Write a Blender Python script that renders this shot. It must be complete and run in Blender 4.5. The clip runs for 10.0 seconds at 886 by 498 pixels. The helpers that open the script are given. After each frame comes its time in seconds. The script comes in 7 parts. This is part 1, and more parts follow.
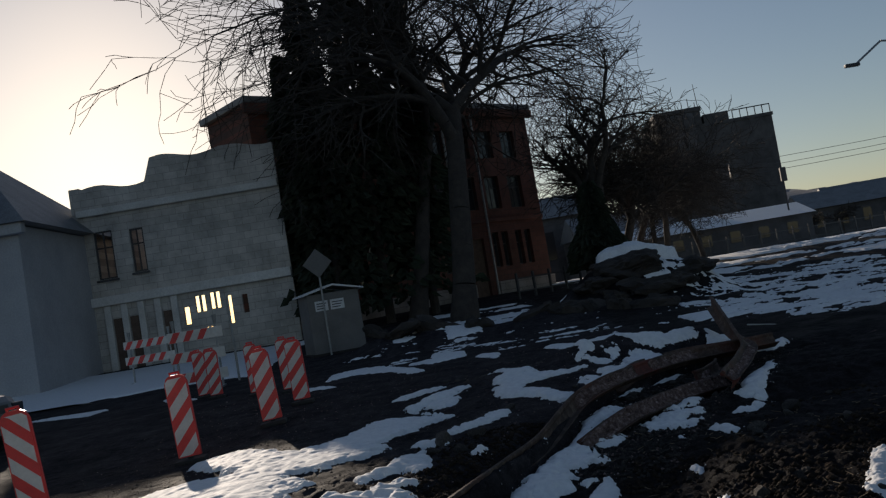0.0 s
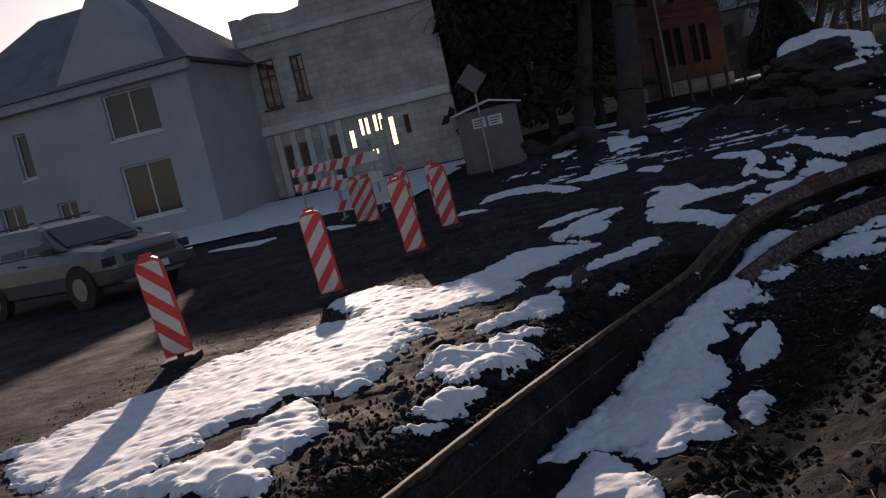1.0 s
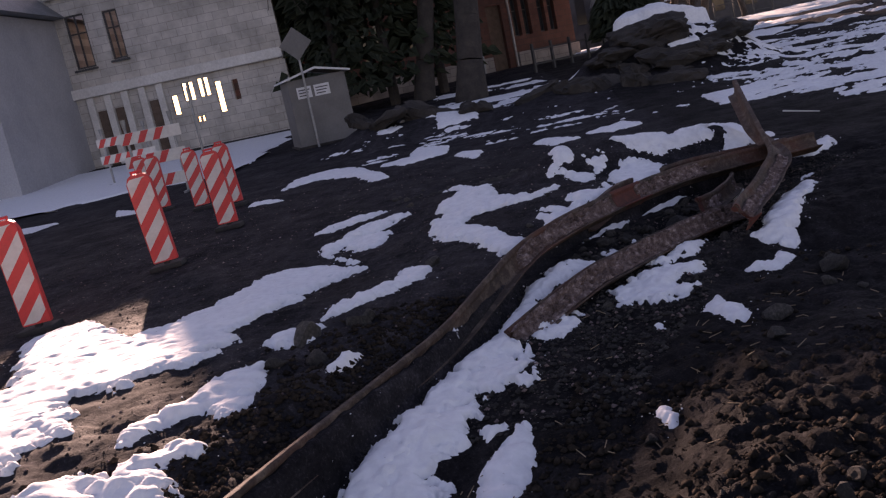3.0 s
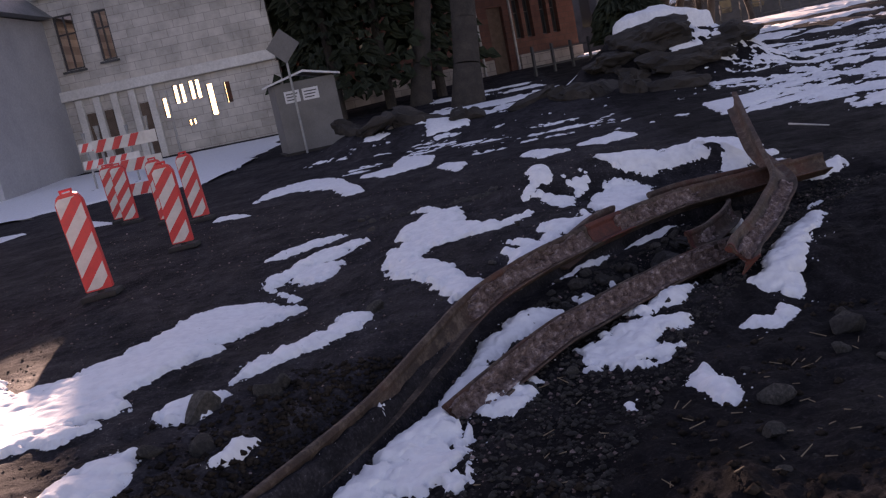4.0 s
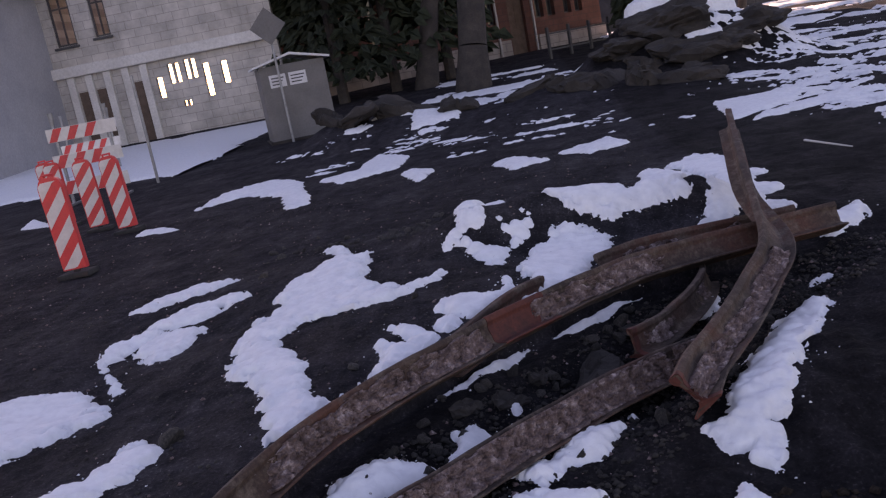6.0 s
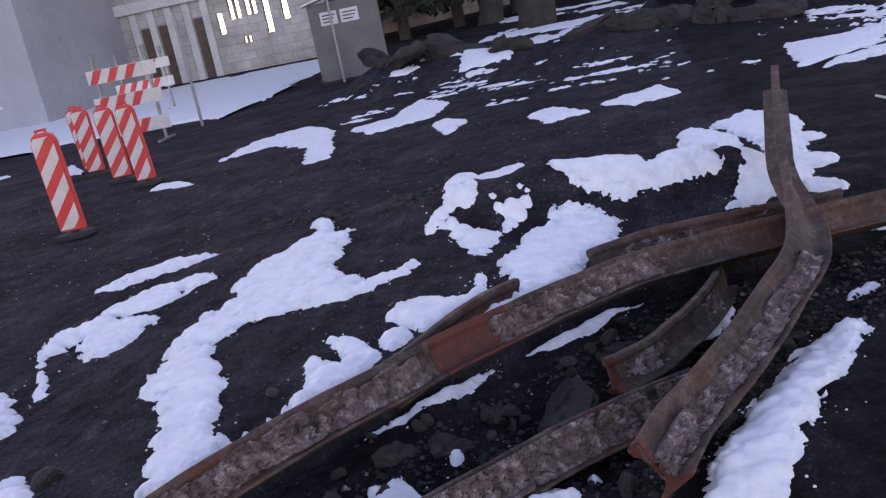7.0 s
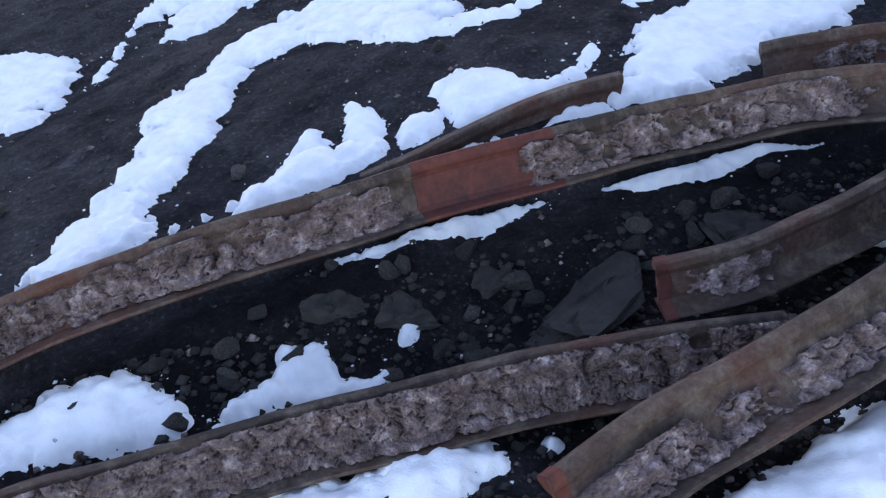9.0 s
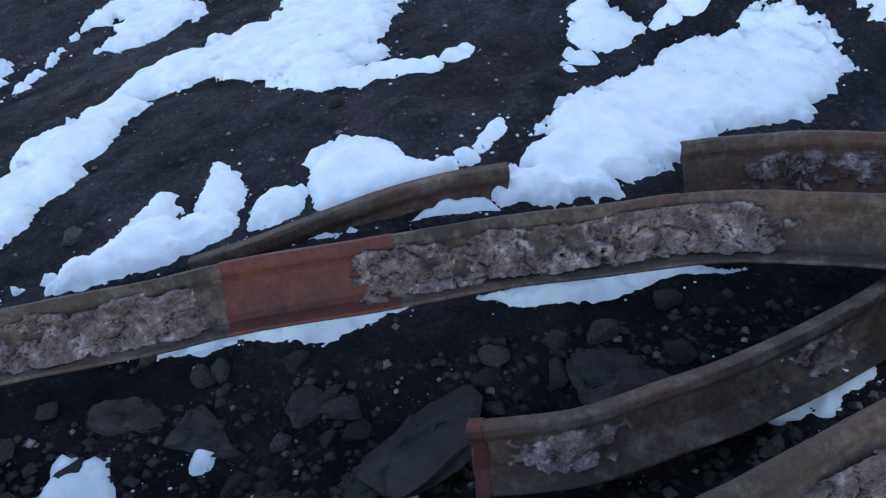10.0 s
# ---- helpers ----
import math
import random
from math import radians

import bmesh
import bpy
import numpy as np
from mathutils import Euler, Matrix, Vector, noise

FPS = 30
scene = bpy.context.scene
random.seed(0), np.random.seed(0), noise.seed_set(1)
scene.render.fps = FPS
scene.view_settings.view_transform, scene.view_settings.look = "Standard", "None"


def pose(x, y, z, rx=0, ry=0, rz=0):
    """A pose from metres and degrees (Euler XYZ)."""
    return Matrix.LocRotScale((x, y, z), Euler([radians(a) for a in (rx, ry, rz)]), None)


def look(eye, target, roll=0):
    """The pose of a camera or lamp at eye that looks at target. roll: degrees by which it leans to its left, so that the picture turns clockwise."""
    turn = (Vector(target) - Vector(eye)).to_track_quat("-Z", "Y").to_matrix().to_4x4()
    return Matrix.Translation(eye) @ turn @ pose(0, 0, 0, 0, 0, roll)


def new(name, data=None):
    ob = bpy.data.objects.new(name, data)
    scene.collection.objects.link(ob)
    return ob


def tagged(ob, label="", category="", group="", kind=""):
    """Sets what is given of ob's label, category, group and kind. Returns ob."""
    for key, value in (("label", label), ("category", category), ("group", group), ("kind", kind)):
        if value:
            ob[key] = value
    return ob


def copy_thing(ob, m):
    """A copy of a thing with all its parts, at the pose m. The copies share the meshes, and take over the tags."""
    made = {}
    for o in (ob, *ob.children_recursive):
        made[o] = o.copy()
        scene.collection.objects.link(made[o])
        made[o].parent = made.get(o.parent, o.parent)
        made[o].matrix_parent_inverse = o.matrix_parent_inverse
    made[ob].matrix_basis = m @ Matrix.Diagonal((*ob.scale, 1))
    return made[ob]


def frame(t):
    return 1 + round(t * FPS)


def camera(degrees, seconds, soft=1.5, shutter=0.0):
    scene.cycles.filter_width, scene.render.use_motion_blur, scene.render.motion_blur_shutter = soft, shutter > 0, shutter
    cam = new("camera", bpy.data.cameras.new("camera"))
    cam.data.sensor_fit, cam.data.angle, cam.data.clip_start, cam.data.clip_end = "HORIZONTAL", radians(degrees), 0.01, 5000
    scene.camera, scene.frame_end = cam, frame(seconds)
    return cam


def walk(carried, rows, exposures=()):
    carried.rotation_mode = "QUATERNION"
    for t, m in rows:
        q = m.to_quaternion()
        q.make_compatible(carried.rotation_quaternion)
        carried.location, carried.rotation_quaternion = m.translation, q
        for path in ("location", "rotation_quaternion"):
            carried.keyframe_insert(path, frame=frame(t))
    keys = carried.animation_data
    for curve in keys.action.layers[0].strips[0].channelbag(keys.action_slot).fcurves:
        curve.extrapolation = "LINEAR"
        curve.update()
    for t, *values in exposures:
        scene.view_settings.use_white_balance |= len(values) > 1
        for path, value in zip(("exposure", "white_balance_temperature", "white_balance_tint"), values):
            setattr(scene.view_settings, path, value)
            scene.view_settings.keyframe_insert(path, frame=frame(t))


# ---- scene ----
cam = camera(53.5, 10.0, 1.25)
METRES, EYE, TILT, LEAN, TURN = 9.5, 1.24, 3.3, 9.5, 0.0
ROWS = [
    (0.0, 0.0, 0.0, 0.0, 0.0, 0.0, 0.0),
    (0.5, 0.014, 0.0449, 0.0029, 1.33, -7.12, 1.43),
    (1.0, 0.0342, 0.0919, 0.0054, 10.85, -11.89, 4.16),
    (1.5, 0.0498, 0.1419, 0.0029, 9.88, -14.59, 3.19),
    (2.0, 0.0741, 0.1941, 0.0039, 4.24, -14.53, 2.51),
    (2.5, 0.0937, 0.2432, 0.007, 4.99, -15.46, 2.92),
    (3.0, 0.1105, 0.2964, 0.0113, 2.02, -14.79, 2.3),
    (4.5, 0.17, 0.4485, 0.0121, 2.67, -14.57, 1.97),
    (5.0, 0.1939, 0.4958, 0.016, 2.19, -13.86, 2.21),
    (5.5, 0.2113, 0.5454, 0.0206, 3.2, -14.92, 1.79),
    (7.0, 0.2816, 0.6879, 0.0259, 9.54, -20.29, 2.24),
    (7.5, 0.3039, 0.7299, 0.0281, 14.85, -25.52, 2.26),
    (8.0, 0.311, 0.7709, 0.0235, 22.14, -34.18, -0.22),
    (8.5, 0.3209, 0.8083, 0.0206, 27.1, -37.7, 1.57),
    (9.0, 0.3359, 0.8463, 0.0199, 32.96, -43.35, 2.68),
    (9.5, 0.3416, 0.8863, 0.0187, 34.26, -44.4, 0.98),
    (10.0, 0.3555, 0.9264, 0.0172, 40.04, -44.52, 1.88),
]
EXPOSURES = [(0.0, -0.45, 6900, 14), (0.5, -0.35, 7200, 26), (1.0, 0.05, 7400, 26), (1.5, 0.3, 7300, 20), (2.0, 0.65, 7600, 30), (2.5, 0.9, 8000, 42), (3.0, 1.1, 8300, 46), (4.5, 1.4, 8400, 46), (5.0, 1.4, 8500, 48), (5.5, 1.5, 8500, 48), (7.0, 2.25, 8100, 44), (7.5, 2.45, 8000, 38), (8.0, 2.65, 7500, 32), (8.5, 2.75, 7350, 29), (9.5, 2.75, 7400, 22), (10.0, 2.6, 7100, 17)]
walk(cam, [(t, pose(0, 0, EYE, TILT, LEAN, TURN) @ pose(METRES * x, METRES * y, METRES * z, 90 + pitch, roll, yaw)) for t, x, y, z, yaw, pitch, roll in ROWS], EXPOSURES)

# ---- world and sun ----
SUN_AZ, SUN_EL = -19.6, 15.7
world = bpy.data.worlds.new("winter_sky")
scene.world = world
world.use_nodes = True
sky = world.node_tree.nodes.new("ShaderNodeTexSky")
sky.sky_type = "NISHITA"
sky.sun_disc = False
sky.sun_elevation, sky.sun_rotation = radians(SUN_EL), radians(SUN_AZ)
sky.air_density, sky.dust_density, sky.ozone_density = 1.0, 0.5, 1.9
back = world.node_tree.nodes["Background"]
back.inputs["Strength"].default_value = 0.09
world.node_tree.links.new(sky.outputs[0], back.inputs[0])
sun = new("sun", bpy.data.lights.new("sun", "SUN"))
sun.data.energy, sun.data.angle, sun.data.color = 5.0, radians(0.55), (1.0, 0.9, 0.76)
sd = Vector((math.sin(radians(SUN_AZ)) * math.cos(radians(SUN_EL)), math.cos(radians(SUN_AZ)) * math.cos(radians(SUN_EL)), math.sin(radians(SUN_EL))))
sun.matrix_world = look(sd * 100, (0, 0, 0))


# ---- materials ----
def material(name, rough=0.8, metal=0.0):
    m = bpy.data.materials.new(name)
    m.use_nodes = True
    b = m.node_tree.nodes["Principled BSDF"]
    b.inputs["Roughness"].default_value, b.inputs["Metallic"].default_value = rough, metal
    return m, m.node_tree, b


def coords(nt, kind="Object", scale=(1, 1, 1)):
    c, mp = nt.nodes.new("ShaderNodeTexCoord"), nt.nodes.new("ShaderNodeMapping")
    mp.inputs["Scale"].default_value = scale
    nt.links.new(c.outputs[kind], mp.inputs["Vector"])
    return mp.outputs["Vector"]


def noise_tex(nt, vec, scale, detail=6.0, rough=0.6, distort=0.0):
    n = nt.nodes.new("ShaderNodeTexNoise")
    n.inputs["Scale"].default_value, n.inputs["Detail"].default_value = scale, detail
    n.inputs["Roughness"].default_value, n.inputs["Distortion"].default_value = rough, distort
    nt.links.new(vec, n.inputs["Vector"])
    return n.outputs["Fac"]


def ramp(nt, fac, stops):
    r = nt.nodes.new("ShaderNodeValToRGB")
    while len(r.color_ramp.elements) < len(stops):
        r.color_ramp.elements.new(0.5)
    for e, (p, c) in zip(r.color_ramp.elements, stops):
        e.position, e.color = p, (*c, 1) if len(c) == 3 else c
    nt.links.new(fac, r.inputs["Fac"])
    return r.outputs["Color"]


def mixed(nt, fac, a, b, mode="MIX"):
    m = nt.nodes.new("ShaderNodeMix")
    m.data_type, m.blend_type = "RGBA", mode
    for value, k in ((fac, 0), (a, 6), (b, 7)):
        if isinstance(value, (int, float)):
            m.inputs[k].default_value = value
        elif isinstance(value, tuple):
            m.inputs[k].default_value = (*value, 1)
        else:
            nt.links.new(value, m.inputs[k])
    return m.outputs[2]


def bump(nt, b, height, strength, distance):
    n = nt.nodes.new("ShaderNodeBump")
    n.inputs["Strength"].default_value, n.inputs["Distance"].default_value = strength, distance
    nt.links.new(height, n.inputs["Height"])
    nt.links.new(n.outputs["Normal"], b.inputs["Normal"])


def blotchy(name, colours, scale=3.0, fine=40.0, rough=0.85, metal=0.0, relief=0.3, depth=0.01, kind="Object", grit=0.8):
    """A surface with two scales of colour and a fine relief."""
    m, nt, b = material(name, rough, metal)
    v = coords(nt, kind)
    big, small = noise_tex(nt, v, scale, 5, 0.65), noise_tex(nt, v, fine, 4, 0.6)
    n = len(colours)
    base = ramp(nt, big, [(0.32 + 0.36 * i / max(1, n - 1), c) for i, c in enumerate(colours)])
    grain = ramp(nt, small, [(0.3, (0.62, 0.62, 0.62)), (0.7, (1.25, 1.25, 1.25))])
    nt.links.new(mixed(nt, grit, base, grain, "MULTIPLY"), b.inputs["Base Color"])
    bump(nt, b, small, relief, depth)
    return m


def vary(m, low=0.75, high=1.2):
    """Lets every object of the material differ a little in brightness."""
    nt = m.node_tree
    b = nt.nodes["Principled BSDF"]
    src = b.inputs["Base Color"].links[0].from_socket
    info = nt.nodes.new("ShaderNodeObjectInfo")
    tone = ramp(nt, info.outputs["Random"], [(0.0, (low, low, low)), (1.0, (high, high, high * 0.97))])
    nt.links.new(mixed(nt, 1.0, src, tone, "MULTIPLY"), b.inputs["Base Color"])
    return m


def ground_material():
    m, nt, b = material("mud_and_gravel", 0.9)
    v = coords(nt)
    big, mid, fine = noise_tex(nt, v, 0.9, 5, 0.6, 0.4), noise_tex(nt, v, 7.0, 6, 0.7), noise_tex(nt, v, 60.0, 5, 0.7)
    mud = ramp(nt, big, [(0.3, (0.0115, 0.011, 0.012)), (0.52, (0.0185, 0.0178, 0.019)), (0.72, (0.029, 0.027, 0.0275))])
    clods = ramp(nt, mid, [(0.35, (0.6, 0.6, 0.6)), (0.55, (1.0, 1.0, 1.0)), (0.75, (1.9, 1.85, 1.83))])
    grit = ramp(nt, fine, [(0.35, (0.6, 0.6, 0.62)), (0.58, (1.0, 1.0, 1.0)), (0.72, (3.0, 2.9, 2.8))])
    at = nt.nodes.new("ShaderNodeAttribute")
    at.attribute_name = "right_of_rail"
    # the ground's colour is about half as strong right of the rail
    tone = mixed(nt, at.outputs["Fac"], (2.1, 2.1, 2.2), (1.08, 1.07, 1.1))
    streak = ramp(nt, noise_tex(nt, coords(nt, "Object", (1.0, 0.35, 1.0)), 5.0, 5, 0.65, 0.6), [(0.35, (0.7, 0.7, 0.7)), (0.65, (1.35, 1.3, 1.28))])
    c = mixed(nt, 1.0, mixed(nt, 1.0, mud, clods, "MULTIPLY"), grit, "MULTIPLY")
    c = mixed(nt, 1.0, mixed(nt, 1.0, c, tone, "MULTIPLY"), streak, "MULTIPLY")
    nt.links.new(c, b.inputs["Base Color"])
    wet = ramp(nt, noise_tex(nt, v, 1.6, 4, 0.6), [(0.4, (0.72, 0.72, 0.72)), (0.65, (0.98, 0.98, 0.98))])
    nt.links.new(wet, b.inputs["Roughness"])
    b.inputs["Specular IOR Level"].default_value = 0.05
    total = mixed(nt, 0.5, mid, fine)
    bump(nt, b, total, 0.9, 0.03)
    return m


def dirt_material():
    m, nt, b = material("brown_earth", 0.95)
    v = coords(nt)
    mid, fine = noise_tex(nt, v, 9.0, 6, 0.7), noise_tex(nt, v, 70.0, 5, 0.7)
    c = ramp(nt, mid, [(0.3, (0.014, 0.012, 0.011)), (0.5, (0.03, 0.024, 0.02)), (0.72, (0.075, 0.058, 0.046))])
    nt.links.new(mixed(nt, 1.0, c, ramp(nt, fine, [(0.3, (0.6, 0.6, 0.6)), (0.72, (1.5, 1.45, 1.4))]), "MULTIPLY"), b.inputs["Base Color"])
    b.inputs["Specular IOR Level"].default_value = 0.04
    bump(nt, b, fine, 0.6, 0.02)
    return m


def snow_material():
    m, nt, b = material("old_snow", 0.75)
    v = coords(nt)
    mid, fine, dirt = noise_tex(nt, v, 14.0, 5, 0.6), noise_tex(nt, v, 120.0, 3, 0.6), noise_tex(nt, v, 26.0, 5, 0.7)
    c = ramp(nt, mid, [(0.3, (0.74, 0.75, 0.77)), (0.6, (0.86, 0.87, 0.88))])
    specks = ramp(nt, dirt, [(0.26, (0.25, 0.23, 0.21)), (0.33, (1, 1, 1))])
    nt.links.new(mixed(nt, 1.0, c, specks, "MULTIPLY"), b.inputs["Base Color"])
    b.inputs["Subsurface Weight"].default_value = 0.0
    bump(nt, b, mixed(nt, 0.35, mid, fine), 0.5, 0.012)
    return m


def rust_material():
    m, nt, b = material("rusted_steel", 0.8, 0.15)
    v = coords(nt)
    mid, fine, big = noise_tex(nt, v, 11.0, 6, 0.7), noise_tex(nt, v, 70.0, 4, 0.7), noise_tex(nt, v, 1.7, 3, 0.5)
    rust = ramp(nt, big, [(0.36, (0.038, 0.025, 0.02)), (0.5, (0.072, 0.042, 0.031)), (0.66, (0.118, 0.048, 0.032))])
    dusty = ramp(nt, mid, [(0.48, (0, 0, 0)), (0.66, (1, 1, 1))])
    c = mixed(nt, dusty, rust, (0.15, 0.108, 0.082))
    nt.links.new(mixed(nt, 1.0, c, ramp(nt, fine, [(0.3, (0.6, 0.6, 0.6)), (0.7, (1.3, 1.3, 1.3))]), "MULTIPLY"), b.inputs["Base Color"])
    bump(nt, b, mixed(nt, 0.5, mid, fine), 0.6, 0.008)
    return m


def glass_material():
    m, nt, b = material("window_glass", 0.05)
    b.inputs["Base Color"].default_value = (0.03, 0.035, 0.04, 1)
    b.inputs["Specular IOR Level"].default_value = 0.5
    n = noise_tex(nt, coords(nt), 0.8, 2, 0.5)
    bump(nt, b, n, 0.05, 0.02)
    return m


def brick_material(name, c1, c2, mortar, sx, sy):
    m, nt, b = material(name, 0.9)
    v = coords(nt)
    t = nt.nodes.new("ShaderNodeTexBrick")
    t.inputs["Color1"].default_value, t.inputs["Color2"].default_value, t.inputs["Mortar"].default_value = (*c1, 1), (*c2, 1), (*mortar, 1)
    t.inputs["Scale"].default_value, t.inputs["Brick Width"].default_value, t.inputs["Row Height"].default_value = 1.0, sx, sy
    t.inputs["Mortar Size"].default_value = 0.012
    sep, com = nt.nodes.new("ShaderNodeSeparateXYZ"), nt.nodes.new("ShaderNodeCombineXYZ")
    nt.links.new(v, sep.inputs[0])
    nt.links.new(sep.outputs["X"], com.inputs["X"])
    nt.links.new(sep.outputs["Z"], com.inputs["Y"])
    nt.links.new(com.outputs[0], t.inputs["Vector"])
    grime = ramp(nt, noise_tex(nt, v, 0.7, 6, 0.7), [(0.3, (0.55, 0.54, 0.53)), (0.65, (1.15, 1.12, 1.1))])
    nt.links.new(mixed(nt, 1.0, t.outputs["Color"], grime, "MULTIPLY"), b.inputs["Base Color"])
    bump(nt, b, t.outputs["Fac"], -0.4, 0.015)
    return m


GROUND, DIRT, SNOW, RUST, GLASS = ground_material(), dirt_material(), snow_material(), rust_material(), glass_material()
CRUST = blotchy("concrete_crust", [(0.078, 0.05, 0.045), (0.152, 0.102, 0.094), (0.24, 0.17, 0.16), (0.50, 0.40, 0.38)], 22, 120, 0.95, 0, 0.8, 0.012)
STONE = vary(blotchy("grey_stone", [(0.026, 0.024, 0.023), (0.055, 0.049, 0.045), (0.11, 0.095, 0.083)], 6, 60, 0.9, 0, 0.8, 0.015), 0.35, 1.5)
SLAB = blotchy("broken_slab", [(0.02, 0.017, 0.016), (0.036, 0.031, 0.028), (0.055, 0.045, 0.039)], 2, 40, 0.95, 0, 0.5, 0.02)
RED = blotchy("red_plastic", [(0.68, 0.045, 0.045), (0.78, 0.06, 0.055), (0.62, 0.06, 0.055)], 5, 90, 0.42, 0, 0.1, 0.003, grit=0.12)
WHITE = blotchy("white_reflective_film", [(0.60, 0.56, 0.52), (0.74, 0.70, 0.66)], 8, 70, 0.4, 0, 0.1, 0.003, grit=0.12)
RUBBER = blotchy("black_rubber", [(0.02, 0.02, 0.02), (0.04, 0.038, 0.036)], 9, 60, 0.85)
STEEL = blotchy("galvanised_steel", [(0.25, 0.26, 0.27), (0.38, 0.39, 0.40)], 7, 70, 0.5, 0.8, grit=0.3)
DARK = blotchy("dark_painted_steel", [(0.04, 0.042, 0.045), (0.07, 0.07, 0.072)], 5, 60, 0.55, grit=0.3)
TUFFPALE = brick_material("pale_stone_blocks", (0.47, 0.45, 0.42), (0.58, 0.555, 0.52), (0.36, 0.34, 0.32), 0.62, 0.31)
PLASTER = blotchy("pale_plaster", [(0.50, 0.48, 0.45), (0.62, 0.60, 0.57), (0.70, 0.68, 0.65)], 0.6, 14, 0.9, 0, 0.25, 0.01, grit=0.4)
HOUSE = blotchy("white_render", [(0.34, 0.35, 0.38), (0.44, 0.45, 0.47)], 0.5, 16, 0.85, 0, 0.2, 0.008, grit=0.3)
TUFF = brick_material("red_tuff_blocks", (0.12, 0.052, 0.042), (0.15, 0.066, 0.052), (0.08, 0.05, 0.045), 0.6, 0.3)
PLINTH = brick_material("grey_plinth_stone", (0.26, 0.23, 0.22), (0.33, 0.30, 0.28), (0.16, 0.14, 0.13), 0.9, 0.4)
CONCRETE = brick_material("concrete_panels", (0.10, 0.10, 0.105), (0.12, 0.118, 0.118), (0.07, 0.07, 0.07), 3.2, 2.9)
ROOF = blotchy("grey_sheet_roof", [(0.16, 0.17, 0.18), (0.24, 0.25, 0.26)], 1.2, 20, 0.6, 0.3)
WOOD = blotchy("weathered_wood", [(0.09, 0.06, 0.045), (0.15, 0.10, 0.075)], 4, 40, 0.85)
REDRUST = blotchy("fresh_red_rust", [(0.06, 0.018, 0.013), (0.115, 0.026, 0.017), (0.15, 0.038, 0.024)], 9, 60, 0.75, 0.1, 0.3, 0.004)
STRAW = blotchy("dry_straw", [(0.20, 0.14, 0.085), (0.34, 0.25, 0.16)], 9, 60, 0.9)
BARK = blotchy("bark", [(0.035, 0.03, 0.028), (0.07, 0.058, 0.05)], 3, 30, 0.95, 0, 0.8, 0.03)
NEEDLE = vary(blotchy("conifer_needles", [(0.02, 0.032, 0.02), (0.045, 0.06, 0.035)], 3, 20, 0.9))
METALBOX = blotchy("grey_cabinet_paint", [(0.13, 0.125, 0.12), (0.18, 0.172, 0.165)], 1.5, 24, 0.7, grit=0.25)
PAPER = blotchy("pale_notice", [(0.6, 0.6, 0.6), (0.72, 0.72, 0.72)], 8, 60, 0.7, grit=0.15)
CARPAINT = blotchy("silver_car_paint", [(0.15, 0.153, 0.16), (0.18, 0.184, 0.19)], 2, 60, 0.3, 0.4, 0.05, 0.002, grit=0.06)
HILL = blotchy("winter_hillside", [(0.12, 0.13, 0.15), (0.19, 0.20, 0.22)], 0.01, 0.06, 1.0)


# ---- helpers for building ----
def mesh_ob(name, verts, faces, mat, smooth=False):
    me = bpy.data.meshes.new(name)
    me.from_pydata([tuple(v) for v in verts], [], [tuple(f) for f in faces])
    me.materials.append(mat)
    if smooth:
        me.polygons.foreach_set("use_smooth", [True] * len(me.polygons))
    me.update()
    return new(name, me)


def part(name, bm, mat, parent=None, label="", smooth=False):
    """Links a bmesh as one mesh object, under a thing or a part."""
    bmesh.ops.recalc_face_normals(bm, faces=bm.faces)
    me = bpy.data.meshes.new(name)
    bm.to_mesh(me)
    bm.free()
    me.materials.append(mat)
    if smooth:
        me.polygons.foreach_set("use_smooth", [True] * len(me.polygons))
    ob = new(name, me)
    ob.parent = parent
    return tagged(ob, label)


def thing(name, label, category, x, y, z, rz=0.0, group="", kind=""):
    ob = new(name)
    ob.matrix_basis = pose(x, y, z, 0, 0, rz)
    return tagged(ob, label, category, group, kind)


def add_box(bm, x0, x1, y0, y1, z0, z1, bevel=0.0, m=None):
    """A box between the bounds, its edges bevelled, turned by m."""
    r = bmesh.ops.create_cube(bm, size=1.0, matrix=Matrix.Translation(((x0 + x1) / 2, (y0 + y1) / 2, (z0 + z1) / 2)) @ Matrix.Diagonal((x1 - x0, y1 - y0, z1 - z0, 1)))
    vs = r["verts"]
    if bevel:
        es = list({e for v in vs for e in v.link_edges})
        vs = bmesh.ops.bevel(bm, geom=es + list(vs), offset=bevel, segments=2, affect="EDGES", profile=0.6)["verts"] or vs
        vs = list({v for f in bm.faces for v in f.verts}) if m is not None and len(bm.verts) == len(vs) else vs
    if m is not None:
        bmesh.ops.transform(bm, matrix=m, verts=list(vs))
    return vs


def box_bm(x0, x1, y0, y1, z0, z1, bevel=0.0):
    bm = bmesh.new()
    add_box(bm, x0, x1, y0, y1, z0, z1, bevel)
    return bm


def add_rod(bm, a, b, r0, r1=None, sides=8):
    a, b = Vector(a), Vector(b)
    d = b - a
    m = Matrix.Translation((a + b) / 2) @ d.to_track_quat("Z", "Y").to_matrix().to_4x4()
    bmesh.ops.create_cone(bm, cap_ends=True, segments=sides, radius1=r0, radius2=r0 if r1 is None else r1, depth=d.length, matrix=m)


def rod_bm(a, b, r0, r1=None, sides=8):
    bm = bmesh.new()
    add_rod(bm, a, b, r0, r1, sides)
    return bm


def sm(a, b, x):
    t = np.clip((np.asarray(x, float) - a) / (b - a), 0, 1)
    return t * t * (3 - 2 * t)


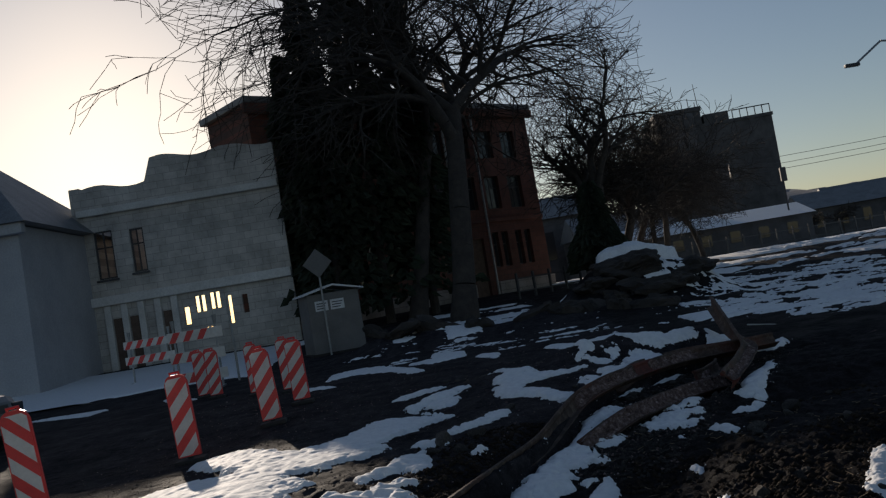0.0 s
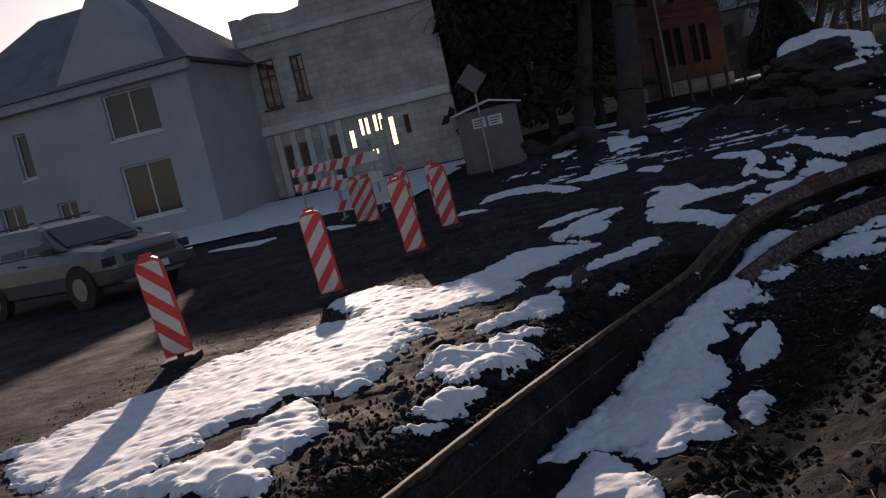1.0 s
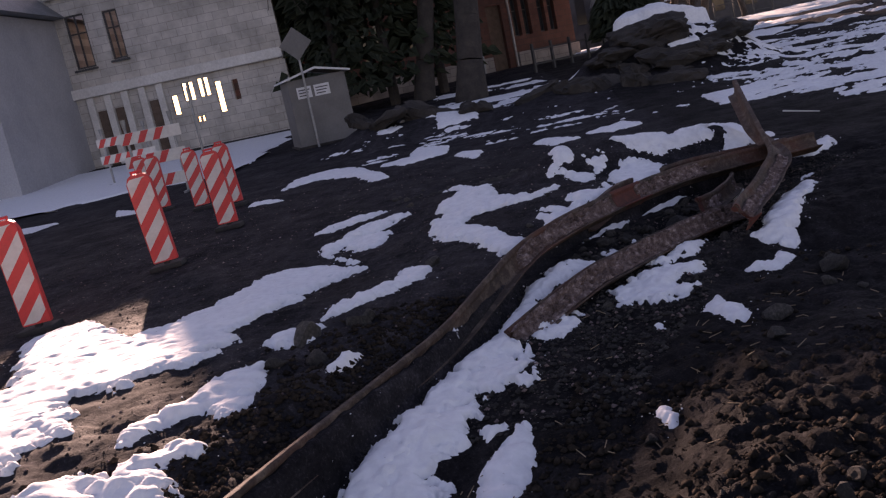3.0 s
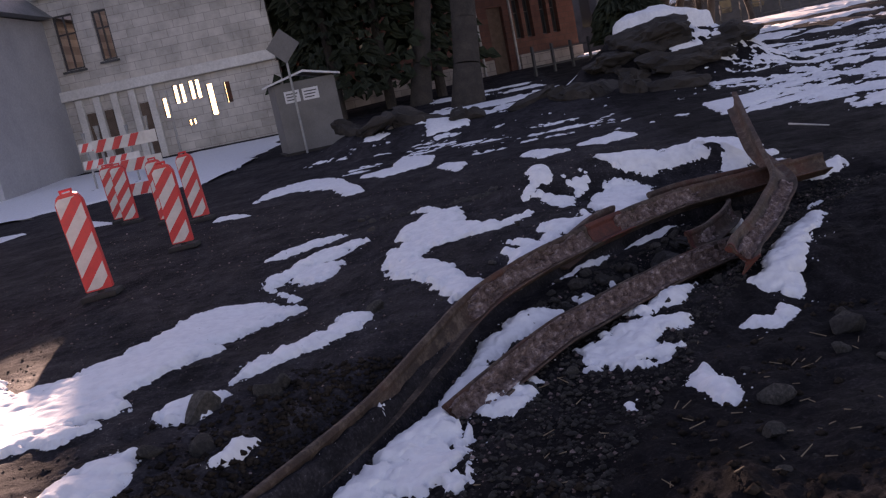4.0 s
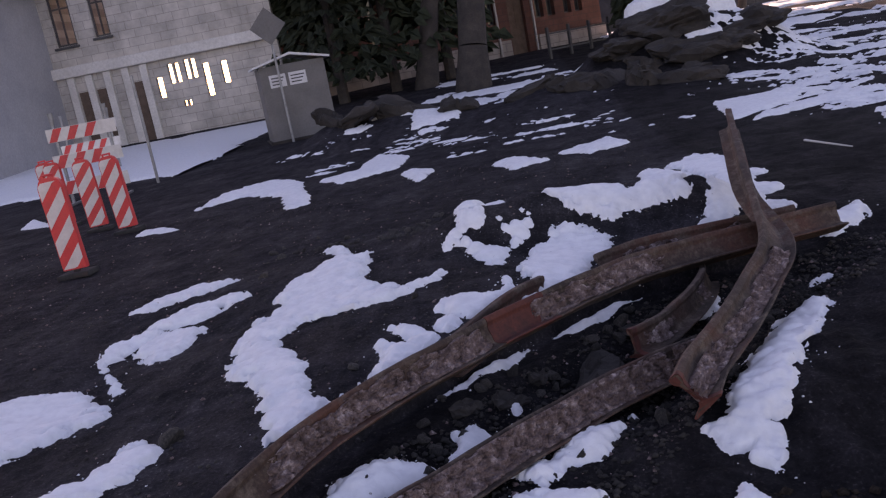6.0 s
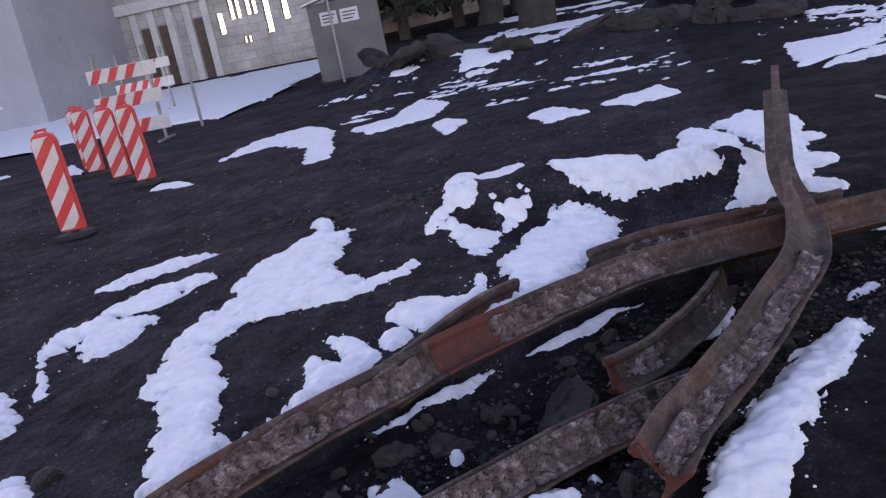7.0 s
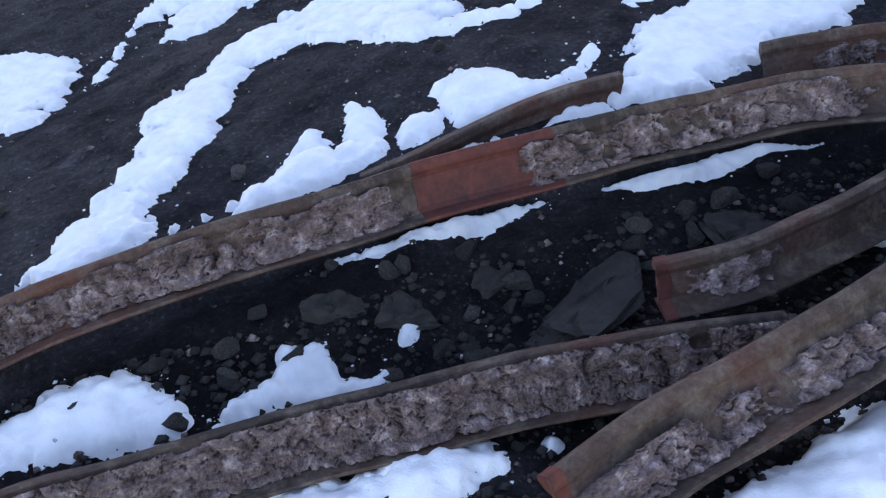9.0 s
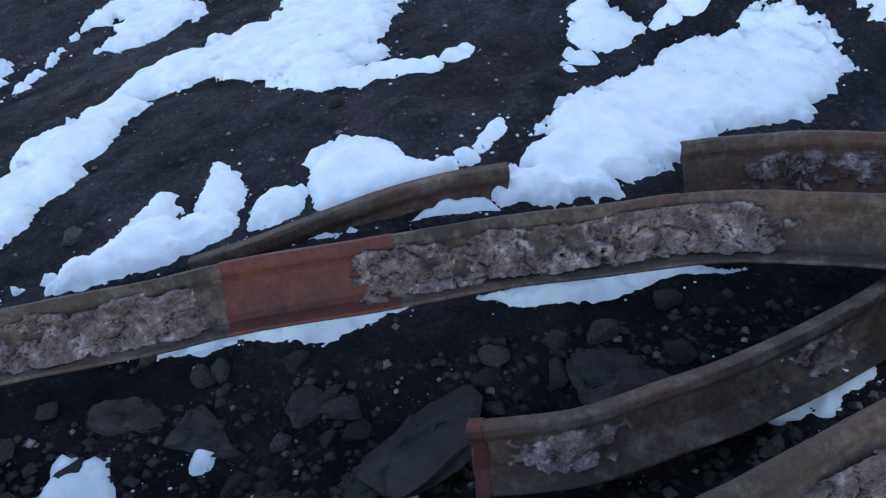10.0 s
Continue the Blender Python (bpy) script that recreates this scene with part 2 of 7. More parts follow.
def lattice(ix, iy, seed):
    h = (ix.astype(np.int64) * 374761393 + iy.astype(np.int64) * 668265263 + seed * 974634541) & 0xFFFFFFFF
    h = ((h ^ (h >> 13)) * 1274126177) & 0xFFFFFFFF
    return ((h ^ (h >> 16)) & 0xFFFF) / 32767.5 - 1.0


def vnoise(x, y, seed=0):
    ix, iy = np.floor(x), np.floor(y)
    u, v = x - ix, y - iy
    u, v = u * u * (3 - 2 * u), v * v * (3 - 2 * v)
    a, b = lattice(ix, iy, seed), lattice(ix + 1, iy, seed)
    c, d = lattice(ix, iy + 1, seed), lattice(ix + 1, iy + 1, seed)
    return (a * (1 - u) + b * u) * (1 - v) + (c * (1 - u) + d * u) * v


def fbm(x, y, freq, octaves=4, seed=0, gain=0.5):
    total, amp, norm = 0.0, 1.0, 0.0
    for k in range(octaves):
        total = total + amp * vnoise(x * freq + 17.3 * k, y * freq - 9.1 * k, seed + k)
        norm += amp
        amp, freq = amp * gain, freq * 2.03
    return total / norm


# ---- the ground's heights ----
# the old tram rail's line in plan, and the height of its top
TRACK = [(-1.95, 1.5), (-1.32, 3.0), (-0.86, 4.2), (-0.58, 4.93), (-0.08, 6.12), (0.26, 6.89), (0.59, 7.60), (0.85, 8.15), (1.04, 8.53), (1.20, 8.78), (1.40, 9.01), (1.585, 9.22), (1.78, 9.44), (1.915, 9.62), (2.125, 9.84), (2.30, 10.04), (2.49, 10.23), (2.70, 10.44), (3.02, 10.62), (3.36, 10.76), (3.95, 10.97)]
TX, TY = np.array([p[0] for p in TRACK]), np.array([p[1] for p in TRACK])


def track_top(y):
    return -0.05 + 0.255 * sm(7.3, 9.35, y) - 0.04 * sm(9.9, 10.9, y)


def off_track(x, y):
    """Metres to the right of the rail."""
    return (x - np.interp(y, TY, TX)) * 0.82


def step_shift(y):
    """The near stretch of the rail is still bedded; farther on its whole right side is dug free."""
    return 0.12 * (1 - sm(8.3, 8.8, y)) - 0.14 * sm(8.6, 9.2, y)


def height(x, y):
    x, y = np.asarray(x, float), np.asarray(y, float)
    s = off_track(x, y) - step_shift(y)
    h = 1.0 * sm(22, 52, y) + 0.02 * fbm(x, y, 0.5, 3, 3)
    h = h - 0.12 * (1 - sm(-3.2, -2.0, x)) * (1 - sm(10.5, 13.0, y)) * sm(-14, -4, x)
    fade = 1 - sm(10.7, 11.6, y)
    dug = sm(-0.07, -0.02, s) * fade
    h = h + (0.11 * np.exp(-((x - 1.1) / 0.85) ** 2 - ((y - 10.2) / 1.2) ** 2) + 0.15 * np.exp(-((x - 1.2) / 1.3) ** 2 - ((y - 11.9) / 0.9) ** 2)) * (1 - dug)
    h = h - 0.06 * np.exp(-((x + 0.4) / 0.6) ** 2 - ((y - 10.1) / 0.9) ** 2)
    h = h + 0.10 * np.exp(-((x - 1.92) / 0.62) ** 2 - ((y - 10.48) / 0.60) ** 2) * (1 - dug)
    bedded = 1 - sm(7.7, 8.8, y)
    h = h - 0.09 * sm(-0.45, -0.2, s) * bedded
    h = h - (0.16 + 0.12 * (1 - sm(5.8, 6.9, y)) - 0.04 * sm(7.6, 9.0, y) - 0.06 * sm(0.95, 1.25, s) * sm(8.6, 9.2, y) + 0.10 * sm(7.6, 8.6, y) * sm(0.22, 0.5, s) * (1 - sm(9.6, 10.4, y))) * dug * (1 - 0.5 * sm(0.95, 1.5, s) * sm(8.6, 9.2, y))
    bank = sm(1.0, 1.5, s) * (1 - sm(6.2, 7.4, y)) * sm(-3, 1, y)
    h = h + bank * (0.09 * fbm(x, y, 1.7, 4, 11) + 0.14)
    hump = np.exp(-np.maximum(0, np.abs(x - 2.55) - 0.75) ** 2 / 0.10 - ((y - 11.85 - 0.12 * (x - 2.5)) / 0.30) ** 2)
    h = h + 0.26 * hump * (1 + 0.25 * fbm(x, y, 2.2, 3, 21))
    ring = np.exp(-((np.hypot((x - 1.75) / 1.0, (y - 12.0) / 1.3) - 0.42) / 0.16) ** 2)
    h = h + 0.03 * ring
    heap = np.exp(-(((x - 6.0) / 2.3) ** 2 + ((y - 27.0) / 2.0) ** 2) ** 1.5)
    h = h + 1.45 * heap * (1 + 0.2 * fbm(x, y, 0.8, 4, 31))
    heap = np.exp(-(((x - 3.3) / 2.4) ** 2 + ((y - 24.0) / 2.6) ** 2) ** 1.3)
    h = h + 0.35 * heap * (1 + 0.6 * fbm(x, y, 1.1, 4, 33))
    heap = np.exp(-(((x + 1.0) / 2.0) ** 2 + ((y - 24.5) / 1.6) ** 2) ** 1.2)
    h = h + 0.45 * heap * (1 + 0.5 * fbm(x, y, 1.0, 4, 35))
    ruts = sm(4.2, 6.0, x - 0.05 * y) * sm(9.5, 14, y) * (1 - sm(60, 90, y))
    h = h + ruts * 0.13 * fbm(x * 1.0 + 0.3 * y, y * 0.35, 1.3, 4, 41)
    near = (1 - sm(16, 30, y)) * sm(-8, -3.0, x)
    h = h + near * (0.022 * fbm(x, y, 2.7, 3, 51, 0.6) + 0.012 * np.abs(fbm(x, y, 11.0, 1, 61, 0.6)))
    rough = sm(0.0, 0.1, s) * fade
    h = h + rough * 0.03 * fbm(x, y, 5.0, 2, 71, 0.6)
    close = sm(-1.5, -0.5, x) * (1 - sm(11.5, 13.0, y)) * sm(4.0, 6.0, y)
    h = h + close * (0.007 * fbm(x, y, 21.0, 2, 75, 0.6) + rough * 0.016 * np.abs(fbm(x, y, 13.0, 2, 76, 0.6)))
    lumps = sm(-1.7, -0.9, s) * (1 - sm(-0.18, -0.07, s)) * (1 - sm(7.6, 8.6, y)) * sm(3.0, 4.0, y)
    h = h + lumps * (0.075 * np.abs(fbm(x, y, 3.2, 3, 77, 0.6)) - 0.02)
    h = h + bank * 0.06 * np.abs(fbm(x, y, 7.0, 4, 78, 0.7))
    return h


def height_at(x, y):
    return float(height(np.array([x]), np.array([y]))[0])


# ---- the ground ----
def axis(lo, hi, step, far_lo, far_hi, grow=1.085):
    mid = list(np.arange(lo, hi + 1e-6, step))
    up, d = [], step
    while (up[-1] if up else hi) < far_hi:
        d *= grow
        up.append((up[-1] if up else hi) + d)
    down, d = [], step
    while (down[-1] if down else lo) > far_lo:
        d *= grow
        down.append((down[-1] if down else lo) - d)
    return np.array(down[::-1] + mid + up)


def grid_mesh(name, X, Y, Z, mat, keep=None):
    ny, nx = X.shape
    idx = np.arange(nx * ny).reshape(ny, nx)
    quads = np.stack([idx[:-1, :-1], idx[:-1, 1:], idx[1:, 1:], idx[1:, :-1]], -1).reshape(-1, 4)
    co = np.stack([X, Y, Z], -1).reshape(-1, 3)
    if keep is not None:
        quads = quads[keep[:-1, :-1].ravel() | keep[:-1, 1:].ravel() | keep[1:, 1:].ravel() | keep[1:, :-1].ravel()]
        used, inv = np.unique(quads, return_inverse=True)
        co, quads = co[used], inv.reshape(-1, 4)
    me = bpy.data.meshes.new(name)
    me.vertices.add(len(co))
    me.vertices.foreach_set("co", co.astype(np.float32).ravel())
    me.loops.add(len(quads) * 4)
    me.loops.foreach_set("vertex_index", quads.astype(np.int32).ravel())
    me.polygons.add(len(quads))
    me.polygons.foreach_set("loop_start", np.arange(0, len(quads) * 4, 4, dtype=np.int32))
    me.polygons.foreach_set("use_smooth", np.ones(len(quads), dtype=bool))
    me.materials.append(mat)
    me.update(calc_edges=True)
    me.validate()
    return new(name, me)


GX, GY = np.meshgrid(axis(-3.2, 4.0, 0.019, -2500, 2500, 1.06), axis(4.2, 12.4, 0.019, -2500, 2500, 1.06))
ground = tagged(grid_mesh("ground", GX, GY, height(GX, GY), GROUND), "dark churned mud and gravel of a dug-up street", "ground", kind="structure")
# 0 left of the rail, 1 right of it, with an uneven border
right_of_rail = ground.data.attributes.new("right_of_rail", "FLOAT", "POINT")
right_of_rail.data.foreach_set("value", sm(-0.02, 0.12, off_track(GX, GY) - step_shift(GY) + 0.08 * fbm(GX, GY, 2.5, 3, 55)).ravel().astype(np.float32))

# ---- snow patches ----
SNOWS, SPOTS = [], []


def snow_patch(spots, thick=0.035, label="thin patch of old white snow on the mud"):
    """A patch made of round spots that run together, with a ragged rim."""
    SPOTS.extend(spots)
    c = np.array(spots)
    mean = float(np.mean(c[:, 2]))
    far = float(c[:, 1].min())
    res = 0.0085 if far < 10.9 and c[:, 1].max() > 8.0 and c[:, 0].mean() > -0.7 else 0.012 if far < 12.5 else 0.02 if far < 14 else 0.05 if far < 22 else 0.09
    lo, hi = (c[:, :2] - c[:, 2:]).min(0) - 0.15, (c[:, :2] + c[:, 2:]).max(0) + 0.15
    X, Y = np.meshgrid(np.arange(lo[0], hi[0], res), np.arange(lo[1], hi[1], res))
    soft = min(0.022, max(0.005, 0.2 * mean))
    total = np.zeros(X.shape)
    for x, y, r in spots:
        total += np.exp(np.maximum(-40, (r + 0.001 - np.hypot(X - x, Y - y)) / soft))
    f = soft * np.log(total + 1e-12) - 0.25 * soft
    s = off_track(X, Y) - step_shift(Y)
    f = np.minimum(f, np.where(Y < 10.9, np.abs(s + 0.045) - 0.05, 9.0))
    f = f - 0.3 * sm(0.08, 0.14, mean) * np.maximum(0, fbm(X, Y, 3.1, 3, 87) - 0.46)
    body = float(np.sum(c[:, 2] ** 2) / np.sum(c[:, 2]))
    a = min(0.042, max(0.005, 0.22 * body))
    lace = np.maximum(0, 0.16 - np.abs(fbm(X, Y, 3.4, 4, 88, 0.6))) * 0.8 * np.exp(-np.maximum(f, 0) / 0.10)
    f = f - lace * (1 - sm(7.8, 8.8, Y)) * sm(0.04, 0.08, mean)
    bare = np.maximum(0, fbm(X, Y, 8.5, 3, 89, 0.6) - 0.30) * 0.5 * np.exp(-np.maximum(f, 0) / 0.06)
    f = f - bare * sm(0.05, 0.1, body)
    f = f + a * 0.5 * fbm(X, Y, 7.0, 3, 81) + a * 1.1 * fbm(X, Y, 22.0, 4, 91, 0.78) + min(a, 0.012) * fbm(X, Y, 70.0, 2, 92)
    top = thick * (1 - np.exp(-np.maximum(f, 0) / 0.022)) + (0.007 * fbm(X, Y, 4.0, 3, 95) + 0.003 * fbm(X, Y, 14.0, 4, 96, 0.75)) * sm(0.01, 0.08, f)
    Z = height(X, Y) + np.where(f > 0, top + 0.007, f * 1.1 + 0.007)
    ob = grid_mesh("snow", X, Y, Z, SNOW, f > -0.025)
    SNOWS.append(tagged(ob, label, "snow", "snow patches", "stuff"))
    return ob



def snow_strip(path, thick):
    """A long unbroken strip of snow along a bent line of (x, y, radius)."""
    spots = []
    for a, b in zip(path, path[1:]):
        n = max(2, int(math.hypot(b[0] - a[0], b[1] - a[1]) / 0.025))
        spots += [tuple(a[i] + (b[i] - a[i]) * k / n for i in range(3)) for k in range(n)]
    return snow_patch(spots + [path[-1]], thick)
snow_patch([(0.85, 10.72, 0.36), (0.75, 11.27, 0.29), (0.60, 10.36, 0.19), (0.70, 9.81, 0.18), (0.76, 11.59, 0.18), (0.85, 9.62, 0.15), (1.22, 10.51, 0.14), (0.62, 10.03, 0.14), (1.03, 9.12, 0.13), (0.54, 10.19, 0.13), (0.55, 11.05, 0.11), (0.75, 11.81, 0.09), (1.00, 9.26, 0.09), (0.93, 11.64, 0.08), (1.09, 10.41, 0.07), (0.96, 11.51, 0.07), (1.26, 10.68, 0.07), (0.46, 10.63, 0.07), (0.76, 11.89, 0.06), (0.65, 12.17, 0.06), (0.72, 11.99, 0.06), (0.69, 12.07, 0.06), (0.96, 9.47, 0.06), (0.62, 12.23, 0.06), (0.89, 9.26, 0.05), (0.58, 12.30, 0.048), (1.27, 10.70, 0.043), (1.03, 11.06, 0.042), (0.49, 12.52, 0.041), (0.96, 9.40, 0.039), (0.49, 9.94, 0.037), (0.96, 11.75, 0.037), (1.06, 9.03, 0.10), (1.03, 8.94, 0.06), (1.00, 8.87, 0.03), (0.93, 9.43, 0.12), (1.12, 9.16, 0.09), (1.36, 9.38, 0.02), (1.27, 9.24, 0.025), (1.31, 9.30, 0.025)])
snow_patch([(1.39, 10.53, 0.05), (1.42, 10.59, 0.050), (1.47, 10.63, 0.046), (1.50, 10.67, 0.042), (1.34, 10.51, 0.041), (1.55, 10.71, 0.041), (1.56, 10.80, 0.040), (1.57, 10.85, 0.026), (1.30, 10.50, 0.026), (1.27, 10.48, 0.017), (1.60, 10.82, 0.015), (1.57, 10.88, 0.014), (1.38, 10.51, 0.012), (1.26, 10.48, 0.012)])
snow_patch([(1.56, 9.72, 0.08), (1.49, 9.87, 0.06), (1.47, 9.55, 0.06), (1.52, 9.63, 0.06), (1.53, 9.82, 0.06), (1.42, 9.44, 0.06), (1.45, 9.49, 0.048), (1.45, 9.90, 0.048), (1.40, 9.38, 0.022), (1.39, 9.94, 0.021), (1.44, 9.61, 0.020), (1.53, 9.57, 0.019), (1.58, 9.64, 0.016), (1.59, 9.80, 0.015), (1.38, 9.94, 0.011), (1.43, 9.38, 0.011), (1.47, 9.82, 0.011), (1.64, 9.73, 0.009)])
snow_patch([(1.68, 9.91, 0.07), (1.69, 9.84, 0.036), (1.69, 9.84, 0.021), (1.70, 9.98, 0.014), (1.73, 9.87, 0.009)])
snow_patch([(1.78, 10.13, 0.14), (1.90, 10.18, 0.06), (1.80, 10.02, 0.046), (1.95, 10.22, 0.044), (1.99, 10.26, 0.037), (2.00, 10.34, 0.034), (1.63, 10.11, 0.033), (1.98, 10.23, 0.032), (1.99, 10.47, 0.027), (1.98, 10.49, 0.024), (1.99, 10.45, 0.023), (1.78, 10.00, 0.021), (1.65, 10.20, 0.021), (2.00, 10.42, 0.020), (1.92, 10.14, 0.018), (2.00, 10.40, 0.018), (1.64, 10.16, 0.017), (1.66, 10.20, 0.017), (1.70, 10.23, 0.015), (1.63, 10.14, 0.014), (1.68, 10.22, 0.014), (1.64, 10.11, 0.014), (1.85, 10.03, 0.014), (1.98, 10.52, 0.013), (1.79, 9.97, 0.009), (1.97, 10.53, 0.009), (1.95, 10.28, 0.009)])
snow_patch([(2.16, 10.17, 0.06), (2.11, 10.13, 0.048), (2.08, 10.08, 0.035), (2.06, 10.05, 0.026), (2.16, 10.21, 0.026), (2.04, 10.03, 0.017), (2.21, 10.28, 0.015), (2.03, 10.02, 0.013), (2.19, 10.18, 0.012), (2.12, 10.13, 0.011), (2.13, 10.20, 0.011), (2.15, 10.17, 0.010)])
snow_patch([(2.33, 11.04, 0.22), (2.28, 10.88, 0.2), (2.37, 11.16, 0.23), (2.41, 11.20, 0.25), (2.26, 10.73, 0.21), (2.26, 10.51, 0.17), (2.23, 10.35, 0.10), (2.20, 10.96, 0.05), (2.37, 11.49, 0.05), (2.43, 11.49, 0.047), (2.58, 11.41, 0.043), (2.17, 10.27, 0.034), (2.50, 11.48, 0.032), (2.54, 11.46, 0.032), (2.31, 11.47, 0.031), (2.10, 10.53, 0.030), (2.62, 11.38, 0.026), (2.65, 11.07, 0.022)])
snow_patch([(1.74, 13.38, 0.24), (1.69, 12.36, 0.13), (1.60, 13.15, 0.13), (1.83, 13.64, 0.12), (1.67, 12.53, 0.12), (1.72, 12.11, 0.12), (1.65, 12.69, 0.12), (1.63, 12.85, 0.11), (1.74, 11.83, 0.11), (1.60, 13.01, 0.11), (1.74, 11.95, 0.10), (1.76, 11.58, 0.10), (1.74, 11.72, 0.10), (1.67, 12.23, 0.09), (1.76, 12.23, 0.07), (1.95, 13.54, 0.05), (2.00, 13.43, 0.048), (1.69, 11.49, 0.047), (1.51, 13.27, 0.047), (1.86, 13.78, 0.047), (1.49, 13.43, 0.043), (1.65, 11.44, 0.041), (1.60, 11.41, 0.039), (1.49, 13.38, 0.037), (1.58, 11.36, 0.034), (1.49, 13.34, 0.032), (1.74, 13.13, 0.028), (2.00, 13.50, 0.027), (1.83, 11.66, 0.026), (1.69, 13.64, 0.022), (1.83, 11.76, 0.021), (1.58, 12.43, 0.019)])
snow_patch([(1.88, 11.22, 0.11), (1.78, 11.29, 0.06), (1.92, 11.05, 0.047), (1.71, 11.37, 0.036), (1.86, 11.06, 0.025), (1.66, 11.37, 0.024), (1.98, 11.29, 0.020), (1.62, 11.38, 0.019), (1.64, 11.39, 0.014), (1.94, 10.94, 0.012), (1.60, 11.39, 0.012), (1.76, 11.22, 0.010), (1.89, 10.97, 0.010), (1.63, 11.38, 0.009)])
snow_patch([(2.07, 11.47, 0.07), (2.05, 11.38, 0.040), (2.14, 11.54, 0.032), (1.99, 11.48, 0.029), (2.03, 11.34, 0.024), (1.95, 11.55, 0.015), (2.00, 11.46, 0.013), (2.15, 11.61, 0.011), (2.11, 11.63, 0.010)])
snow_patch([(2.57, 11.92, 0.29), (2.52, 12.28, 0.29), (2.47, 12.67, 0.29), (2.42, 13.06, 0.28), (3.30, 13.08, 0.26), (3.25, 12.79, 0.25), (3.20, 12.53, 0.24), (3.15, 12.28, 0.23), (3.39, 13.40, 0.22), (3.39, 13.64, 0.22), (3.10, 12.02, 0.21), (3.35, 13.89, 0.17), (2.98, 11.82, 0.13), (2.35, 13.35, 0.12), (3.30, 14.06, 0.12), (2.84, 11.75, 0.10), (2.23, 13.30, 0.09), (2.59, 13.30, 0.08), (2.50, 13.35, 0.07), (2.74, 11.66, 0.06), (2.35, 11.70, 0.05), (3.18, 11.80, 0.05), (3.32, 14.18, 0.05), (3.22, 11.82, 0.050), (2.67, 11.63, 0.047), (3.13, 11.77, 0.046), (2.74, 12.50, 0.045), (2.79, 12.14, 0.045), (2.25, 12.45, 0.043), (2.69, 12.89, 0.042), (2.20, 12.84, 0.040), (2.16, 13.23, 0.037)])
snow_patch([(3.84, 14.06, 0.30), (3.87, 13.73, 0.23), (3.87, 13.46, 0.20), (3.60, 11.87, 0.19), (3.84, 14.39, 0.19), (3.66, 12.08, 0.17), (3.87, 13.22, 0.16), (3.72, 12.29, 0.15), (3.84, 12.98, 0.15), (3.81, 12.77, 0.14), (3.78, 12.56, 0.14), (3.48, 11.69, 0.13), (3.63, 14.30, 0.11), (3.39, 11.57, 0.08), (3.84, 14.60, 0.06), (4.08, 13.85, 0.06), (3.33, 11.51, 0.05), (3.54, 14.21, 0.05), (3.84, 12.41, 0.05), (3.66, 12.44, 0.050), (3.51, 14.27, 0.042), (3.69, 12.68, 0.036), (3.72, 13.31, 0.036), (3.54, 14.15, 0.035), (3.90, 12.65, 0.033), (3.27, 11.48, 0.033), (3.63, 14.42, 0.029), (4.02, 13.31, 0.028), (3.63, 13.82, 0.025), (3.63, 11.66, 0.025), (4.05, 14.30, 0.024), (3.93, 14.57, 0.023)])
snow_patch([(1.82, 9.09, 0.08), (1.79, 9.01, 0.05), (1.76, 8.96, 0.038), (1.74, 8.92, 0.028), (1.74, 9.12, 0.028), (1.91, 9.12, 0.027), (1.94, 9.14, 0.022), (1.73, 8.89, 0.022), (1.96, 9.16, 0.020), (1.98, 9.18, 0.018), (2.00, 9.20, 0.015), (1.91, 9.09, 0.013), (1.77, 8.92, 0.011), (1.72, 8.86, 0.010), (1.81, 9.18, 0.010), (1.79, 9.17, 0.010)])
snow_patch([(1.41, 8.65, 0.10), (1.35, 8.56, 0.07), (1.50, 8.70, 0.07), (1.56, 8.76, 0.07), (1.62, 8.80, 0.047), (1.27, 8.57, 0.035), (1.32, 8.70, 0.035), (1.23, 8.58, 0.018), (1.43, 8.55, 0.016), (1.58, 8.83, 0.014), (1.36, 8.48, 0.014), (1.29, 8.61, 0.012), (1.28, 8.68, 0.010), (1.29, 8.67, 0.009), (1.21, 8.58, 0.009)])
snow_patch([(2.32, 9.01, 0.05), (2.26, 8.97, 0.049), (2.21, 8.93, 0.038), (2.37, 9.04, 0.034), (2.06, 8.83, 0.034), (2.10, 8.85, 0.029), (2.18, 8.90, 0.027), (2.04, 8.80, 0.024), (2.15, 8.88, 0.023), (2.34, 9.06, 0.022), (2.13, 8.86, 0.019), (2.02, 8.77, 0.012)])
snow_patch([(3.28, 9.59, 0.12), (3.04, 9.11, 0.12), (3.10, 9.23, 0.11), (3.32, 9.72, 0.10), (3.36, 9.82, 0.08), (3.11, 9.35, 0.08), (2.94, 9.03, 0.07), (3.11, 9.44, 0.06), (3.20, 9.48, 0.06), (3.02, 8.99, 0.049), (3.41, 9.89, 0.040), (3.26, 9.46, 0.025), (3.07, 8.98, 0.021), (2.87, 9.00, 0.019), (3.29, 9.46, 0.018), (3.16, 9.13, 0.018), (3.44, 9.93, 0.017), (3.19, 9.31, 0.015), (3.21, 9.70, 0.014), (3.20, 9.29, 0.013), (3.06, 8.95, 0.013), (3.06, 9.49, 0.012), (3.31, 9.47, 0.012), (3.21, 9.27, 0.012), (3.16, 9.53, 0.010), (3.07, 9.50, 0.010), (2.98, 9.22, 0.010), (3.09, 8.99, 0.010), (3.22, 9.25, 0.010), (3.40, 9.65, 0.010), (2.87, 9.02, 0.009), (3.27, 9.82, 0.009)])
snow_patch([(3.04, 10.25, 0.046), (3.00, 10.21, 0.042), (2.98, 10.17, 0.035), (3.07, 10.30, 0.030), (3.09, 10.33, 0.021), (3.11, 10.35, 0.017), (3.07, 10.21, 0.017), (2.95, 10.14, 0.014), (3.10, 10.31, 0.011)])
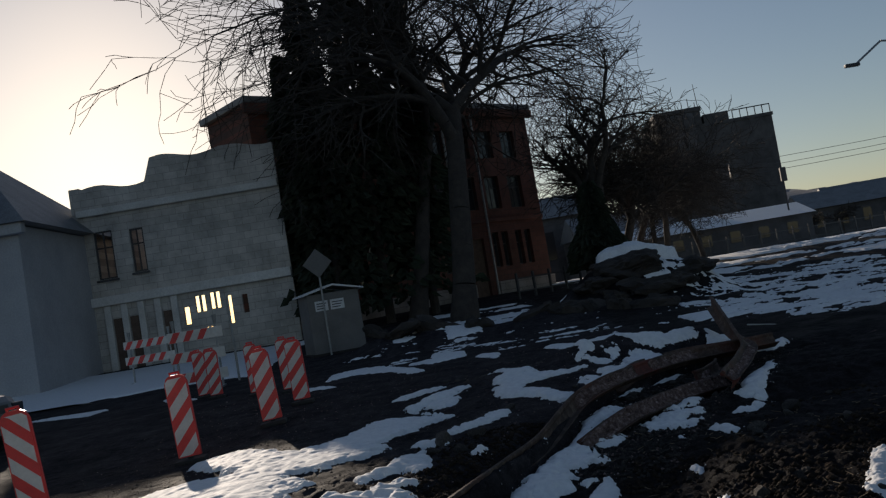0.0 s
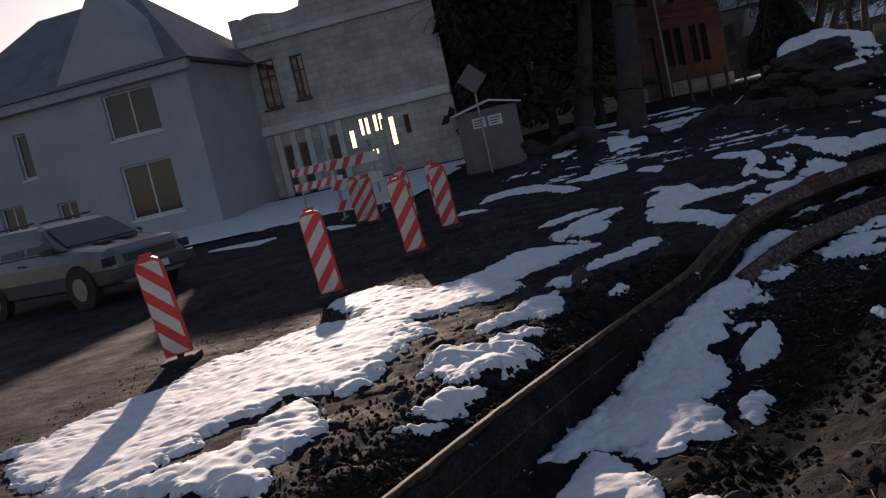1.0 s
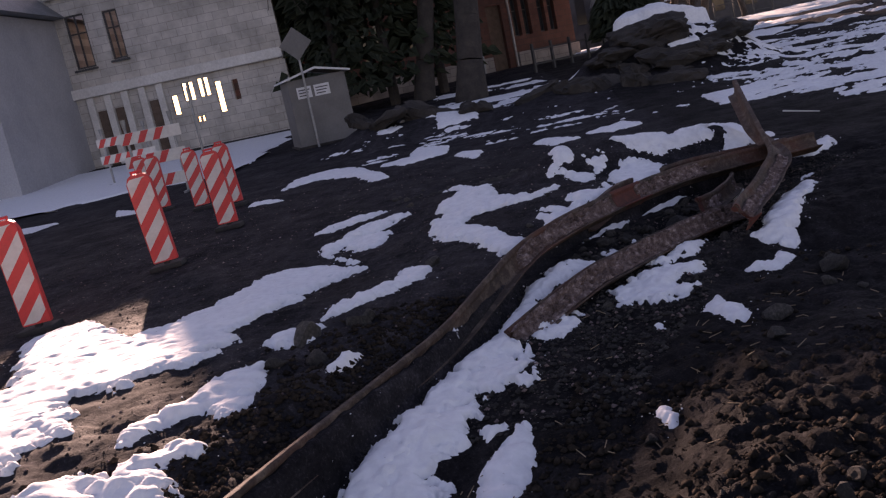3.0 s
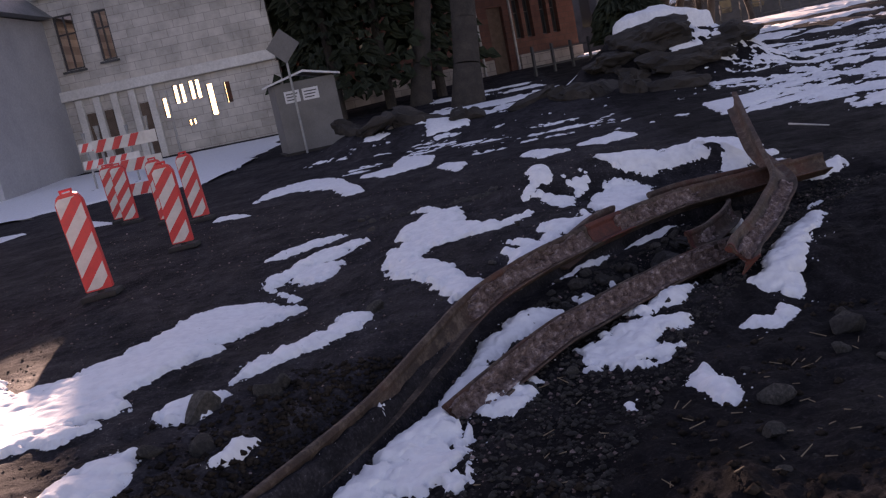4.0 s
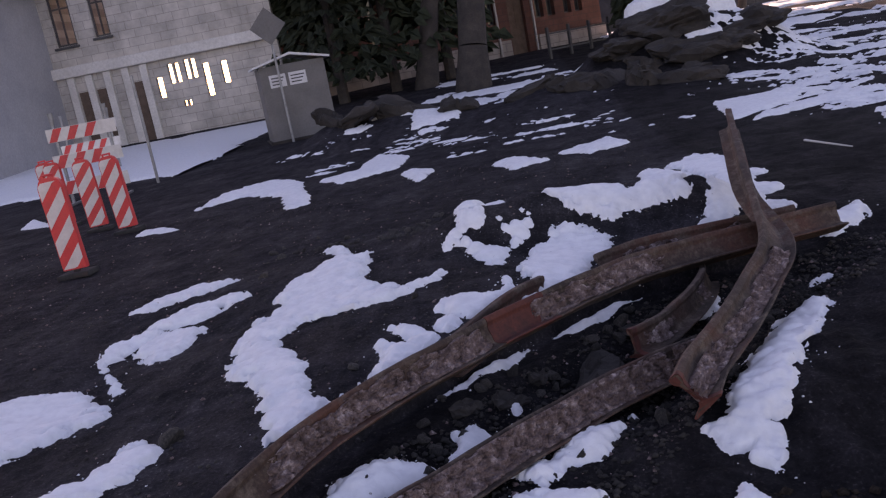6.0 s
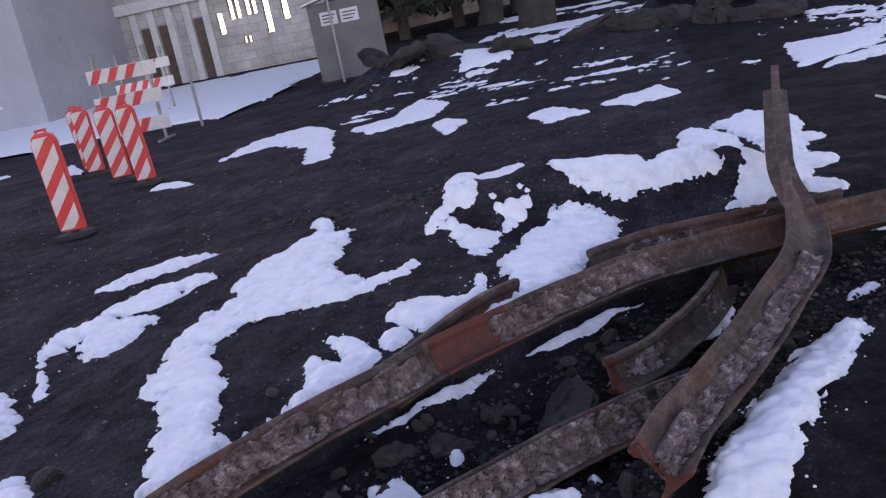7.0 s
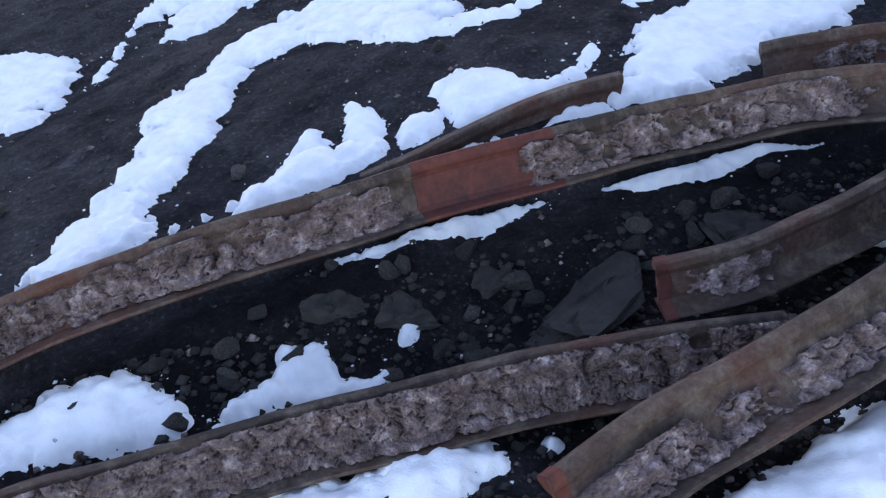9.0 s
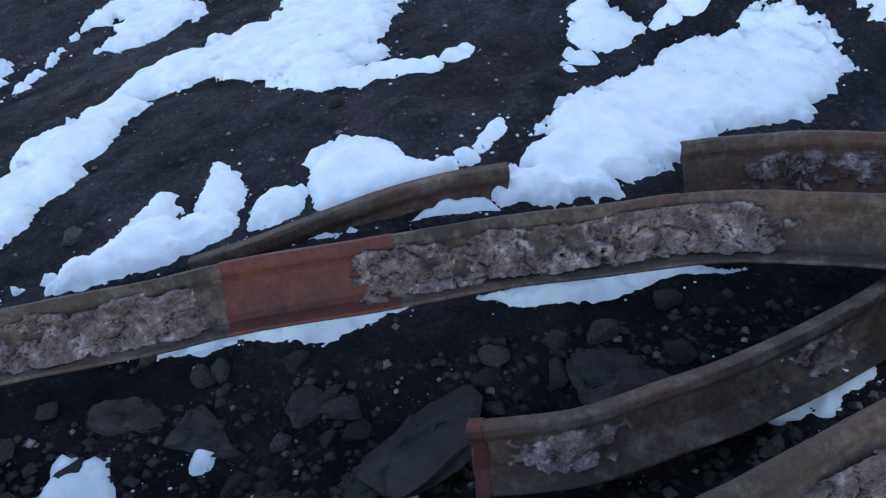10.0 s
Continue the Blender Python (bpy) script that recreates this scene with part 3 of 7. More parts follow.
snow_patch([(2.89, 8.84, 0.14), (3.18, 9.42, 0.13), (3.07, 9.19, 0.12), (3.34, 9.71, 0.12), (2.97, 8.99, 0.12), (3.28, 9.59, 0.11), (3.40, 9.82, 0.10), (3.49, 9.92, 0.08), (2.88, 8.69, 0.07), (3.07, 9.32, 0.07), (3.18, 9.27, 0.06), (3.08, 9.05, 0.05), (3.51, 10.00, 0.042), (2.95, 9.12, 0.041), (3.31, 9.47, 0.038), (2.96, 8.70, 0.038), (2.96, 8.66, 0.020), (3.24, 9.30, 0.017), (3.55, 9.97, 0.015), (3.27, 9.82, 0.015), (2.91, 9.09, 0.015), (3.04, 8.88, 0.014), (3.28, 9.84, 0.014), (3.40, 9.61, 0.013), (3.30, 9.85, 0.012), (3.54, 10.04, 0.012), (3.40, 9.94, 0.012), (2.74, 8.87, 0.011), (3.57, 9.93, 0.011), (3.53, 10.05, 0.010), (3.14, 9.07, 0.010)])
snow_patch([(2.68, 8.34, 0.07), (2.61, 8.39, 0.06), (2.79, 8.43, 0.06), (2.76, 8.38, 0.046), (2.79, 8.49, 0.035), (2.79, 8.53, 0.020), (2.69, 8.26, 0.019), (2.55, 8.39, 0.019), (2.76, 8.33, 0.013), (2.60, 8.33, 0.010), (2.66, 8.42, 0.009)])
snow_patch([(-0.66, 9.77, 0.42), (-0.68, 9.25, 0.12), (-0.20, 9.63, 0.11), (-0.24, 9.82, 0.06), (-0.55, 9.25, 0.043), (-1.00, 9.67, 0.042), (-0.66, 9.10, 0.037)])
snow_patch([(-0.20, 11.27, 0.20), (-0.35, 11.14, 0.14), (-0.00, 11.38, 0.12), (-0.58, 10.82, 0.12), (-0.48, 10.93, 0.09), (-0.43, 10.99, 0.09), (-0.56, 10.69, 0.08), (-0.57, 10.66, 0.06), (-0.08, 11.42, 0.045), (-0.56, 10.61, 0.044), (-0.21, 11.13, 0.037), (-0.24, 10.09, 0.036), (-0.30, 10.16, 0.036), (0.14, 11.39, 0.035), (-0.53, 10.54, 0.033), (-0.31, 10.19, 0.028), (-0.31, 10.20, 0.027), (-0.23, 10.01, 0.024), (-0.37, 10.29, 0.023), (-0.51, 10.50, 0.023), (-0.57, 10.87, 0.023), (-0.39, 10.31, 0.022), (-0.65, 10.72, 0.020), (-0.64, 10.70, 0.020), (0.01, 11.27, 0.020), (-0.45, 10.39, 0.019), (-0.40, 10.31, 0.019), (-0.41, 10.34, 0.018), (-0.48, 11.08, 0.018), (-0.46, 10.42, 0.017), (-0.45, 11.25, 0.016), (-0.42, 10.85, 0.016)])
snow_patch([(-0.64, 11.90, 0.17), (-0.47, 11.97, 0.15), (-0.32, 12.01, 0.09), (-0.75, 11.75, 0.08), (-0.23, 12.06, 0.046), (-0.83, 11.72, 0.036), (-0.17, 12.08, 0.022), (-0.55, 12.05, 0.021), (-0.50, 11.80, 0.019), (-0.82, 11.87, 0.019), (-0.37, 12.08, 0.019), (-0.86, 11.68, 0.018), (-0.40, 12.08, 0.018), (-0.69, 11.75, 0.017), (-0.74, 12.04, 0.017), (-0.30, 11.91, 0.016), (-0.26, 12.08, 0.014), (-0.76, 12.02, 0.014), (-0.53, 12.06, 0.014), (-0.67, 11.74, 0.011)])
snow_patch([(0.37, 8.96, 0.12), (0.06, 8.56, 0.10), (0.21, 8.72, 0.10), (0.35, 8.83, 0.09), (0.15, 8.63, 0.07), (0.32, 8.74, 0.043), (-0.01, 8.65, 0.039), (0.28, 9.12, 0.034), (-0.02, 8.48, 0.028), (0.02, 8.46, 0.020), (0.33, 9.13, 0.019), (0.08, 8.45, 0.018), (0.27, 8.88, 0.017), (0.06, 8.45, 0.016), (0.24, 9.11, 0.014), (0.15, 8.81, 0.014), (0.44, 8.85, 0.014), (-0.03, 8.69, 0.014), (0.04, 8.45, 0.013), (0.37, 8.74, 0.012), (0.17, 8.55, 0.012), (0.31, 8.69, 0.011), (0.29, 9.15, 0.011), (0.31, 9.14, 0.010), (0.03, 8.67, 0.010), (0.35, 9.12, 0.009), (-0.04, 8.62, 0.009), (-0.04, 8.61, 0.009)])
snow_patch([(-2.01, 18.81, 0.60), (-1.58, 18.27, 0.41), (-1.35, 17.89, 0.30), (-2.09, 19.47, 0.28), (-2.32, 18.23, 0.27), (-1.20, 17.58, 0.22), (-0.78, 16.39, 0.18), (-0.70, 16.12, 0.18), (-0.89, 16.77, 0.18), (-2.39, 17.93, 0.18), (-1.01, 17.16, 0.18), (-0.81, 16.58, 0.17), (-0.93, 16.96, 0.16), (-1.05, 17.35, 0.16), (-2.09, 19.78, 0.11), (-2.43, 17.73, 0.11), (-1.39, 18.66, 0.11), (-2.35, 19.35, 0.10), (-2.47, 17.62, 0.08), (-0.74, 15.92, 0.08), (-1.78, 19.43, 0.06), (-2.55, 18.47, 0.05), (-2.20, 17.96, 0.048), (-2.20, 19.74, 0.048), (-2.51, 17.50, 0.047), (-0.97, 17.50, 0.044), (-1.35, 18.77, 0.044), (-1.97, 19.74, 0.043), (-2.12, 19.89, 0.042), (-1.05, 17.77, 0.040), (-1.66, 17.81, 0.039), (-1.16, 18.16, 0.038)])
snow_patch([(-0.33, 18.30, 0.47), (-0.10, 18.75, 0.39), (-0.10, 19.18, 0.38), (-0.10, 19.60, 0.38), (-0.20, 19.99, 0.27), (-0.26, 20.28, 0.20), (-0.39, 17.81, 0.17), (-0.33, 20.51, 0.14), (0.16, 18.43, 0.14), (-0.81, 18.39, 0.11), (-0.36, 20.68, 0.10), (0.20, 18.26, 0.08), (-0.39, 20.81, 0.07), (-0.59, 17.87, 0.06), (-0.42, 17.61, 0.05), (0.26, 19.40, 0.050), (0.10, 19.96, 0.045), (0.26, 18.98, 0.045), (-0.78, 18.52, 0.039), (-0.39, 20.90, 0.036), (-0.81, 18.23, 0.034), (-0.42, 20.87, 0.033), (-0.16, 20.48, 0.032), (-0.42, 20.94, 0.032), (0.16, 18.17, 0.031), (-0.20, 17.81, 0.030), (-0.46, 18.98, 0.029), (-0.49, 17.64, 0.029), (-0.75, 18.56, 0.029), (-0.59, 17.81, 0.024), (-0.03, 20.25, 0.024), (-0.46, 19.37, 0.023)])
snow_patch([(0.74, 17.12, 0.21), (0.63, 17.31, 0.18), (0.75, 16.89, 0.14), (0.59, 17.50, 0.11), (0.77, 16.73, 0.10), (0.78, 16.62, 0.08), (0.55, 17.61, 0.06), (0.79, 16.54, 0.05), (0.54, 17.67, 0.042), (0.79, 16.48, 0.036), (0.79, 16.44, 0.022), (0.53, 17.73, 0.021), (0.61, 16.93, 0.021), (0.49, 17.45, 0.019), (0.90, 16.96, 0.016), (0.71, 17.49, 0.016), (0.81, 16.41, 0.016), (0.87, 16.80, 0.016), (0.62, 17.62, 0.015), (0.66, 16.77, 0.014), (0.53, 17.75, 0.013), (0.51, 17.16, 0.013), (0.97, 17.14, 0.012), (0.90, 16.93, 0.012), (0.83, 17.33, 0.012), (0.81, 16.38, 0.012), (0.63, 17.61, 0.012), (0.97, 17.13, 0.011), (0.87, 16.77, 0.011), (0.47, 17.42, 0.010), (0.81, 16.37, 0.009)])
snow_patch([(2.09, 16.40, 0.27), (2.00, 16.67, 0.21), (2.03, 16.12, 0.10), (2.00, 16.90, 0.09), (1.83, 16.53, 0.09), (1.78, 16.61, 0.07), (2.37, 16.33, 0.07), (2.00, 17.00, 0.035), (2.00, 16.02, 0.032), (2.13, 16.11, 0.028), (1.93, 16.16, 0.027), (2.22, 16.66, 0.026), (2.34, 16.26, 0.026), (1.90, 16.87, 0.024), (2.38, 16.40, 0.023), (1.78, 16.69, 0.023)])
snow_patch([(3.07, 16.79, 0.34), (3.15, 17.13, 0.18), (2.94, 16.45, 0.17), (2.73, 16.67, 0.14), (3.22, 17.32, 0.09), (2.77, 16.52, 0.08), (2.93, 16.27, 0.047), (3.25, 17.42, 0.046), (2.71, 16.81, 0.041), (3.12, 16.43, 0.040), (3.33, 17.02, 0.037), (2.95, 17.12, 0.034), (3.40, 16.67, 0.030), (2.59, 16.68, 0.028)])
snow_patch([(0.24, 26.18, 0.56), (0.28, 25.58, 0.55), (0.32, 24.94, 0.55), (0.36, 24.34, 0.54), (0.41, 23.74, 0.53), (0.02, 26.74, 0.40), (0.15, 23.23, 0.23), (-0.19, 27.12, 0.22), (0.45, 26.74, 0.15), (0.62, 26.65, 0.12), (-0.32, 27.34, 0.11), (0.41, 23.18, 0.10), (0.84, 23.36, 0.09), (0.02, 23.01, 0.09), (0.88, 23.44, 0.07), (-0.19, 25.24, 0.06), (0.71, 23.27, 0.06), (0.79, 25.28, 0.06), (-0.36, 27.46, 0.05), (0.62, 23.23, 0.05), (0.84, 24.68, 0.048), (-0.15, 24.60, 0.047)])
snow_patch([(0.33, 5.97, 0.34), (0.81, 7.27, 0.28), (0.54, 6.68, 0.27), (0.38, 6.37, 0.23), (0.86, 7.56, 0.22), (0.60, 7.00, 0.20), (0.89, 7.80, 0.16), (0.04, 5.73, 0.15), (1.13, 8.01, 0.15), (0.36, 5.60, 0.14), (0.97, 7.96, 0.13), (0.20, 5.62, 0.12), (1.28, 8.01, 0.08), (0.81, 6.58, 0.08), (1.36, 8.09, 0.08), (0.99, 7.03, 0.07), (0.46, 5.49, 0.07), (1.39, 8.17, 0.06), (0.28, 6.58, 0.05), (0.15, 6.29, 0.049), (0.83, 7.98, 0.045), (0.75, 6.50, 0.045), (0.52, 7.21, 0.042), (-0.12, 5.68, 0.039), (1.05, 7.08, 0.036), (0.60, 6.23, 0.035), (0.38, 6.92, 0.034), (0.52, 5.44, 0.033), (1.05, 6.98, 0.033), (0.07, 5.57, 0.030), (-0.04, 5.89, 0.028), (0.15, 6.34, 0.027)])
snow_patch([(0.87, 6.22, 0.11), (0.91, 6.33, 0.10), (0.84, 6.09, 0.09), (0.95, 6.43, 0.06), (0.80, 6.00, 0.044), (0.97, 6.50, 0.038), (0.86, 6.00, 0.027), (0.98, 6.54, 0.019), (0.77, 6.15, 0.017), (0.93, 6.12, 0.015), (0.77, 5.96, 0.014), (0.99, 6.26, 0.013), (0.88, 6.44, 0.012), (0.99, 6.56, 0.012), (0.89, 6.01, 0.011), (0.87, 6.43, 0.011), (0.92, 6.49, 0.011)])
snow_patch([(0.16, 5.41, 0.39), (0.29, 5.81, 0.31), (0.33, 6.14, 0.23), (0.25, 5.00, 0.14), (-0.21, 5.22, 0.11), (0.47, 5.12, 0.11), (0.31, 6.39, 0.10), (-0.27, 5.10, 0.08), (0.45, 6.35, 0.06), (0.54, 6.03, 0.06), (-0.03, 5.78, 0.05), (0.35, 4.89, 0.047), (-0.25, 5.33, 0.043), (0.54, 5.22, 0.039), (0.58, 5.97, 0.034), (0.25, 6.49, 0.033), (0.60, 5.91, 0.030), (0.10, 6.08, 0.030), (-0.34, 5.04, 0.029), (0.20, 6.35, 0.026), (0.08, 5.00, 0.026), (0.10, 4.98, 0.025), (0.62, 5.85, 0.024), (-0.03, 5.83, 0.024), (-0.09, 5.74, 0.024), (-0.56, 4.64, 0.024), (-0.57, 4.60, 0.024), (-0.54, 4.66, 0.024), (-0.44, 4.93, 0.023), (0.56, 6.08, 0.023), (-0.46, 4.87, 0.022), (0.43, 6.41, 0.021)])
snow_patch([(-0.04, 4.61, 0.20), (-0.06, 4.83, 0.14), (0.11, 4.45, 0.10), (-0.09, 4.97, 0.07), (-0.22, 4.49, 0.042), (0.19, 4.37, 0.040), (0.17, 4.54, 0.032), (-0.11, 5.05, 0.030), (0.08, 4.79, 0.026), (-0.24, 4.53, 0.025), (0.02, 4.40, 0.024), (-0.19, 4.77, 0.023), (-0.00, 4.96, 0.017), (0.18, 4.58, 0.015), (-0.12, 5.08, 0.015), (0.21, 4.41, 0.014), (0.22, 4.33, 0.013), (0.15, 4.35, 0.013), (-0.19, 4.45, 0.012)])
snow_patch([(1.09, 7.98, 0.22), (0.87, 7.68, 0.11), (0.91, 7.80, 0.11), (1.24, 7.80, 0.11), (1.32, 7.95, 0.09), (0.79, 7.59, 0.07), (1.31, 8.05, 0.06), (0.74, 7.53, 0.040), (1.02, 8.20, 0.037), (0.87, 7.91, 0.037), (1.34, 7.85, 0.036), (1.14, 7.75, 0.027), (0.96, 8.17, 0.024), (1.27, 7.69, 0.023), (1.28, 8.11, 0.022), (0.71, 7.50, 0.021), (1.06, 8.21, 0.021), (0.98, 8.19, 0.020), (1.11, 7.75, 0.015), (0.86, 7.56, 0.015)])
snow_patch([(1.16, 8.39, 0.11), (1.24, 8.48, 0.10), (1.44, 8.72, 0.10), (1.32, 8.56, 0.09), (1.11, 8.29, 0.08), (1.37, 8.64, 0.08), (1.53, 8.78, 0.06), (1.59, 8.80, 0.029), (1.43, 8.82, 0.028), (1.46, 8.82, 0.025), (1.03, 8.26, 0.024), (1.45, 8.61, 0.019), (1.05, 8.36, 0.017), (1.42, 8.57, 0.017), (1.04, 8.34, 0.015), (1.02, 8.29, 0.014), (1.44, 8.59, 0.014), (1.27, 8.38, 0.013), (1.03, 8.32, 0.013), (1.62, 8.81, 0.012), (1.49, 8.83, 0.012), (1.54, 8.71, 0.012), (1.13, 8.50, 0.011), (1.40, 8.82, 0.010), (1.55, 8.72, 0.010), (1.23, 8.59, 0.010), (1.14, 8.51, 0.010), (1.05, 8.38, 0.010)])
snow_patch([(1.86, 8.28, 0.22), (1.99, 8.48, 0.15), (2.15, 8.54, 0.10), (2.08, 8.19, 0.08), (2.08, 8.62, 0.05), (2.26, 8.54, 0.05), (1.69, 8.11, 0.049), (1.92, 8.05, 0.045), (2.03, 8.11, 0.037), (1.97, 8.07, 0.035), (1.83, 8.52, 0.032), (1.65, 8.39, 0.029), (2.10, 8.27, 0.026), (2.17, 8.18, 0.022), (1.87, 8.04, 0.018), (2.24, 8.49, 0.016), (2.16, 8.21, 0.015), (2.02, 8.64, 0.015), (1.79, 8.51, 0.015), (1.73, 8.07, 0.015)])
snow_patch([(2.18, 7.69, 0.09), (2.20, 7.59, 0.08), (2.21, 7.50, 0.07), (2.19, 7.79, 0.06), (2.21, 7.42, 0.046), (2.20, 7.85, 0.034), (2.21, 7.89, 0.022), (2.23, 7.37, 0.021), (2.13, 7.77, 0.017), (2.28, 7.54, 0.014), (2.26, 7.44, 0.013), (2.22, 7.92, 0.012), (2.16, 7.44, 0.011), (2.09, 7.72, 0.009)])
snow_patch([(2.28, 8.92, 0.09), (2.33, 9.01, 0.08), (2.08, 8.77, 0.07), (2.20, 8.87, 0.06), (2.14, 8.82, 0.05), (2.40, 9.06, 0.037), (2.01, 8.78, 0.035), (2.36, 9.09, 0.031), (2.33, 9.11, 0.025), (2.09, 8.70, 0.020), (1.97, 8.78, 0.015), (2.15, 8.76, 0.013), (2.30, 9.09, 0.011)])
snow_patch([(-2.91, 6.09, 1.09), (-3.00, 7.24, 0.53), (-1.76, 6.09, 0.41), (-2.63, 4.97, 0.31), (-2.44, 7.14, 0.23), (-3.31, 7.70, 0.17), (-3.09, 7.80, 0.16), (-1.82, 6.52, 0.15), (-2.32, 5.10, 0.15), (-2.97, 4.94, 0.14), (-2.23, 7.02, 0.13), (-1.51, 5.72, 0.12), (-4.06, 5.93, 0.11), (-1.92, 6.68, 0.10), (-2.01, 6.80, 0.09), (-2.10, 6.93, 0.09)])
snow_patch([(-1.84, 4.64, 0.33), (-1.68, 4.97, 0.28), (-1.72, 5.27, 0.20), (-1.62, 4.36, 0.17), (-2.18, 4.58, 0.16), (-1.49, 4.25, 0.10), (-2.36, 4.56, 0.09), (-1.76, 5.49, 0.09), (-1.40, 4.16, 0.06), (-2.46, 4.56, 0.049), (-2.11, 4.42, 0.041), (-1.78, 4.29, 0.040), (-1.39, 4.91, 0.040), (-1.91, 5.16, 0.032), (-1.36, 4.12, 0.031), (-1.85, 5.45, 0.030), (-1.51, 5.21, 0.030), (-1.76, 5.59, 0.030), (-1.66, 5.47, 0.028), (-2.17, 4.75, 0.028)])
snow_patch([(-1.51, 7.97, 0.56), (-2.01, 7.22, 0.55), (-1.79, 6.65, 0.43), (-2.47, 7.58, 0.37), (-1.97, 8.43, 0.36), (-2.18, 8.75, 0.34), (-2.43, 9.15, 0.31), (-1.65, 6.22, 0.29), (-2.61, 9.43, 0.29), (-2.79, 7.86, 0.25), (-0.90, 8.00, 0.21), (-0.97, 8.25, 0.16), (-2.86, 9.64, 0.14), (-0.94, 7.75, 0.14), (-3.04, 7.97, 0.11), (-1.44, 7.08, 0.10), (-2.11, 8.07, 0.08), (-1.22, 7.43, 0.07), (-2.54, 8.82, 0.06), (-1.36, 6.47, 0.06), (-1.47, 6.97, 0.06), (-1.36, 6.40, 0.06), (-2.76, 9.75, 0.06), (-2.26, 6.68, 0.06), (-2.54, 7.97, 0.06), (-0.79, 7.79, 0.06), (-2.68, 9.75, 0.05), (-2.08, 9.11, 0.050), (-2.93, 9.50, 0.049)])
snow_patch([(-0.76, 5.86, 0.32), (-1.00, 6.11, 0.11), (-0.45, 6.01, 0.05), (-1.07, 6.01, 0.046), (-0.43, 5.95, 0.040), (-0.42, 5.88, 0.038), (-0.79, 5.52, 0.036), (-0.91, 6.18, 0.032), (-1.08, 6.19, 0.030), (-1.09, 5.95, 0.027)])
snow_patch([(-1.59, 7.90, 0.52), (-1.23, 8.34, 0.43), (-0.73, 9.43, 0.41), (-1.00, 8.75, 0.40), (-2.03, 8.31, 0.32), (-2.23, 8.62, 0.28), (-2.38, 8.88, 0.24), (-2.54, 9.11, 0.22), (-1.05, 9.20, 0.15), (-0.59, 8.90, 0.13), (-2.62, 9.34, 0.12), (-0.33, 9.48, 0.10), (-2.74, 9.26, 0.10), (-0.84, 9.88, 0.09), (-1.03, 7.93, 0.07), (-0.40, 9.71, 0.06), (-2.15, 7.98, 0.06), (-0.73, 9.88, 0.05)])
snow_patch([(-1.71, 7.05, 0.14), (-1.59, 6.94, 0.12), (-1.82, 7.16, 0.11), (-1.50, 6.85, 0.10), (-1.89, 7.25, 0.07), (-1.41, 6.79, 0.07), (-1.94, 7.31, 0.049), (-1.35, 6.75, 0.037), (-1.98, 7.35, 0.031), (-1.86, 7.05, 0.028), (-1.46, 6.74, 0.024), (-2.00, 7.38, 0.023), (-1.56, 7.07, 0.019), (-1.31, 6.73, 0.019), (-1.71, 7.20, 0.018), (-1.49, 6.74, 0.016), (-1.86, 7.02, 0.016), (-1.72, 6.90, 0.014), (-2.02, 7.40, 0.013), (-1.85, 6.99, 0.013), (-1.46, 6.95, 0.011), (-1.60, 6.81, 0.010), (-1.34, 6.79, 0.010), (-1.31, 6.75, 0.010)])
snow_patch([(-0.76, 5.82, 0.30), (-0.49, 6.33, 0.12), (-0.66, 6.13, 0.11), (-0.59, 6.25, 0.09), (-0.49, 5.99, 0.09), (-0.45, 5.90, 0.09), (-0.77, 5.50, 0.09), (-0.56, 6.07, 0.08), (-0.40, 6.42, 0.045), (-0.68, 5.51, 0.042), (-0.78, 6.14, 0.035), (-1.06, 5.71, 0.034), (-0.86, 5.51, 0.031), (-0.56, 5.57, 0.030), (-0.46, 6.45, 0.029), (-0.59, 5.55, 0.028), (-0.49, 6.46, 0.025)])
snow_patch([(-0.49, 6.98, 0.18), (-0.45, 7.17, 0.13), (-0.40, 6.80, 0.11), (-0.79, 6.69, 0.09), (-0.63, 6.84, 0.09), (-0.70, 6.78, 0.07), (-0.39, 7.29, 0.06), (-0.80, 6.59, 0.06), (-0.39, 6.68, 0.046), (-0.80, 6.52, 0.044), (-0.59, 7.15, 0.038), (-0.32, 6.88, 0.028), (-0.80, 6.47, 0.026), (-0.39, 6.63, 0.024), (-0.78, 6.79, 0.023), (-0.33, 7.09, 0.021), (-0.46, 7.31, 0.020), (-0.35, 7.35, 0.019), (-0.68, 6.92, 0.018), (-0.88, 6.73, 0.017), (-0.81, 6.44, 0.016), (-0.44, 6.69, 0.016), (-0.48, 7.30, 0.015), (-0.63, 7.12, 0.014), (-0.68, 6.94, 0.012), (-0.81, 6.42, 0.011), (-0.58, 7.20, 0.011), (-0.59, 7.19, 0.010), (-0.86, 6.62, 0.010), (-0.73, 6.61, 0.010), (-0.34, 6.70, 0.010), (-0.33, 7.23, 0.009)])
snow_patch([(-0.30, 7.87, 0.16), (-0.22, 7.72, 0.06), (-0.36, 8.03, 0.040), (-0.36, 7.71, 0.039), (-0.28, 7.70, 0.036), (-0.32, 7.70, 0.035), (-0.16, 7.97, 0.029), (-0.40, 8.01, 0.019), (-0.40, 7.73, 0.018), (-0.47, 7.83, 0.018), (-0.17, 7.76, 0.017), (-0.46, 7.81, 0.015), (-0.31, 8.04, 0.014), (-0.42, 7.75, 0.013), (-0.14, 7.94, 0.013), (-0.45, 7.79, 0.011), (-0.19, 8.00, 0.011), (-0.47, 7.85, 0.011), (-0.43, 7.76, 0.011)])
snow_patch([(0.07, 7.17, 0.039), (0.09, 7.22, 0.036), (0.11, 7.27, 0.033), (0.13, 7.31, 0.028), (0.04, 7.14, 0.023), (0.15, 7.34, 0.018), (0.16, 7.36, 0.009)])
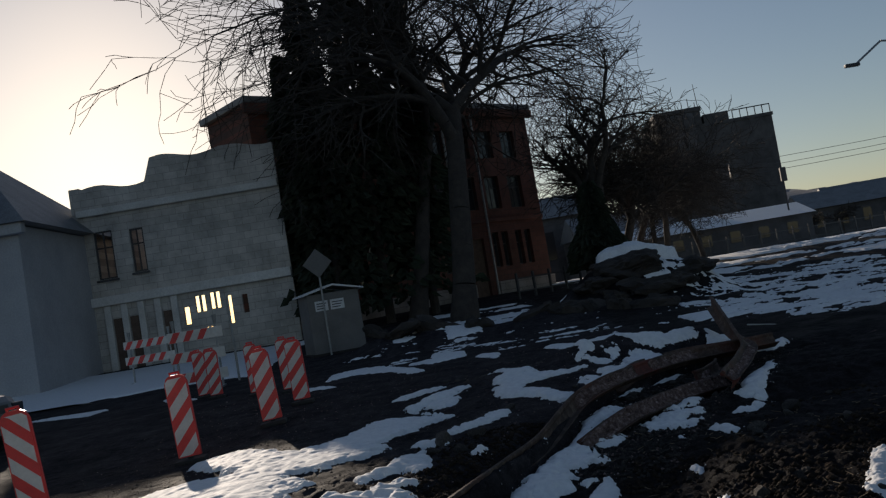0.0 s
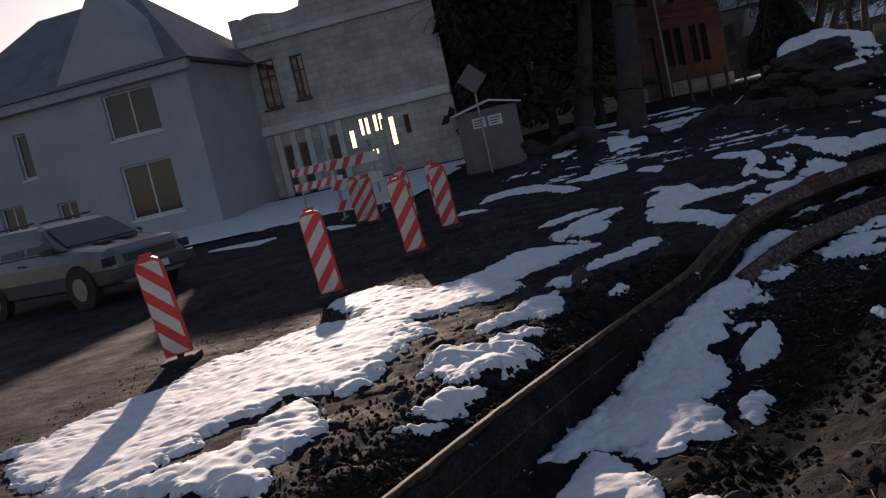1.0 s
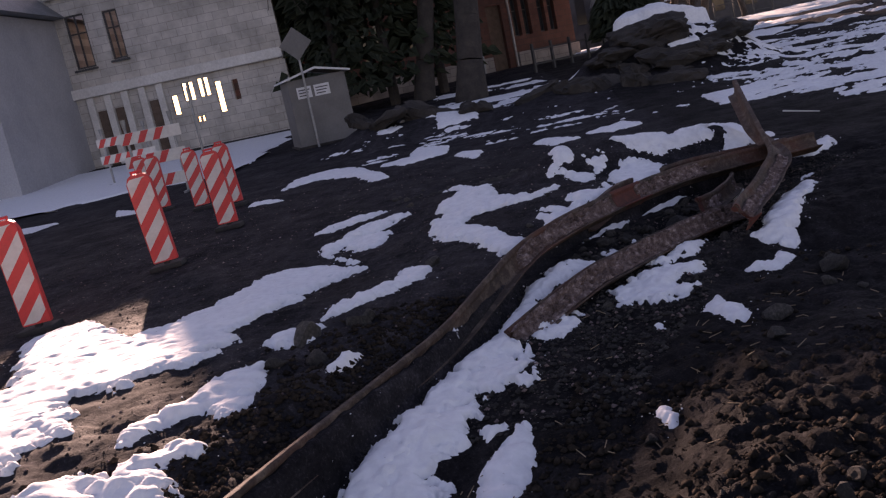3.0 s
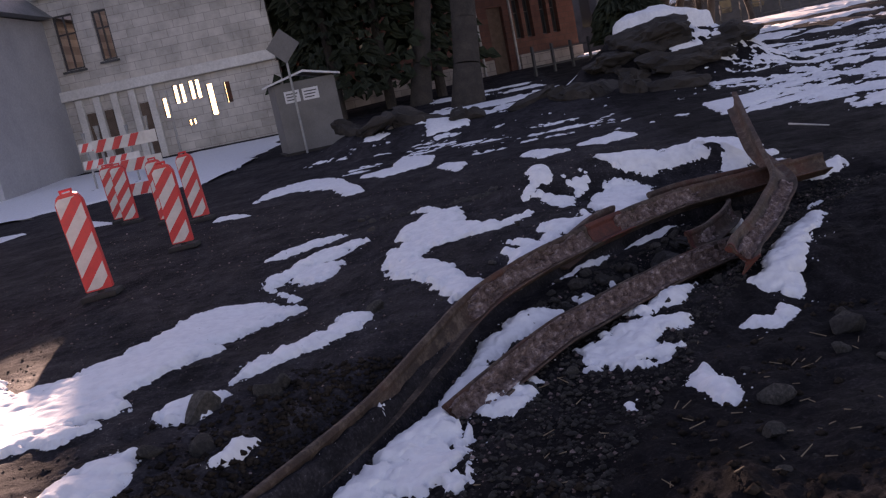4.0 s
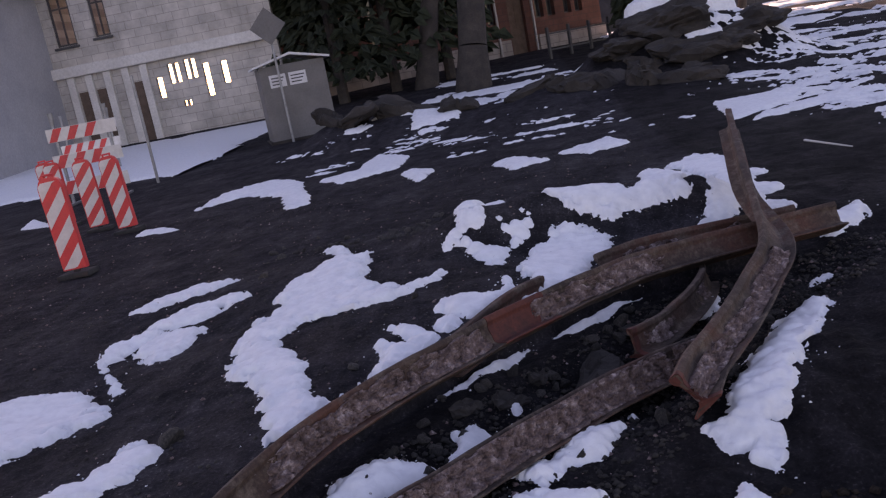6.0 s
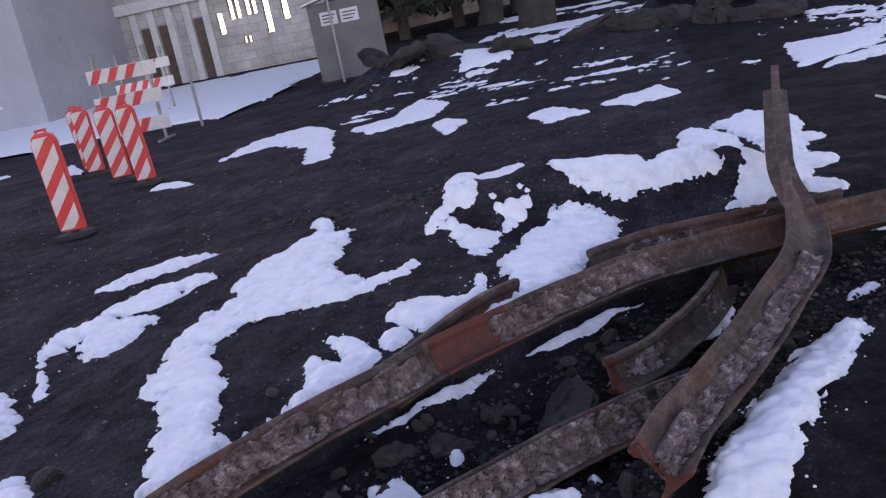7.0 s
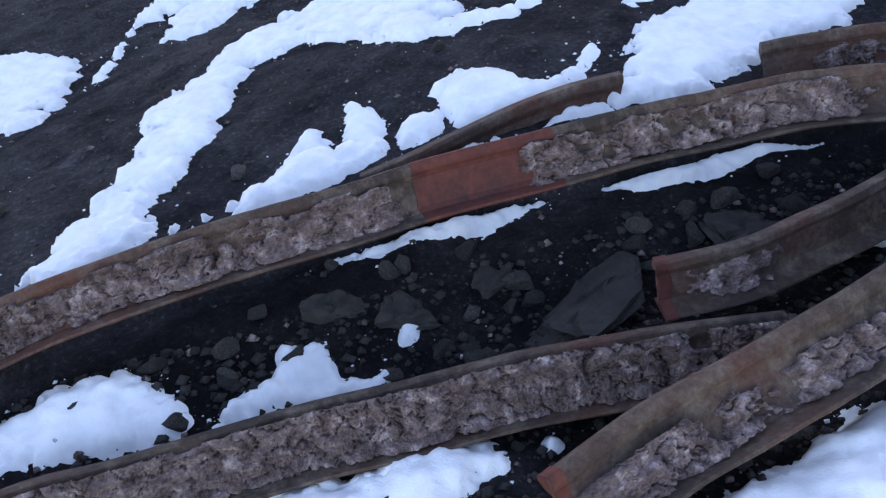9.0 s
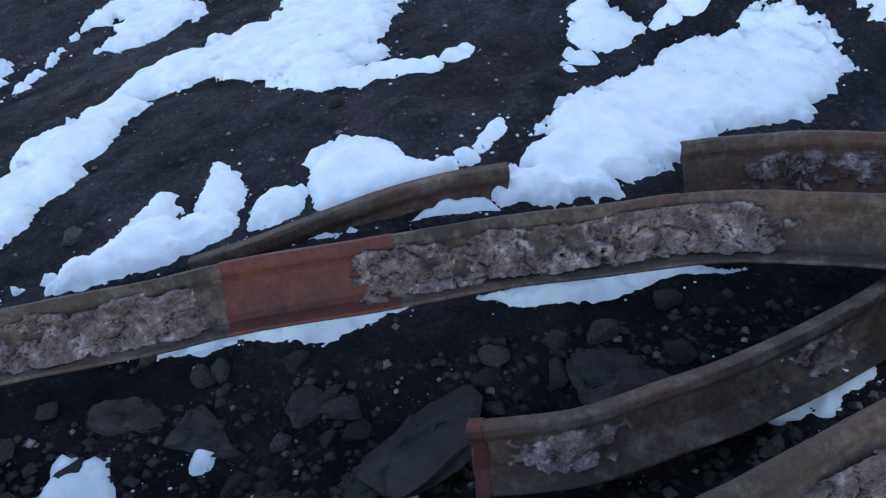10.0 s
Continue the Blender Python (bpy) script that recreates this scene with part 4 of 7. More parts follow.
snow_patch([(-1.39, 6.93, 0.08), (-1.47, 6.98, 0.07), (-1.33, 6.86, 0.07), (-1.53, 7.03, 0.06), (-1.27, 6.80, 0.047), (-1.58, 7.08, 0.035), (-1.23, 6.77, 0.029), (-1.61, 7.11, 0.021), (-1.32, 6.78, 0.016), (-1.20, 6.75, 0.014), (-1.62, 7.13, 0.013), (-1.55, 6.97, 0.012), (-1.47, 6.90, 0.011), (-1.40, 6.84, 0.010)])
snow_patch([(-0.83, 5.11, 0.10), (-0.80, 5.23, 0.10), (-0.71, 5.30, 0.06), (-0.93, 5.05, 0.039), (-0.67, 5.35, 0.036), (-0.72, 5.09, 0.032), (-0.90, 5.02, 0.021), (-0.70, 5.24, 0.020), (-0.64, 5.39, 0.019), (-0.84, 5.00, 0.018), (-0.88, 5.01, 0.017), (-0.90, 5.20, 0.013), (-0.86, 5.00, 0.013), (-0.97, 5.03, 0.012), (-0.87, 5.31, 0.010), (-0.82, 5.00, 0.010), (-0.73, 5.05, 0.009)])
snow_patch([(-0.92, 4.85, 0.043), (-0.87, 4.88, 0.035), (-0.83, 4.91, 0.028), (-0.97, 4.84, 0.026), (-0.81, 4.94, 0.021), (-1.00, 4.84, 0.021), (-0.80, 4.96, 0.013), (-0.79, 4.97, 0.011)])
snow_patch([(0.31, 8.83, 0.13), (0.22, 8.72, 0.11), (0.14, 8.62, 0.11), (0.04, 8.51, 0.10), (-0.04, 8.42, 0.10), (0.33, 8.97, 0.08), (-0.10, 8.32, 0.08), (-0.13, 8.24, 0.049), (0.30, 9.09, 0.041), (-0.16, 8.18, 0.030), (0.45, 8.83, 0.027), (0.41, 8.93, 0.024), (-0.15, 8.39, 0.018), (0.31, 9.14, 0.017), (-0.15, 8.41, 0.016), (0.15, 8.50, 0.016), (0.02, 8.62, 0.016), (0.45, 8.86, 0.015), (-0.18, 8.14, 0.015), (-0.02, 8.31, 0.014), (-0.15, 8.43, 0.014), (0.25, 8.60, 0.014), (0.17, 8.83, 0.014), (0.25, 8.96, 0.014), (0.43, 8.91, 0.014), (0.34, 8.69, 0.013), (0.44, 8.89, 0.012), (0.41, 8.96, 0.012), (0.45, 8.80, 0.012)])
snow_patch([(5.54, 18.81, 0.57), (5.41, 18.21, 0.51), (5.16, 17.74, 0.32), (5.24, 19.34, 0.21), (5.01, 17.44, 0.19), (4.89, 17.24, 0.11), (6.09, 19.06, 0.10), (5.14, 19.54, 0.09), (5.46, 19.41, 0.07), (5.94, 18.36, 0.07), (4.84, 17.12, 0.06), (4.99, 18.54, 0.06), (5.06, 19.19, 0.05), (4.91, 17.96, 0.05), (5.51, 17.69, 0.049), (4.86, 17.59, 0.046), (4.79, 17.04, 0.038)])
snow_patch([(6.07, 17.45, 0.32), (5.79, 17.25, 0.29), (5.53, 17.07, 0.26), (5.29, 16.94, 0.20), (6.40, 17.51, 0.19), (5.11, 16.80, 0.11), (6.59, 17.58, 0.08), (5.01, 16.71, 0.05), (6.59, 17.46, 0.043), (5.78, 16.94, 0.041), (6.30, 17.69, 0.039), (5.07, 16.91, 0.038), (5.50, 17.35, 0.029), (6.38, 17.30, 0.028), (6.07, 17.11, 0.025), (4.96, 16.68, 0.025)])
snow_patch([(3.99, 11.16, 0.11), (4.08, 11.24, 0.11), (4.19, 11.33, 0.10), (3.87, 11.14, 0.05), (4.24, 11.43, 0.045), (3.96, 11.04, 0.043), (3.89, 11.09, 0.033), (3.91, 11.06, 0.025), (4.26, 11.48, 0.018), (4.08, 11.36, 0.017), (4.20, 11.22, 0.014), (4.19, 11.44, 0.014), (3.81, 11.14, 0.011), (4.28, 11.39, 0.010), (4.01, 11.04, 0.010), (4.24, 11.48, 0.009)])
snow_patch([(3.71, 10.44, 0.036), (3.68, 10.41, 0.032), (3.65, 10.38, 0.024), (3.62, 10.36, 0.018), (3.60, 10.34, 0.015), (3.72, 10.48, 0.013)])
snow_patch([(1.29, 5.11, 0.010)])
snow_patch([(1.59, 6.40, 0.035), (1.60, 6.36, 0.033), (1.59, 6.44, 0.024), (1.60, 6.32, 0.023), (1.60, 6.29, 0.014), (1.59, 6.47, 0.012), (1.60, 6.48, 0.010)])
snow_patch([(1.46, 5.33, 0.013), (1.47, 5.30, 0.013), (1.45, 5.37, 0.013), (1.48, 5.27, 0.010), (1.44, 5.39, 0.009)])
snow_patch([(0.75, 5.47, 0.07), (0.77, 5.54, 0.035), (0.73, 5.54, 0.027), (0.68, 5.44, 0.015), (0.75, 5.39, 0.015), (0.73, 5.57, 0.015), (0.73, 5.40, 0.011)])
snow_patch([(2.20, 4.93, 0.06), (2.29, 5.10, 0.06), (2.39, 5.29, 0.06), (2.49, 5.48, 0.06), (2.25, 5.02, 0.06), (2.59, 5.67, 0.06), (2.35, 5.21, 0.06), (2.46, 5.42, 0.06), (2.52, 5.54, 0.06), (2.56, 5.61, 0.06), (2.43, 5.36, 0.06), (2.62, 5.73, 0.042), (2.29, 5.17, 0.032), (2.35, 5.14, 0.030), (2.67, 5.74, 0.025), (2.21, 4.86, 0.023), (2.66, 5.71, 0.020), (2.58, 5.75, 0.017), (2.18, 5.00, 0.014), (2.27, 4.95, 0.013), (2.22, 5.08, 0.012), (2.32, 5.27, 0.012), (2.28, 4.96, 0.009)])
snow_patch([(0.70, 5.36, 0.07), (0.70, 5.44, 0.06), (0.69, 5.28, 0.05), (0.69, 5.22, 0.032), (0.69, 5.18, 0.018), (0.73, 5.50, 0.017), (0.71, 5.50, 0.015), (0.69, 5.50, 0.013), (0.67, 5.50, 0.011), (0.64, 5.31, 0.011), (0.69, 5.16, 0.011), (0.76, 5.41, 0.009)])
snow_patch([(1.79, 7.53, 0.022), (1.80, 7.50, 0.014)])
snow_patch([(0.35, 4.34, 0.08), (0.27, 4.35, 0.047), (0.41, 4.40, 0.024), (0.22, 4.35, 0.019), (0.37, 4.26, 0.015), (0.43, 4.35, 0.014), (0.29, 4.40, 0.013), (0.43, 4.37, 0.011)])
snow_patch([(1.99, 9.35, 0.017), (1.99, 9.33, 0.017), (1.99, 9.31, 0.013)])
snow_patch([(2.44, 9.54, 0.020)])
snow_patch([(2.49, 9.20, 0.020)])
snow_patch([(-8.53, 20.30, 0.42), (-8.94, 20.50, 0.34), (-9.27, 20.65, 0.27), (-9.54, 20.75, 0.20), (-8.35, 19.89, 0.19), (-9.75, 20.83, 0.14), (-8.25, 19.72, 0.09), (-8.16, 20.55, 0.09), (-9.93, 20.89, 0.08), (-10.05, 20.92, 0.047), (-8.18, 20.03, 0.047), (-8.66, 20.73, 0.043), (-8.94, 20.13, 0.042), (-9.27, 20.36, 0.040), (-8.22, 19.62, 0.038), (-8.57, 19.85, 0.034), (-9.42, 20.92, 0.032), (-9.38, 20.92, 0.031), (-10.11, 20.94, 0.029)])
snow_patch([(-6.09, 19.36, 0.20), (-6.20, 19.55, 0.17), (-5.91, 19.22, 0.15), (-6.29, 19.72, 0.14), (-6.39, 19.87, 0.12), (-5.78, 19.13, 0.11), (-6.45, 19.98, 0.10), (-6.51, 20.07, 0.08), (-5.69, 19.07, 0.08), (-6.56, 20.17, 0.07), (-6.60, 20.25, 0.06), (-5.61, 19.00, 0.05), (-6.65, 20.32, 0.044), (-5.57, 18.97, 0.039), (-6.68, 20.37, 0.034), (-5.88, 19.38, 0.030), (-6.05, 19.14, 0.024), (-6.71, 20.43, 0.024), (-6.45, 19.76, 0.024), (-5.53, 18.94, 0.023), (-6.02, 19.56, 0.022), (-6.14, 19.72, 0.022), (-5.50, 18.93, 0.020), (-5.75, 19.24, 0.020), (-6.39, 19.59, 0.017), (-6.60, 20.31, 0.017), (-6.73, 20.46, 0.017), (-6.74, 20.48, 0.017), (-6.71, 20.40, 0.017), (-5.88, 19.07, 0.015), (-6.31, 19.39, 0.014), (-6.67, 20.28, 0.014)])
snow_patch([(-2.44, 15.94, 0.14), (-2.59, 15.96, 0.12), (-2.29, 15.88, 0.09), (-2.20, 15.84, 0.05), (-2.67, 15.85, 0.044), (-2.29, 15.98, 0.029), (-2.69, 16.05, 0.029), (-2.55, 15.83, 0.029), (-2.14, 15.81, 0.027), (-2.61, 15.83, 0.026), (-2.31, 16.02, 0.018), (-2.58, 15.82, 0.018), (-2.36, 15.81, 0.017), (-2.11, 15.80, 0.015), (-2.26, 15.97, 0.014), (-2.34, 16.06, 0.013), (-2.33, 16.05, 0.013), (-2.36, 16.07, 0.013), (-2.32, 16.04, 0.012), (-2.14, 15.84, 0.011), (-2.52, 15.81, 0.010)])
snow_patch([(-0.22, 10.76, 0.21), (-0.18, 10.55, 0.09), (-0.10, 10.60, 0.048), (-0.46, 10.73, 0.040), (-0.02, 10.88, 0.030), (-0.15, 10.95, 0.026), (-0.12, 10.59, 0.022), (-0.35, 10.62, 0.021), (0.01, 10.83, 0.019), (-0.04, 10.89, 0.017), (-0.06, 10.90, 0.017), (-0.09, 10.93, 0.017), (-0.11, 10.94, 0.017), (-0.06, 10.65, 0.016), (-0.18, 10.43, 0.015), (-0.45, 10.75, 0.014)])
snow_patch([(1.48, 9.62, 0.10), (1.58, 9.76, 0.07), (1.45, 9.52, 0.07), (1.53, 9.83, 0.06), (1.39, 9.70, 0.05), (1.50, 9.87, 0.047), (1.57, 9.68, 0.046), (1.36, 9.75, 0.040), (1.41, 9.45, 0.036), (1.46, 9.91, 0.030), (1.51, 9.72, 0.022), (1.38, 9.42, 0.018), (1.38, 9.64, 0.018), (1.49, 9.92, 0.017), (1.41, 9.75, 0.017), (1.43, 9.92, 0.016), (1.58, 9.63, 0.014), (1.39, 9.57, 0.012), (1.45, 9.44, 0.012), (1.38, 9.48, 0.012), (1.48, 9.45, 0.009)])
snow_patch([(4.04, 13.23, 0.12), (3.89, 12.36, 0.16), (3.80, 11.73, 0.1), (3.88, 11.67, 0.05)])
snow_strip([(-0.06, 5.45, 0.10), (0.16, 5.9, 0.13), (0.39, 6.48, 0.11), (0.63, 7.08, 0.10), (0.92, 7.72, 0.08)], 0.05)
snow_strip([(1.64, 9.46, 0.02), (1.74, 9.60, 0.05), (1.80, 9.72, 0.08), (1.90, 9.78, 0.08), (1.99, 9.92, 0.05), (2.05, 10.0, 0.02)], 0.03)
snow_strip([(2.20, 10.13, 0.03), (2.31, 10.19, 0.06), (2.39, 10.25, 0.06), (2.50, 10.37, 0.045), (2.60, 10.48, 0.03), (2.71, 10.57, 0.012)], 0.03)
snow_patch([(5.2, 26.9, 0.4), (5.8, 27.0, 0.6), (6.5, 27.0, 0.6), (7.0, 27.0, 0.35)], 0.35, "snow cap on a heap of earth and slabs")

# broad snow on the verges and the rutted field
def snow_cover(x0, x1, y0, y1, res, level, freq, seed, label, stretch=1.0, thick=0.05, broken=0.0):
    """Snow wherever a noise field passes a level, thinning out to the rim of the area."""
    X, Y = np.meshgrid(np.arange(x0, x1, res), np.arange(y0, y1, res))
    rim = np.minimum(np.minimum(X - x0, x1 - X), np.minimum(Y - y0, y1 - Y))
    f = fbm(X * stretch, Y, freq, 5, seed, 0.55) - level - 0.8 * (1 - sm(0, 2.0, rim))
    f = (f + broken * fbm(X, Y, freq * 3.1, 4, seed + 9, 0.7)) / freq * 0.5
    Z = height(X, Y) + np.where(f > 0, thick * (1 - np.exp(-f / 0.05)) + 0.005, f * 0.9)
    return tagged(grid_mesh("snow", X, Y, Z, SNOW, f > -0.12), label, "snow", "snow patches", "stuff")


snow_cover(-19, -5.5, 24.5, 36.5, 0.12, -0.75, 0.25, 101, "broad snow cover on the verge before the houses")
snow_cover(4.6, 17, 12.5, 34, 0.06, 0.13, 1.9, 111, "broken snow lying in the ruts of a churned field", 0.5, 0.05, 0.75)
snow_cover(6, 60, 33, 75, 0.25, -0.10, 0.5, 121, "snow strips on the far churned ground", 0.4, 0.08, 0.5)
snow_cover(-2, 5, 25, 40, 0.1, 0.12, 0.9, 131, "scattered snow strips before the tuff building", 0.35, 0.05, 0.5)
snow_cover(-4.5, 6, 16.8, 27, 0.05, 0.50, 2.2, 151, "thin broken snow strips on the far mud", 0.4, 0.03, 0.6)


# ---- rails ----
def tube(verts, faces, a, b, r0, r1, sides):
    d = (b - a).normalized()
    s = d.orthogonal().normalized()
    t = d.cross(s)
    base = len(verts)
    for p, r in ((a, r0), (b, r1)):
        for k in range(sides):
            an = 6.28318 * k / sides
            verts.append(p + (s * math.cos(an) + t * math.sin(an)) * r)
    for k in range(sides):
        faces.append((base + k, base + (k + 1) % sides, base + sides + (k + 1) % sides, base + sides + k))


def along(lean, i, n):
    """The lean at a station: one angle, or two that are eased into each other."""
    return lean if isinstance(lean, (int, float)) else lean[0] + (lean[1] - lean[0]) * float(sm(lean[2], lean[3], i / n))


def sweep(name, path, profile, mat, lean=0.0, parent=None, label="", seed=0, wobble=0.0, fine=None):
    """A closed profile (u to the right, v up) drawn along a path of points; the ends are cut unevenly."""
    if fine is None:
        pts, fine = [Vector(p) for p in path], []
        for i in range(len(pts) - 1):
            p0, p1, p2, p3 = pts[max(0, i - 1)], pts[i], pts[i + 1], pts[min(len(pts) - 1, i + 2)]
            n = max(2, int((p2 - p1).length / 0.04))
            for k in range(n):
                t = k / n
                fine.append(0.5 * ((2 * p1) + (p2 - p0) * t + (2 * p0 - 5 * p1 + 4 * p2 - p3) * t * t + (3 * p1 - p0 - 3 * p2 + p3) * t ** 3))
        fine.append(pts[-1])
        fine = [(p, along(lean, i, len(fine)), (fine[min(i + 1, len(fine) - 1)] - fine[max(i - 1, 0)]).normalized()) for i, p in enumerate(fine)]
    rng = random.Random(seed)
    verts, faces, n = [], [], len(profile)
    for i, (p, tilt, d) in enumerate(fine):
        side = d.cross(Vector((0, 0, 1))).normalized()
        up = side.cross(d)
        turn = Matrix.Rotation(radians(tilt), 3, d)
        for k, (u, v) in enumerate(profile):
            w = wobble * noise.noise(p * 9 + Vector((k * 0.7, seed, 0))) + rng.uniform(-wobble, wobble) * 0.3
            q = p + turn @ (side * (u + w) + up * (v + w))
            if i in (0, len(fine) - 1):
                q += d * 0.012 * noise.noise(Vector((u * 30, v * 30, seed)))
            verts.append(q)
        if i:
            for k in range(n):
                faces.append(((i - 1) * n + k, (i - 1) * n + (k + 1) % n, i * n + (k + 1) % n, i * n + k))
    faces += [tuple(range(n))[::-1], tuple(range((len(fine) - 1) * n, len(fine) * n))]
    ob = mesh_ob(name, verts, faces, mat)
    ob.parent = parent
    return tagged(ob, label), fine


# rail: thin foot, web with hollowed fillets, narrow worn head; its top is at v = 0
RAIL = [(-0.074, -0.20), (0.074, -0.20), (0.079, -0.196), (0.078, -0.189), (0.045, -0.178), (0.020, -0.168), (0.010, -0.150), (0.008, -0.125), (0.008, -0.08), (0.010, -0.058), (0.017, -0.045), (0.023, -0.038),
        (0.026, -0.030), (0.026, -0.010), (0.023, -0.003), (0.016, 0.0), (-0.014, 0.0), (-0.021, -0.003), (-0.024, -0.010), (-0.024, -0.034), (-0.010, -0.052), (-0.008, -0.08), (-0.008, -0.15), (-0.020, -0.168), (-0.045, -0.178), (-0.078, -0.189), (-0.079, -0.196)]


def crust_on(parent, fine, seed, spans, cover=0.0, thick=0.022, size=1.0, top=0.045):
    """Old concrete that fills the hollow side of a rail: a lumpy cracked crust, broken off in places."""
    n, rows = len(fine), 36
    A, V = np.meshgrid(np.linspace(0, n - 1.001, n * 10), np.linspace(-0.178, 0.005 - top, rows))
    part_of = np.zeros(A.shape)
    for a, b in spans:
        part_of = np.maximum(part_of, np.minimum(sm(a * n - 4.0, a * n + 2.0, A), 1 - sm(b * n - 2.0, b * n + 4.0, A)))
    m = A * 0.04
    mask = part_of * 1.5 - 1.5 + fbm(m, V, 10.0, 5, seed, 0.65) * 1.5 + cover - 0.5 * sm(-top - 0.017, -top + 0.003, V) - 0.4 * sm(0.165, 0.178, -V)
    cells = np.abs(fbm(m, V, 17.0, 3, seed + 5, 0.6))
    lumps = 0.3 + 1.15 * cells ** 0.7 + 1.1 * np.abs(fbm(m, V, 42.0, 4, seed + 7, 0.7)) - 0.3 * (cells < 0.03) + 0.5 * fbm(m, V, 5.0, 2, seed + 3)
    fill = 0.010 + 0.016 * sm(0.135, 0.175, -V) + 0.018 * sm(0.060, 0.040, -V)
    U = size * fill + np.where(mask > 0, thick * lumps * sm(0.0, 0.22, mask), -0.022)
    P = np.array([tuple(p) for p, _, _ in fine])
    D = np.array([tuple(d) for _, _, d in fine])
    tilt = np.radians([t for _, t, _ in fine])[:, None]
    S = np.cross(D, (0, 0, 1.0))
    S /= np.linalg.norm(S, axis=1)[:, None]
    T = np.cross(S, D)
    S, T = S * np.cos(tilt) - T * np.sin(tilt), T * np.cos(tilt) + S * np.sin(tilt)
    k = A.astype(int)
    w = (A - k)[..., None]
    mid = lambda Q: Q[k] * (1 - w) + Q[np.minimum(k + 1, n - 1)] * w
    C = mid(P) + mid(S) * U[..., None] + mid(T) * V[..., None] * size
    ob = grid_mesh("concrete_crust", C[..., 0], C[..., 1], C[..., 2], CRUST, mask > -0.03)
    ob.data.polygons.foreach_set("use_smooth", np.zeros(len(ob.data.polygons), dtype=bool))
    ob.parent = parent
    return tagged(ob, "pale crumbling concrete stuck to the web", kind="stuff")


def rail(label, path, lean, seed, spans, cover=0.0, thick=0.022, size=0.9, bare=(), top=0.045):
    """spans and bare: stretches from one y to another."""
    root = thing("tram_rail", label, "rail", 0, 0, 0, group="old rails")
    body, fine = sweep("rail_body", path, [(u * size, v * size) for u, v in RAIL], RUST, lean, root, seed=seed, wobble=0.002)
    ys, n = np.array([p.y for p, _, _ in fine]), len(fine)
    place = lambda y: int(np.argmin(np.abs(ys - y)))
    if spans:
        crust_on(root, fine, seed, [(place(a) / n, place(b) / n) for a, b in spans], cover, thick * size, size, top)
    for a, b in bare:
        cover_on = [((u * 1.05 + math.copysign(0.0035, u)) * size, (v * 1.012 + 0.0025) * size) for u, v in RAIL]
        sweep("bare_web", [], cover_on, REDRUST, lean, root, "bare red rusted stretch", seed, 0.0006, fine[place(a):place(b) + 1])
    return root


rail("long curved rusty tram rail with concrete crust, set in the ground", [(x, y, float(track_top(y)) - 0.004) for x, y in TRACK], (-8, -30, 0.5, 0.72), 5,
     [(8.55, 9.55), (9.83, 10.5)], 0.5, 0.027, 0.82, [(9.57, 9.86)], 0.035)
rail("second rusty tram rail thickly covered in grey concrete", [(0.95, 7.72, -0.16), (1.21, 8.03, -0.10), (1.52, 8.43, -0.06), (1.70, 8.60, -0.05), (1.98, 8.91, -0.05), (2.16, 9.08, -0.05), (2.35, 9.27, -0.05), (2.55, 9.44, -0.055), (2.70, 9.56, -0.06), (2.86, 9.68, -0.07)], -30, 6,
     [(7.0, 9.7)], 0.85, 0.028, 0.85, top=0.022)
rail("short rusty rail stub with a sawn end", [(2.56, 9.64, 0.025), (2.72, 9.78, 0.03), (2.82, 9.93, 0.035), (2.91, 10.08, 0.035), (3.01, 10.31, 0.03), (3.08, 10.55, 0.02), (3.13, 10.95, 0.0)], -12, 7, [(9.68, 9.95), (10.2, 10.4)], -0.05, 0.016, 0.72, [(9.6, 9.655)])
rail("bent loose tram rail leaning up out of the trench", [(2.64, 8.91, 0.055), (2.72, 9.12, 0.062), (2.81, 9.28, 0.07), (2.94, 9.50, 0.085), (3.07, 9.74, 0.105), (3.19, 9.99, 0.125), (3.37, 10.36, 0.175), (3.47, 10.86, 0.29), (3.55, 11.38, 0.45), (3.72, 12.36, 0.67)], (-44, 4, 0.42, 0.72), 8,
     [(8.9, 10.3)], 0.55, 0.025, 0.90, [(8.9, 8.945)], 0.075)
rail("rusty rail piece butted behind the long rail", [(2.50, 10.62, 0.166), (2.65, 10.74, 0.166), (2.91, 10.90, 0.16), (3.8, 11.25, 0.12)], -24, 9, [(10.7, 11.2)], -0.2)
rail("rusty guard rail half sunk beside the long rail", [(1.66, 9.62, 0.10), (1.78, 9.77, 0.125), (1.95, 10.02, 0.165), (2.07, 10.17, 0.18), (2.18, 10.29, 0.18)], -8, 10, [])


# ---- stones, clods and gravel ----
def stone_mesh(seed, subdiv=2, flat=0.65, rough=0.3, deepest=0.38):
    rng = random.Random(seed)
    bm = bmesh.new()
    bmesh.ops.create_icosphere(bm, subdivisions=subdiv, radius=1.0)
    axes = [Vector((rng.uniform(-1, 1), rng.uniform(-1, 1), rng.uniform(-1, 1))).normalized() for _ in range(13)]
    cuts = [rng.uniform(deepest, 0.9) for _ in axes]
    for v in bm.verts:
        for a, c in zip(axes, cuts):
            d = v.co.dot(a)
            if d > c:
                v.co -= a * (d - c)
        v.co *= 1 + rough * (noise.noise(v.co * 1.7 + Vector((seed, 0, 0))) * 0.5 + noise.noise(v.co * 5 + Vector((0, seed, 0))) * 0.22)
        v.co.z *= flat
    me = bpy.data.meshes.new("stone")
    bm.to_mesh(me)
    bm.free()
    me.materials.append(STONE)
    return me


STONES = [stone_mesh(k, 2, random.Random(k).uniform(0.5, 0.85)) for k in range(10)]


